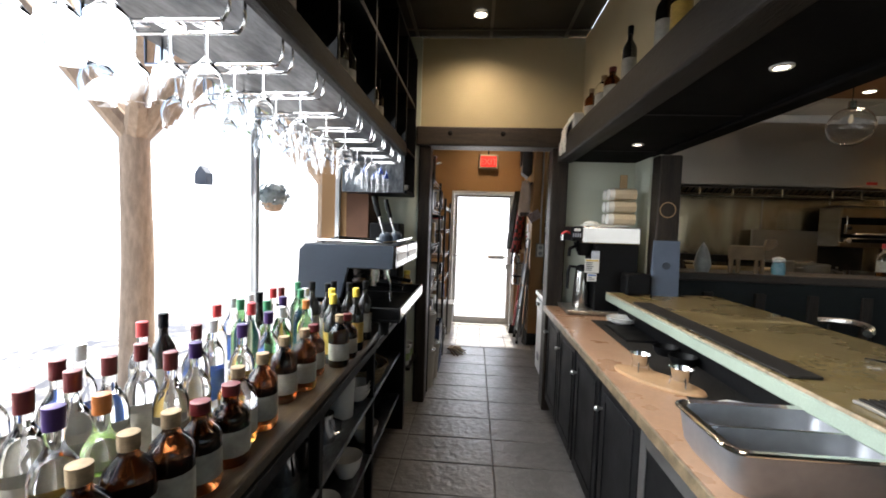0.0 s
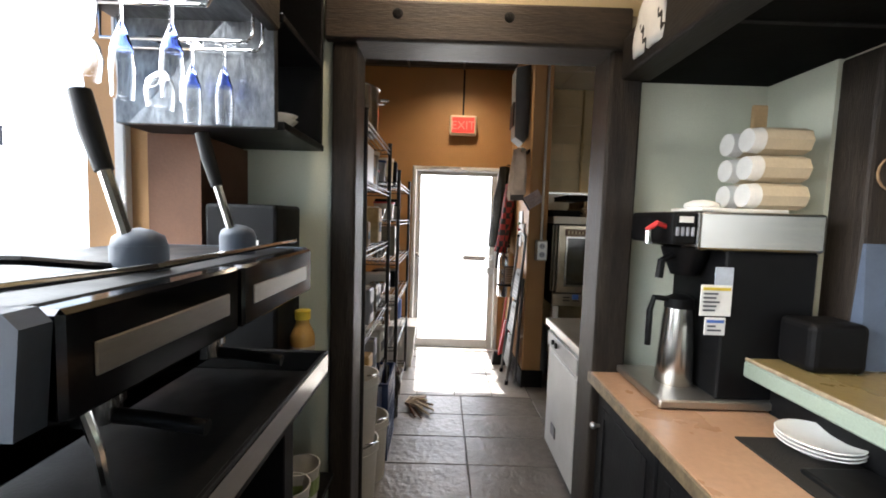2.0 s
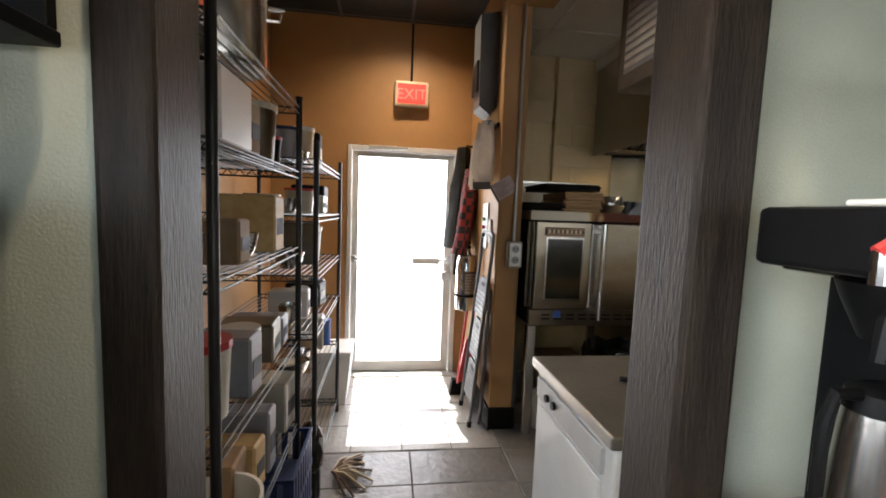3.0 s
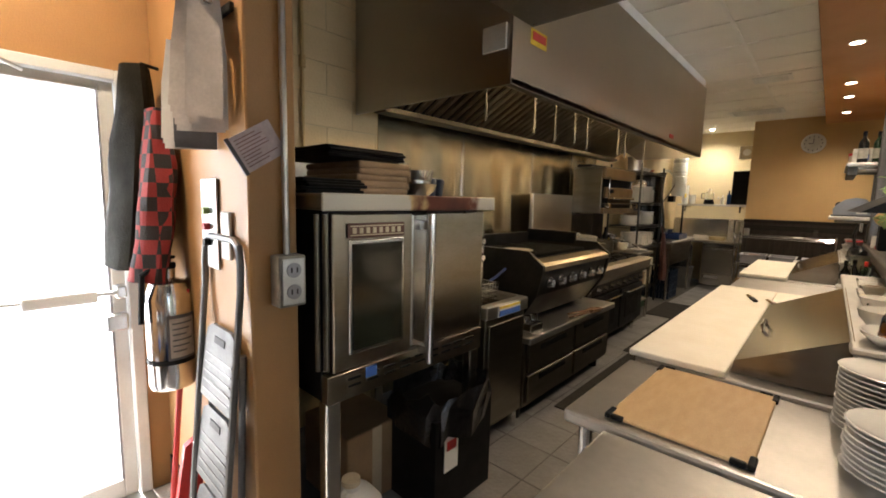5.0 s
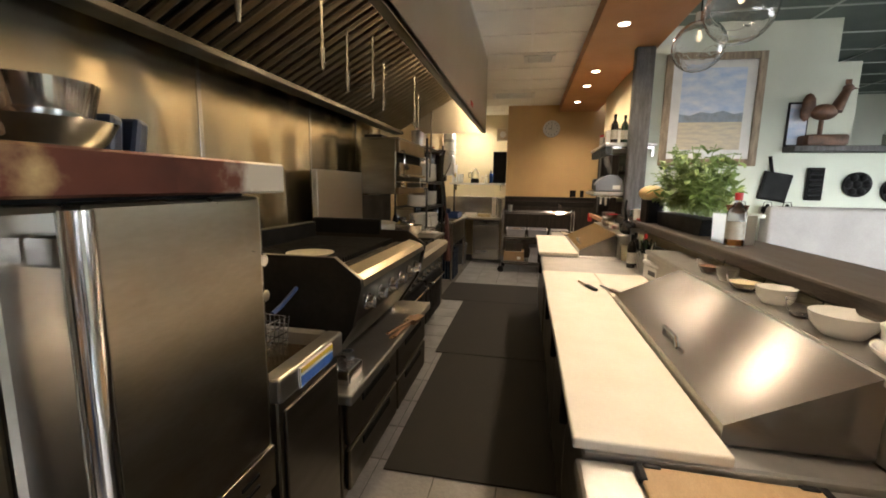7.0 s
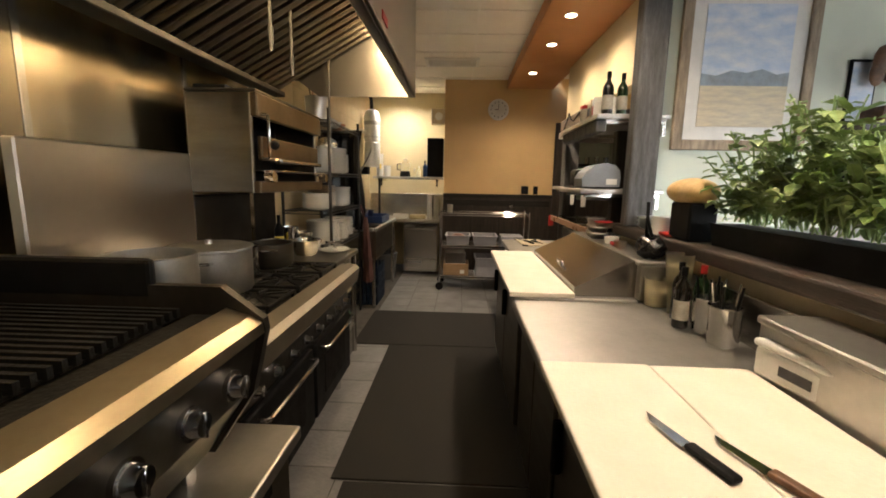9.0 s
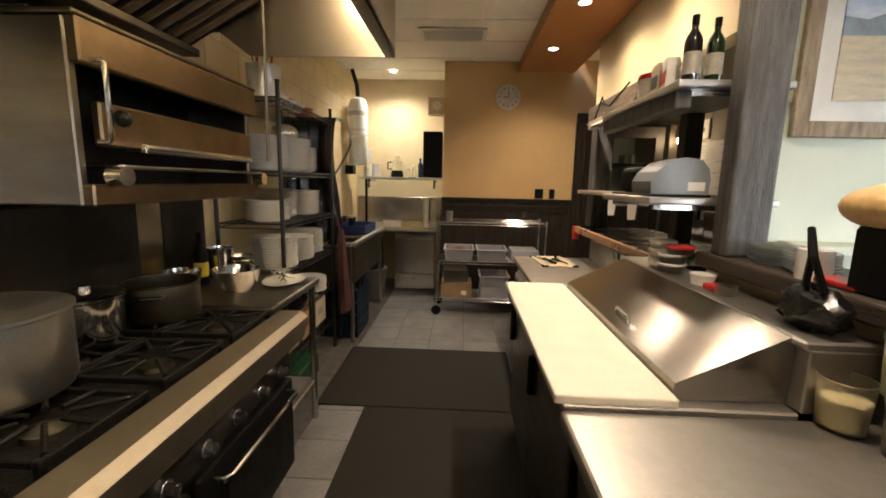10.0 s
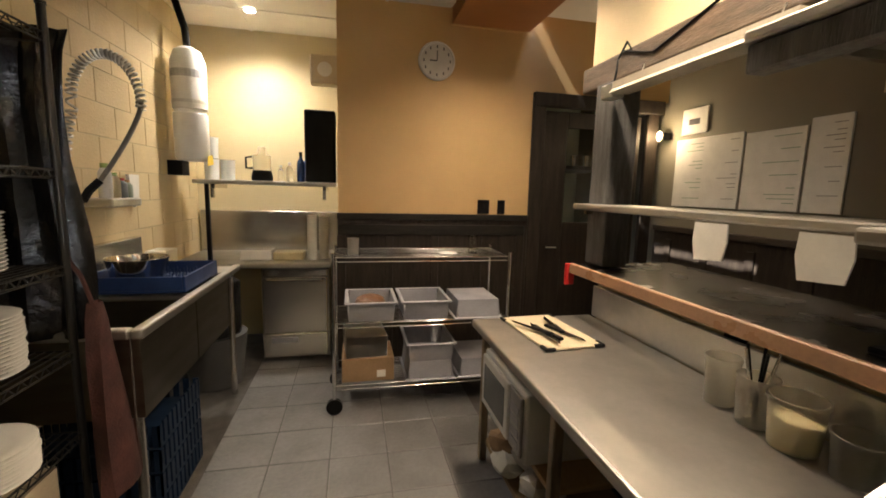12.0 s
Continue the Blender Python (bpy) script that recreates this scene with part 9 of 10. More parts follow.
SINKSTEEL = mat("satin_sink_steel", (0.40, 0.41, 0.43), 0.42, 0.85, 0.08, 6, 0.03, 40, gloss=0.05)
SX, SX2, SY, SY2, SM = 0.60, 1.01, 0.56, 0.86, 0.70
b = B(o)
loft(b, [rounded(b, SX, SY, SX2, SY2, 0.035, 1.034), rounded(b, SX + 0.012, SY + 0.01, SX2 - 0.012, SY2 - 0.01, 0.04, 0.94), rounded(b, SX + 0.03, SY + 0.025, SX2 - 0.03, SY2 - 0.025, 0.04, 0.912)])
b.put("outer_shell", SINKSTEEL, sk, smooth=True)
for a, c in ((SY + 0.014, SM - 0.006), (SM + 0.006, SY2 - 0.014)):
    b = B(o)
    loft(b, [rounded(b, SX + 0.014, a, SX2 - 0.014, c, 0.035, 1.036), rounded(b, SX + 0.020, a + 0.006, SX2 - 0.020, c - 0.006, 0.035, 0.95), rounded(b, SX + 0.04, a + 0.022, SX2 - 0.04, c - 0.022, 0.03, 0.922)])
    b.put("bowl", SINKSTEEL, sk, "brushed steel bowl", True)
    B(o).lathe([(0.022, 0.0), (0.026, 0.003), (0.024, 0.005), (0.010, 0.002), (0, 0.002)], 16, ((SX + SX2) / 2, (a + c) / 2, 0.923)).put("drain", CHROME, sk, smooth=True)
b = B(o)
outer = rounded(b, SX - 0.012, SY - 0.012, SX2 + 0.012, SY2 + 0.012, 0.045, 1.032)
loft(b, [outer, rounded(b, SX - 0.012, SY - 0.012, SX2 + 0.012, SY2 + 0.012, 0.045, 1.036), rounded(b, SX - 0.006, SY - 0.006, SX2 + 0.006, SY2 + 0.006, 0.042, 1.040), rounded(b, SX + 0.014, SY + 0.014, SX2 - 0.014, SY2 - 0.014, 0.035, 1.0365)])
b.bm.faces.ensure_lookup_table()
b.bm.faces.remove(b.bm.faces[-1])
b.put("rim", CHROME, sk, "rolled bright rim", True)
B(o).box(SX + 0.016, SM - 0.006, 1.0, SX2 - 0.016, SM + 0.006, 1.037, 0.004, 2).put("divider", CHROME, sk)
pdl = thing("serving_board", "pale oval wooden board on the bar counter", "board", (0.77, 1.38, 0.911), -55)
B().lathe([(0, 0), (0.20, 0), (0.205, 0.007), (0.20, 0.014), (0, 0.014)], 32, squash=0.42).put("board", mat("pale_wood_board", (0.50, 0.30, 0.15), 0.5, 0, 0.12, 5, 0.1), pdl, smooth=True)
for i, (x, y) in enumerate(((0.735, 1.48), (0.83, 1.30))):
    t = thing("ramekin_stand", "small steel sauce cup with wire legs on the board", "sauce cup", (x, y, 0.926), 30 * i, "sauce cups")
    B().lathe([(0, 0.025), (0.030, 0.025), (0.044, 0.075), (0.047, 0.078), (0.041, 0.075), (0.028, 0.03), (0, 0.03)], 20).put("cup", CHROME, t, smooth=True)
    for a in range(3):
        B().tube([(0.034 * math.cos(a * 2.1), 0.034 * math.sin(a * 2.1), 0.04), (0.042 * math.cos(a * 2.1), 0.042 * math.sin(a * 2.1), 0.0)], 0.003, 5).put("leg", CHROME, t)
for i, (x, y, r) in enumerate(((1.0, 2.50, 0.10),)):
    plates(x, y, 0.917, 3, r, "white plates under the raised bar", 0.011, "bar plates")
tr_ = tagged(B().box(-0.09, -0.2, 0, 0.09, 0.2, 0.018, 0.008, 2).put("black_tray", BLACK), "black plastic tray on the counter", "tray")
tr_.location = (0.95, 2.20, 0.911)
for i, (x, y) in enumerate(((0.98, 1.78), (0.99, 1.62))):
    bowl("black_bowl", "black rubber bowl under the raised bar", x, y, 0.911, 0.065, 0.05, BLACK, group="black bowls")
pt = tagged(B().lathe([(0, 0), (0.06, 0), (0.09, 0.012), (0.06, 0.007), (0, 0.005)], 8).put("angular_plate", CHINA), "white angular plate under the bar edge", "plate")
pt.location = (0.95, 1.10, 0.911)
bmat = tagged(B().box(-0.12, -0.95, 0, 0.12, 0.95, 0.006, 0.002).put("counter_mat", RUBBER), "black rubber mat along the back of the counter", "mat")
bmat.location = (0.935, 1.62, 0.9105)

# Bottles and towel on the canopy rail
for i, y in enumerate((0.45, 0.72, 0.98, 1.25, 1.40, 1.80, 2.06, 2.22, 2.50)):
    copy_thing(KINDS[(0, 10, 6, 1, 0, 0, 10, 5, 6)[i]], pose(0.72, y, 2.291, 0, 0, 50 * i))
twl = thing("white_cloth", "folded white cloth hanging over the canopy rail", "towel", (0.655, 2.86, 2.26))
b = B()
cols = []
for i in range(9):
    col = []
    for k in range(9):
        f = k / 8
        col.append(b.bm.verts.new((0.06 - 0.10 * min(1, f * 2.2) + 0.008 * math.sin(i * 1.3 + k), -0.10 + 0.2 * i / 8, 0.17 - 0.02 * k if k < 3 else 0.13 - 0.042 * (k - 2))))
    cols.append(col)
for p, q in zip(cols, cols[1:]):
    for k in range(8):
        b.bm.faces.new((p[k], q[k], q[k + 1], p[k + 1]))
ob = b.put("cloth", PAPER, twl, smooth=True)
ob.modifiers.new("thickness", "SOLIDIFY").thickness = 0.01
cbx = tagged(B().box(-0.06, -0.10, 0, 0.06, 0.10, 0.13, 0.01, 2).put("paper_box", PAPER), "white paper box on the canopy shelf", "box")
cbx.location = (0.72, 2.84, 2.291)
hk = thing("rope_ring", "coiled rope ring hung on the alcove post", "rope", (1.36, 2.712, 1.72))
B().tube([(0.055 * math.cos(a * math.tau / 16), 0, 0.055 * math.sin(a * math.tau / 16)) for a in range(17)], 0.004, 6).put("ring", CARD, hk)

# Stools behind the bar and figurines on the ledge
for i, (x, y) in enumerate(((2.05, 0.75), (2.05, 1.45), (2.05, 2.15))):
    s = thing("bar_stool", "dark metal bar stool with a curved back", "stool", (x, y, 0), -90, "bar stools")
    for a in range(4):
        c, q = math.cos(math.pi / 4 + a * math.pi / 2), math.sin(math.pi / 4 + a * math.pi / 2)
        B().cyl((0.24 * c, 0.24 * q, 0), (0.16 * c, 0.16 * q, 0.72), 0.014, 8).put("leg", IRON, s)
    B().lathe([(0, 0.72), (0.19, 0.72), (0.2, 0.74), (0.19, 0.775), (0, 0.78)], 24).put("seat", BLACK, s, smooth=True)
    B().tube([(0.19 * math.cos(a), 0.19 * math.sin(a), 1.02 + 0.03 * math.sin(a)) for a in [0.15 * math.pi + k * 0.07 * math.pi for k in range(11)]], 0.022, 8).put("back_rail", STEEL, s, smooth=True)
    for a in (0.25 * math.pi, 0.75 * math.pi):
        B().cyl((0.17 * math.cos(a), 0.17 * math.sin(a), 0.74), (0.19 * math.cos(a), 0.19 * math.sin(a), 1.02), 0.011, 8).put("back_post", IRON, s)
cw = tagged(B().box(-0.16, -0.012, 0.11, 0.13, 0.012, 0.23, 0.01).box(-0.15, -0.012, 0, -0.12, 0.012, 0.12, 0.004).box(-0.09, -0.012, 0, -0.065, 0.012, 0.12, 0.004).box(0.05, -0.012, 0, 0.075, 0.012, 0.12, 0.004).box(0.10, -0.012, 0, 0.125, 0.012, 0.12, 0.004).prism([(0.10, 0.18), (0.16, 0.20), (0.22, 0.24), (0.20, 0.29), (0.13, 0.28)], "y", -0.012, 0.012).put("cow_figurine", mat("tan_cutout_wood", (0.24, 0.15, 0.07), 0.6, 0, 0.15, 8, 0.1)), "flat tan wooden cow cut-out on the ledge", "figurine")
cw.location = (2.22, 3.16, 1.241)
hn = tagged(B().lathe([(0, 0), (0.05, 0), (0.07, 0.06), (0.05, 0.15), (0.03, 0.20), (0, 0.25)], 14, squash=0.7).put("hen_figurine", mat("grey_white_ceramic", (0.42, 0.44, 0.43), 0.4, 0, 0.15, 14, 0.05), smooth=True), "grey white ceramic hen on the ledge", "figurine")
hn.location = (1.86, 3.16, 1.241)
jb = thing("ceramic_jar", "blue and white jar with a paper tissue on the ledge", "jar", (2.46, 3.16, 1.241))
B().lathe([(0, 0), (0.045, 0), (0.05, 0.05), (0.04, 0.10), (0, 0.10)], 18).put("jar", mat("teal_ceramic", (0.16, 0.34, 0.40), 0.3, 0, 0.1, 9, 0), jb, smooth=True)
B().ball((0, 0, 0.12), 0.045, 1.2, 1, 0.6, 1).put("tissue", PAPER, jb)

# ---- the back hall ----
wire_rack("wire_rack", "black wire storage rack of pantry goods in the hall", -0.95, -0.44, 3.36, 4.30, 2.02, (0.10, 0.52, 0.92, 1.36, 1.70, 1.985), BLACK_WIRE, group="hall racks")
wire_rack("wire_rack", "second black wire storage rack near the exit door", -0.95, -0.39, 4.46, 5.45, 1.86, (0.10, 0.55, 0.90, 1.20, 1.50, 1.78), BLACK_WIRE, group="hall racks")
stock_pot(-0.60, 3.82, 1.988, 0.15, 0.26, "tall steel stock pot on top of the hall rack", STEEL)
tagged(B((-0.56, 3.46, 1.988)).ball((-0.56, 3.46, 2.16), 0.17, 0.35, 1, 1, 3).put("pot_cover", CHROME, smooth=True), "round metal cover standing on the rack", "cover").location = (-0.56, 3.46, 1.988)
rr = random.Random(31)
MATS = [CARD, WHITE, PAPER, CREAMBOX, IRON, GREYTUB, FROST, BLACK, STEEL_DARK, BREAD]
for (y0, y1, levels) in ((3.42, 4.26, (0.525, 0.925, 1.365, 1.705)), (4.56, 5.42, (0.555, 0.905, 1.205, 1.505, 1.785))):
    for z in levels:
        y = y0 + 0.06
        while y < y1 - 0.06:
            w = rr.uniform(0.05, 0.10)
            h = rr.uniform(0.11, 0.25)
            kind = rr.random()
            x = -0.55 - rr.uniform(0, 0.04)
            m_ = rr.choice(MATS)
            if kind < 0.45:
                t = thing("storage_box", "pantry box on the hall rack", "box", (x, y + w, z), rr.uniform(-6, 6), "pantry goods")
                B().box(-0.12, -w * 0.9, 0, 0.10, w * 0.9, h, 0.008).put("carton", m_, t)
                B().box(0.1005, -w * 0.6, h * 0.3, 0.102, w * 0.6, h * 0.6).put("print", INK if m_ not in (IRON, BLACK) else PAPER, t)
            elif kind < 0.8:
                t = thing("storage_tub", "lidded plastic pantry tub on the hall rack", "tub", (x, y + w, z), 0, "pantry goods")
                B().lathe([(0, 0), (w * 0.8, 0), (w * 0.92, h * 0.9), (0, h * 0.9)], 18).put("tub", m_, t, smooth=True)
                B().cyl((0, 0, h * 0.9), (0, 0, h), w * 0.97, 18).put("lid", rr.choice((WHITE, BLUE, RED, FROST)), t)
            else:
                bowl("steel_bowl", "steel bowl on the hall rack", x, y + w, z, w * 0.95, h * 0.6, CHROME, group="pantry goods")
            y += 2 * w + 0.015
# white crate boxes, pails and blue crates below
wbx = thing("white_carton", "white carton with a grey panel on the hall rack", "box", (-0.58, 3.56, 1.705))
B().box(-0.2, -0.12, 0, 0.13, 0.12, 0.19, 0.006).put("carton", WHITE, wbx)
for i, (x, y, z, s) in enumerate(((-0.50, 3.50, 0, 1.0), (-0.48, 3.76, 0, 1.0), (-0.50, 3.50, 0.19, 0.98))):
    t = thing("plastic_pail", "white plastic ingredient pail under the rack", "pail", (x, y, z + (0.0 if z == 0 else 0.17)), group="white pails")
    r, h = 0.125 * s, 0.36 * s
    B().lathe([(0, 0), (r * 0.88, 0), (r, h * 0.86), (r * 1.06, h * 0.86), (r * 1.06, h * 0.9), (r * 1.03, h * 0.9), (r * 1.05, h), (r * 0.97, h), (r * 0.85, 0.01), (0, 0.01)], 28).put("pail", BUCKET, t, smooth=True)
    B().tube([(r * 1.06 * math.cos(a), r * 1.06 * math.sin(a), h * 0.8 - 0.10 * math.sin(a - 0.6)) for a in [-0.9 + k * 0.25 for k in range(13)]], 0.003, 5).put("bail", CHROME, t)
for i in range(3):
    cr = thing("milk_crate", "dark blue plastic milk crate under the rack", "crate", (-0.56, 4.10, 0.165 * i), group="blue milk crates")
    b = B().box(-0.19, -0.20, 0, 0.19, 0.20, 0.012)
    for s in range(8):
        q = -0.20 + s * 0.05
        b.box(q, -0.20, 0.012, q + 0.028, -0.188, 0.16).box(q, 0.188, 0.012, q + 0.028, 0.20, 0.16).box(-0.19, q, 0.012, -0.178, q + 0.028, 0.16).box(0.178, q, 0.012, 0.19, q + 0.028, 0.16)
    b.box(-0.19, -0.2, 0.148, 0.19, -0.188, 0.163).box(-0.19, 0.188, 0.148, 0.19, 0.2, 0.163).box(0.178, -0.188, 0.148, 0.19, 0.188, 0.163).box(-0.19, -0.188, 0.148, -0.178, 0.188, 0.163)
    b.put("lattice", BLUE, cr)
mop = thing("mop_head", "frayed tan mop head lying on the floor", "mop", (-0.32, 4.66, 0.0))
for k in range(26):
    a = rr.uniform(-1.3, 1.3)
    L = rr.uniform(0.12, 0.26)
    B().tube([(0, 0, 0.03), (L * 0.5 * math.cos(a), L * 0.5 * math.sin(a), 0.035 + rr.uniform(0, 0.02)), (L * math.cos(a), L * math.sin(a), 0.008)], 0.007, 5).put("strand", CREAMBOX if k % 2 else ROOSTER, mop)
bgs = thing("black_bag", "black bag tied at the rack foot", "bag", (-0.42, 4.50, 0.0))
B().ball((0, 0, 0.26), 0.10, 0.8, 1, 1.6, 2).cyl((0, 0, 0), (0, 0, 0.15), 0.06, 10).put("bag", BAGBLACK, bgs)
wbn = thing("white_bin", "white plastic bin beside the exit door", "bin", (-0.46, 5.74, 0.0))
B().prism([(-0.12, 0), (0.12, 0), (0.16, 0.42), (-0.16, 0.42)], "y", -0.18, 0.18).put("bin", WHITE, wbn)
bjar = thing("water_bottle", "clear bottle of blue liquid on the low rack", "bottle", (-0.48, 5.36, 0.56))
B().cyl((0, 0, 0), (0, 0, 0.18), 0.05, 16).put("body", BLUELBL, bjar)

# Exit sign with conduit
o = (0.14, 6.20, 2.46)
ex = thing("exit_sign", "lit red exit sign in a pale case", "exit sign", o)
B(o).box(-0.01, 6.13, 2.46, 0.29, 6.20, 2.68, 0.02, 3).put("case", CREAMBOX, ex)
B(o).box(0.015, 6.124, 2.485, 0.265, 6.1295, 2.655, 0.004).put("panel", EXITRED, ex, "glowing red panel")
cu = bpy.data.curves.new("lettering", "FONT")
cu.body, cu.size, cu.extrude, cu.align_x = "EXIT", 0.13, 0.001, "CENTER"
cu.materials.append(glow("exit_letter", (1.0, 0.16, 0.13), 0.13))
tx = new("lettering", cu)
tx.parent = ex
tx.matrix_basis = pose(0, -0.0785, 0.062, 90, 0, 0)
B(o).cyl((0.14, 6.205, 2.68), (0.14, 6.205, 3.19), 0.010, 8).put("conduit", IRON, ex)

# Jackets, extinguisher, ladder, broom by the stub wall
ck_ = thing("hanging_jackets", "dark jacket and red plaid shirt hanging on hooks", "jackets", (0.66, 5.98, 1.25))
def cloth(w, d, top, bottom, seed, material, name, off=(0, 0)):
    b = B()
    r2 = random.Random(seed)
    rings = []
    for k in range(14):
        f = k / 13
        ring = []
        for i in range(16):
            a = i * math.tau / 16
            s = (0.55 + 0.45 * min(1, f * 2.5)) * (1 + 0.10 * math.sin(4 * a + seed + f * 3) + 0.05 * math.sin(17 * f + 2 * a + seed))
            ring.append(b.bm.verts.new((off[0] + d * s * math.cos(a) - 0.06 * f * f, off[1] + w * s * math.sin(a), top + (bottom - top) * f)))
        rings.append(ring)
    for p, q in zip(rings, rings[1:]):
        for i in range(16):
            b.bm.faces.new((p[i], p[(i + 1) % 16], q[(i + 1) % 16], q[i]))
    b.bm.faces.new(rings[0])
    b.bm.faces.new(rings[-1][::-1])
    return b.put(name, material, ck_, smooth=True)


cloth(0.15, 0.09, 0.86, -0.02, 1, OLIVE, "jacket", (-0.05, 0.06))
plaid = cloth(0.12, 0.07, 0.66, -0.06, 4, PLAID, "plaid_shirt", (-0.02, -0.12))
tn_ = PLAID.node_tree
ch = tn_.nodes.new("ShaderNodeTexChecker")
ch.inputs["Scale"].default_value = 17
ch.inputs["Color1"].default_value, ch.inputs["Color2"].default_value = (0.20, 0.013, 0.013, 1), (0.012, 0.009, 0.009, 1)
tc_ = tn_.nodes.new("ShaderNodeTexCoord")
tn_.links.new(tc_.outputs["Object"], ch.inputs["Vector"])
tn_.links.new(ch.outputs["Color"], tn_.nodes["Principled BSDF"].inputs["Base Color"])
B().cyl((0.05, 0.1, 0.88), (-0.02, 0.1, 0.89), 0.008, 8).put("hook", IRON, ck_)
fe = thing("fire_extinguisher", "polished steel fire extinguisher on the wall", "fire extinguisher", (0.635, 5.80, 0.72))
B().lathe([(0, 0), (0.085, 0), (0.09, 0.02), (0.09, 0.40), (0.07, 0.46), (0.03, 0.48), (0.028, 0.52), (0, 0.52)], 26).put("cylinder", CHROME, fe, smooth=True)
def arc_patch(r, a0, a1, z0, z1, n=10):
    b = B()
    cols = [[b.bm.verts.new((r * math.cos(a0 + (a1 - a0) * i / n), r * math.sin(a0 + (a1 - a0) * i / n), z)) for z in (z0, z1)] for i in range(n + 1)]
    for p, q in zip(cols, cols[1:]):
        b.bm.faces.new((p[0], q[0], q[1], p[1]))
    return b


arc_patch(0.0912, radians(-112), radians(-32), 0.13, 0.33).put("label_border", INK, fe, smooth=True)
lab_ = arc_patch(0.0918, radians(-106), radians(-38), 0.145, 0.315).put("paper_label", mat("aged_label_paper", (0.50, 0.46, 0.42), 0.6, 0, 0.15, 18, 0.05), fe, smooth=True)
for k in range(6):
    arc_patch(0.0923, radians(-100), radians(-48 - 9 * (k % 3)), 0.29 - 0.024 * k, 0.297 - 0.024 * k).put("print", INK, lab_, smooth=True)
B().lathe([(0.093, 0.115), (0.093, 0.135)], 26).put("strap", BLACK, fe)
B().tube([(0.0, 0, 0.52), (-0.03, -0.03, 0.56), (-0.10, -0.03, 0.50), (-0.11, -0.03, 0.30)], 0.012, 8).put("hose", BLACK, fe, smooth=True)
B().box(-0.06, -0.012, 0.52, 0.03, 0.012, 0.545, 0.004).box(-0.07, -0.01, 0.56, 0.03, 0.01, 0.575, 0.004).put("lever", BLACK, fe)

LADDER = mat("grey_ladder_tube", (0.20, 0.20, 0.20), 0.4, 0.6, 0.1, 6, 0.05)
ld = thing("step_ladder", "folded grey step ladder leaning on the stub wall", "ladder", (0.60, 5.34, 0))
def rail(y, x0, x1, z1, nm="rail"):
    B().tube([(x0, y, 0.01), (x1, y, z1)], 0.013, 8).put(nm, LADDER, ld)


rail(-0.17, -0.02, 0.09, 1.22)
rail(0.17, -0.02, 0.09, 1.22)
B().tube([(0.09, -0.17, 1.21), (0.094, -0.17, 1.33), (0.096, -0.155, 1.385), (0.097, -0.11, 1.405), (0.097, 0.11, 1.405), (0.096, 0.155, 1.385), (0.094, 0.17, 1.33), (0.09, 0.17, 1.21)], 0.013, 8).put("top_hoop", LADDER, ld, smooth=True)
rail(-0.15, 0.06, 0.10, 1.0, "rear_rail")
rail(0.15, 0.06, 0.10, 1.0, "rear_rail")
STEP_GREY = mat("grey_step_plastic", (0.13, 0.135, 0.14), 0.55, 0, 0.2, 9, 0.1)
for z in (0.24, 0.56, 0.88):
    q = B().prism([(-0.15, 0.0), (0.15, 0.0), (0.15, 0.22), (0.13, 0.27), (0.09, 0.29), (-0.09, 0.29), (-0.13, 0.27), (-0.15, 0.22)], "x", -0.007, 0.007).put("step", STEP_GREY, ld)
    q.location = (-0.022 + 0.088 * z, 0, z - 0.10)
    q.rotation_euler = (0, radians(7), 0)
    B().box(-0.0095, -0.05, 0.225, -0.0072, 0.05, 0.252, 0.001).put("hand_slot", BLACK, q)
    for k in range(5):
        B().box(-0.0095, -0.125, 0.03 + 0.035 * k, -0.0072, 0.125, 0.036 + 0.035 * k).put("tread_rib", LADDER, q)
for y in (-0.17, 0.17):
    B().cyl((-0.02, y, 0), (-0.018, y, 0.04), 0.018, 10).put("foot", BLACK, ld)
bm_ = thing("broom", "red handled broom and dustpan in the corner", "broom", (0.58, 5.72, 0))
B().tube([(0.0, 0, 0.12), (0.08, 0.02, 0.9), (0.11, 0.03, 1.15)], 0.012, 8).put("handle", RED, bm_)
B().prism([(-0.07, 0), (0.07, 0), (0.05, 0.13), (-0.05, 0.13)], "y", -0.03, 0.03).put("bristles", IRON, bm_)
B().prism([(-0.02, 0.13), (0.09, 0.18), (0.12, 0.55), (0.04, 0.50)], "y", -0.10, -0.07).put("dustpan", RED, bm_)

cl_ = thing("clipboard_rack", "row of clipboards with papers on the stub wall", "clipboards", (0.705, 5.30, 1.72))
B().box(-0.015, -0.12, 0.42, 0.0, 0.16, 0.45, 0.003).put("hook_rail", IRON, cl_)
PAPER_AGED = mat("handled_paper", (0.68, 0.62, 0.57), 0.85, 0, 0.1, 12, 0.08)


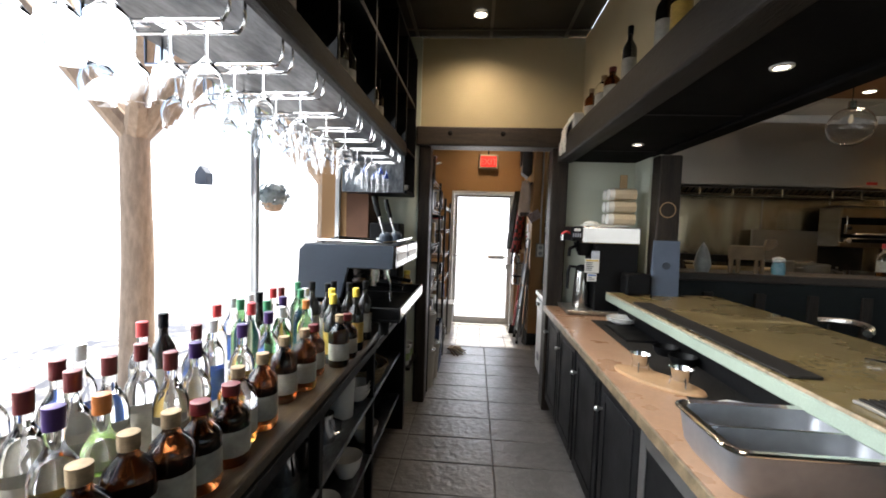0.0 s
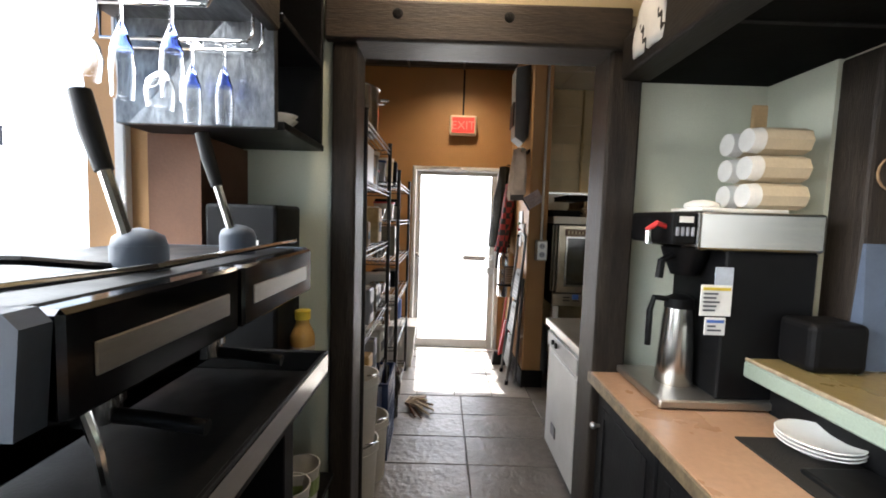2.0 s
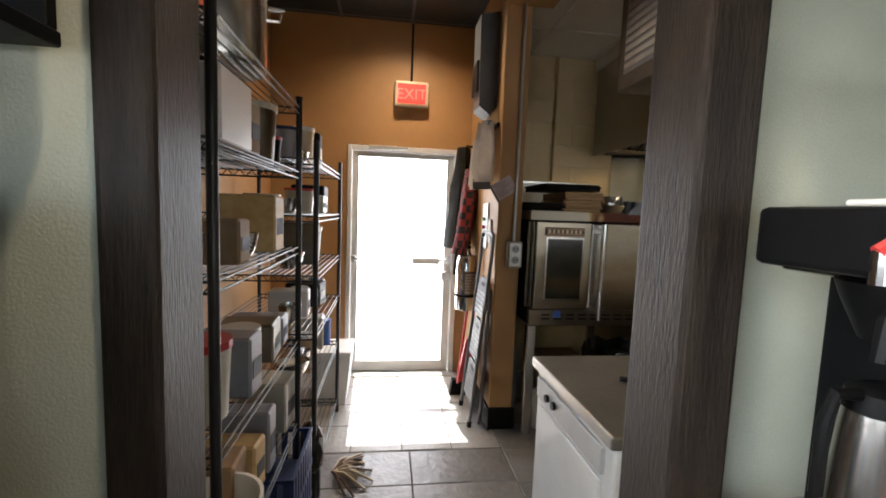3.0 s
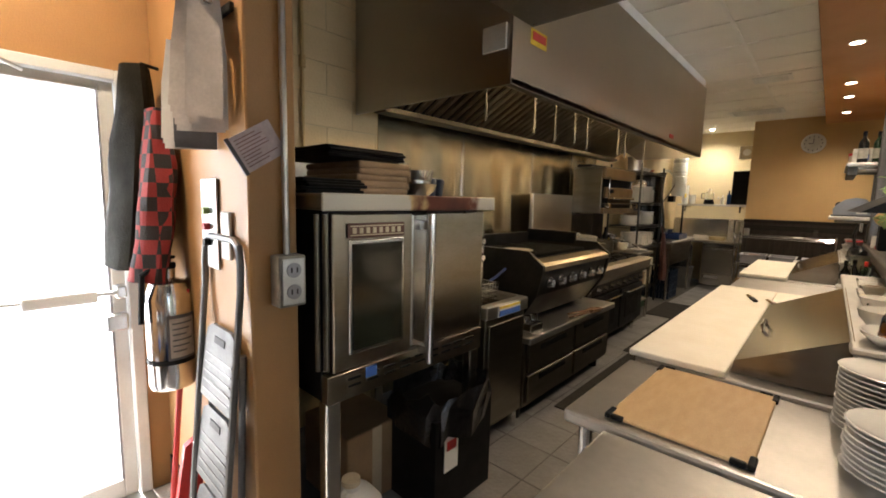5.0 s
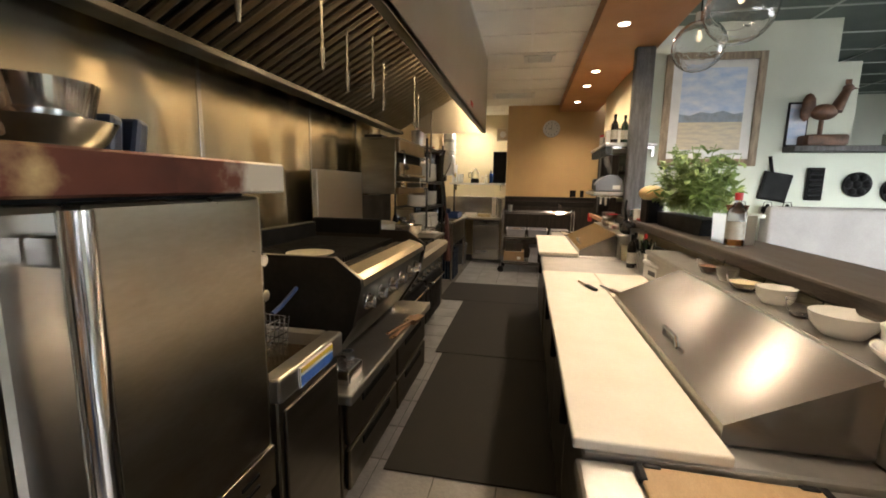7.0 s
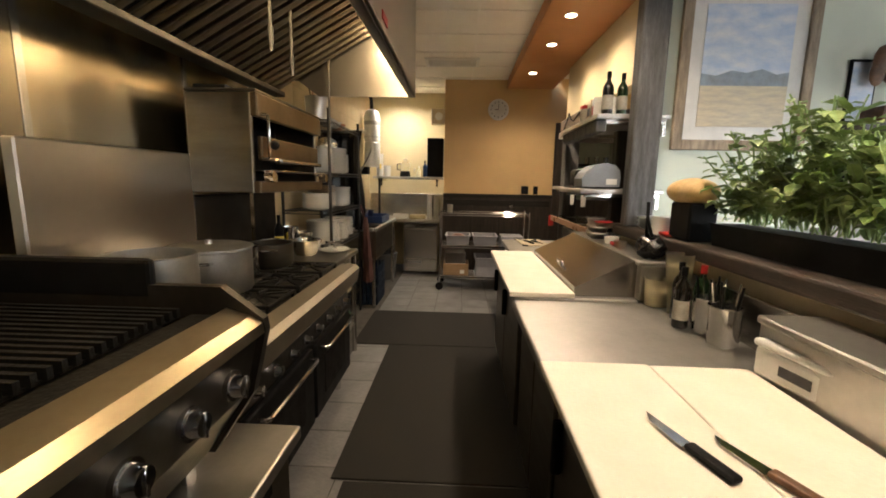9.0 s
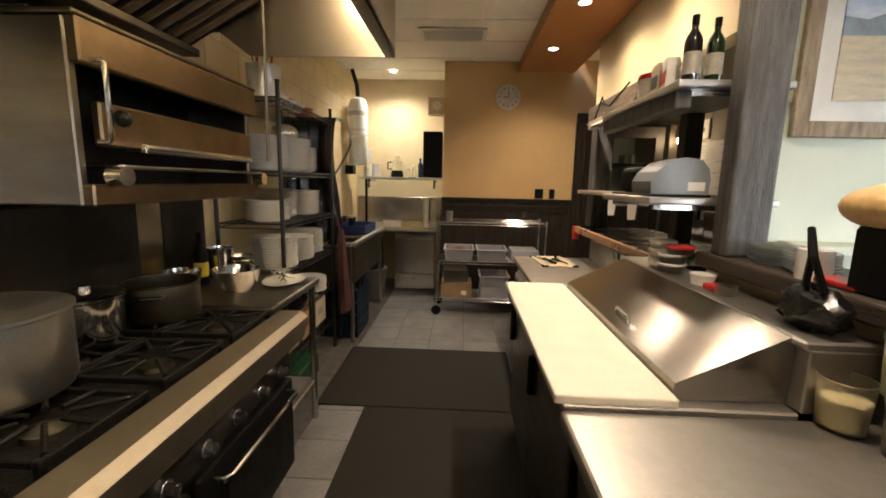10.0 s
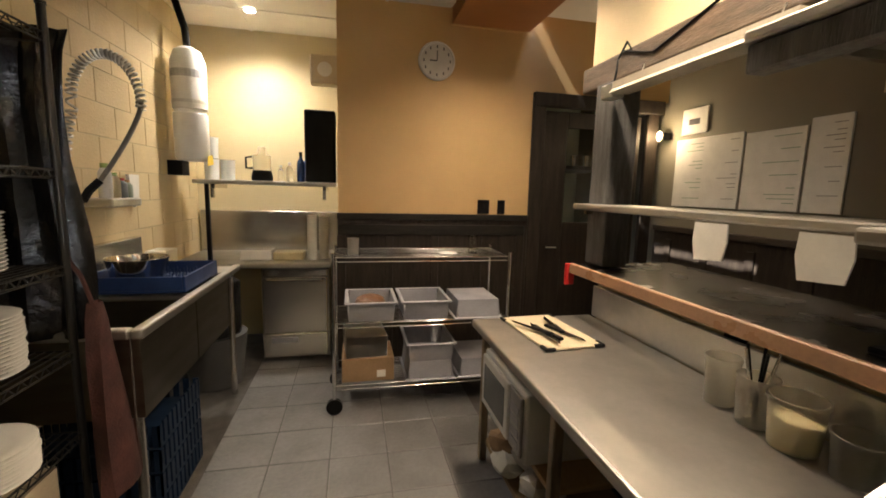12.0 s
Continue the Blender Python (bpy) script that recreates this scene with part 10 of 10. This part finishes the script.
def sheaf(y, wide, top, long, turn, swell, material, sheets=4):
    """A sheaf of sheets hung by a clip: each sheet curls a little more than the one behind it."""
    b = B()
    for k in range(sheets):
        g = []
        for i in range(6):
            u = i / 5 - 0.5
            col = []
            for j in range(8):
                v = j / 7
                out = 0.006 * k + swell * v * v * (0.5 + 0.25 * k) + 0.02 * u * u * (1 - v)
                wx = u * wide * (0.72 + 0.28 * min(1, 2.2 * v))
                col.append(b.bm.verts.new((-0.060 - out * math.cos(turn) - wx * math.sin(turn), y - out * math.sin(turn) + wx * math.cos(turn), top - long * v * (1 - 0.03 * k) + 0.012 * u * k)))
            g.append(col)
        for p, q in zip(g, g[1:]):
            for j in range(7):
                b.bm.faces.new((p[j], q[j], q[j + 1], p[j + 1]))
    sh = b.put("sheaf", material, cl_, smooth=True)
    B().box(-0.080, y - 0.035, top - 0.03, -0.045, y + 0.035, top + 0.012, 0.004).tube([(-0.08, y - 0.02, top + 0.01), (-0.05, y, top + 0.05), (-0.08, y + 0.02, top + 0.01)], 0.004, 6).put("clip", CHROME, sh)


sheaf(0.15, 0.16, 0.36, 0.36, 0.95, 0.03, PAPER, 3)
sheaf(0.09, 0.13, 0.40, 0.40, 1.15, 0.02, INK, 2)
sheaf(0.02, 0.15, 0.45, 0.40, 0.95, 0.035, PAPER_AGED, 5)
sheaf(-0.06, 0.12, 0.46, 0.41, 0.75, 0.02, PAPER_AGED, 4)
sp2 = thing("wall_switches", "steel plate of control switches on the stub wall", "switch plate", (0.705, 5.40, 1.28))
B().box(-0.008, -0.02, 0, 0, 0.14, 0.34, 0.003).put("plate", ALU, sp2)
B().box(-0.010, -0.14, 0.05, 0, -0.06, 0.22, 0.003).put("plate", PAPER, sp2)
for i, c in enumerate((BLACK, RED, LEAF)):
    B().cyl((-0.008, 0.06, 0.10 + 0.06 * i), (-0.03, 0.06, 0.10 + 0.06 * i), 0.013, 12).put("button", c, sp2)
cd = thing("wall_card", "pink and white notice card taped to the wall corner", "notice", (0.74, 5.122, 1.72), 0)
cdb = B().box(-0.10, -0.004, -0.07, 0.10, 0, 0.07).put("card", mat("pink_notice_card", (0.66, 0.54, 0.53), 0.7, 0, 0.12, 14, 0.05), cd)
B().box(-0.104, -0.0055, -0.074, -0.088, 0.0005, 0.074).put("dark_edge", INK, cdb)
cdb.rotation_euler = (0, radians(-32), 0)
cdb.scale = (0.8, 1, 0.85)
bars(cdb, mat("faded_red_ink", (0.22, 0.09, 0.09), 0.7), -0.075, -0.0045, 0.055, 0.17, 9, "y", 0.013, 0.003, 3)
o = (0.84, 5.12, 1.15)
cn = thing("wall_outlet", "grey surface outlet box with steel conduit", "outlet", o)
B(o).box(0.775, 5.06, 1.18, 0.875, 5.129, 1.36, 0.008, 2).put("box", mat("beige_outlet_box", (0.40, 0.36, 0.30), 0.5, 0, 0.2, 14, 0.05), cn)
B(o).box(0.785, 5.055, 1.19, 0.865, 5.0602, 1.35, 0.003).put("cover_plate", ALU, cn)
for zz in (1.31, 1.235):
    sk = B(o).cyl((0.825, 5.058, zz), (0.825, 5.050, zz), 0.026, 16).put("socket", GREYTUB, cn)
    B(o).box(0.813, 5.048, zz - 0.008, 0.817, 5.0502, zz + 0.010).box(0.833, 5.048, zz - 0.008, 0.837, 5.0502, zz + 0.010).put("slot", BLACK, sk)
B(o).cyl((0.825, 5.105, 1.36), (0.825, 5.105, 3.18), 0.011, 10).put("conduit", ALU, cn, smooth=True)
o = (1.50, 6.19, 1.9)
cn2 = thing("wall_conduit", "grey steel conduit on the block wall", "conduit", o)
B(o).cyl((1.50, 6.195, 1.87), (1.50, 6.195, 3.01), 0.012, 10).cyl((1.50, 6.195, 2.35), (1.50, 6.195, 2.42), 0.02, 10).put("pipe", BLOCK_B, cn2, smooth=True)
o = (0.60, 5.42, 2.25)
spk = thing("wall_heater", "dark grey angled unit mounted high on the stub wall", "wall unit", o)
B(o).prism([(0.705, 2.95), (0.705, 2.30), (0.66, 2.24), (0.58, 2.30), (0.57, 2.92)], "y", 5.30, 5.52).put("case", mat("dark_grey_case", (0.10, 0.11, 0.12), 0.45, 0, 0.1, 8, 0.05), spk)
B(o).box(0.560, 5.32, 2.40, 0.573, 5.50, 2.62, 0.004).put("grille", BLACK, spk)

# ---- outside the window ----
def tree(x, y, h, fork, seed, label):
    t = thing("tree", label, "tree", (x, y, -0.22))
    r2 = random.Random(seed)
    b = B()
    b.tube([(0, 0, 0), (0.01, 0.02, fork * 0.5), (0.0, 0.0, fork)], [0.16, 0.14, 0.13], 12)
    ends = []
    for k in range(6):
        a = k * 1.05 + r2.uniform(-0.3, 0.3)
        e = Vector((math.cos(a) * h * 0.28, math.sin(a) * h * 0.28, h * r2.uniform(0.62, 0.85)))
        m_ = Vector((math.cos(a) * 0.9, math.sin(a) * 0.9, fork + 1.0))
        b.tube([(0, 0, fork - 0.12), m_, e], [0.10, 0.075, 0.03], 8)
        ends += [m_ + (e - m_) * f for f in (0.45, 0.7, 0.95)]
    b.put("trunk", BARK, t, smooth=True)
    lf = bmesh.new()
    for e in ends:
        for k in range(70):
            c = e + Vector((r2.gauss(0, 0.45), r2.gauss(0, 0.45), r2.gauss(0, 0.35)))
            d = Vector((r2.uniform(-1, 1), r2.uniform(-1, 1), r2.uniform(-1, 1))).normalized()
            s = d.orthogonal().normalized()
            L = r2.uniform(0.07, 0.14)
            lf.faces.new([lf.verts.new(c + d * L), lf.verts.new(c + s * L * 0.5), lf.verts.new(c - d * L), lf.verts.new(c - s * L * 0.5)])
    part("crown", lf, LEAF, t)
    return t


tree(-3.46, 3.53, 8.5, 2.65, 3, "street tree with a forked bare trunk outside the window")
tree(-3.40, 8.6, 8.5, 2.7, 2, "street tree further along the pavement")
sb = thing("hanging_basket", "hanging basket of blue green foliage outside", "hanging basket", (-2.75, 5.0, 1.66))
lf = bmesh.new()
r2 = random.Random(9)
for k in range(500):
    d = Vector((r2.gauss(0, 1), r2.gauss(0, 1), r2.gauss(0, 1))).normalized() * r2.uniform(0.5, 1.0)
    c = Vector((d.x * 0.24, d.y * 0.24, 0.22 + d.z * 0.20))
    s = d.orthogonal().normalized()
    u = d.cross(s).normalized()
    L = r2.uniform(0.025, 0.05)
    lf.faces.new([lf.verts.new(c + s * L), lf.verts.new(c + u * L * 0.6), lf.verts.new(c - s * L), lf.verts.new(c - u * L * 0.6)])
# The bright window's haze is put into these pale grey-blue leaves.
part("foliage", lf, mat("glare_washed_foliage", (0.20, 0.27, 0.27), 0.6, 0, 0.2, 10, 0.1, 60, second=(0.34, 0.40, 0.44), tint=0.2, island=True), sb)
B().lathe([(0, 0), (0.10, 0.02), (0.15, 0.12), (0, 0.12)], 16).put("basket", BARK, sb)
B().cyl((0, 0, 0.12), (0, 0, 1.5), 0.004, 5).put("wire", IRON, sb)
bh = thing("bird_house", "small wooden bird house hanging outside the window", "bird house", (-3.30, 4.37, 1.95))
B().prism([(-0.07, 0), (0.07, 0), (0.07, 0.14), (0, 0.22), (-0.07, 0.14)], "y", -0.07, 0.07).put("house", SLATEBLUE, bh)
B().cyl((0, 0, 0.2), (0, 0, 1.2), 0.003, 5).put("wire", IRON, bh)

# ---- floor pieces ----
def tiles(parent_name, label, x0, y0, x1, y1, sx, sy, material, ox, oy, z=0.0):
    base = tagged(B().box(x0, y0, -0.0115, x1, y1, -0.004).put(parent_name, GROUT), label, "floor", kind="structure")
    b = B().box(0, 0, -0.01, sx - 0.006, sy - 0.006, 0, 0.003)
    bmesh.ops.recalc_face_normals(b.bm, faces=b.bm.faces)
    me = bpy.data.meshes.new("tile")
    b.bm.to_mesh(me)
    b.bm.free()
    me.materials.append(material)
    y = oy
    while y < y1 - 0.02:
        x = ox
        while x < x1 - 0.02:
            if x > x0 - sx and y > y0 - sy:
                ob = new("tile", me)
                ob.parent = base
                ob.location = (x, y, z)
                ob.rotation_euler = (random.uniform(-0.0012, 0.0012), random.uniform(-0.0012, 0.0012), 0)
            x += sx
        y += sy
    return base


tiles("floor_bar", "dark grey slate tiles of the bar and hall", -0.95, -1.4, 0.75, 4.9, 0.61, 0.335, SLATE, 0.14 - 1.22, -1.475)
tiles("floor_kitchen", "brown grey square tiles of the kitchen", 0.75, 4.06, 9.4, 5.5, 0.33, 0.33, KTILE, 0.75, 3.87)
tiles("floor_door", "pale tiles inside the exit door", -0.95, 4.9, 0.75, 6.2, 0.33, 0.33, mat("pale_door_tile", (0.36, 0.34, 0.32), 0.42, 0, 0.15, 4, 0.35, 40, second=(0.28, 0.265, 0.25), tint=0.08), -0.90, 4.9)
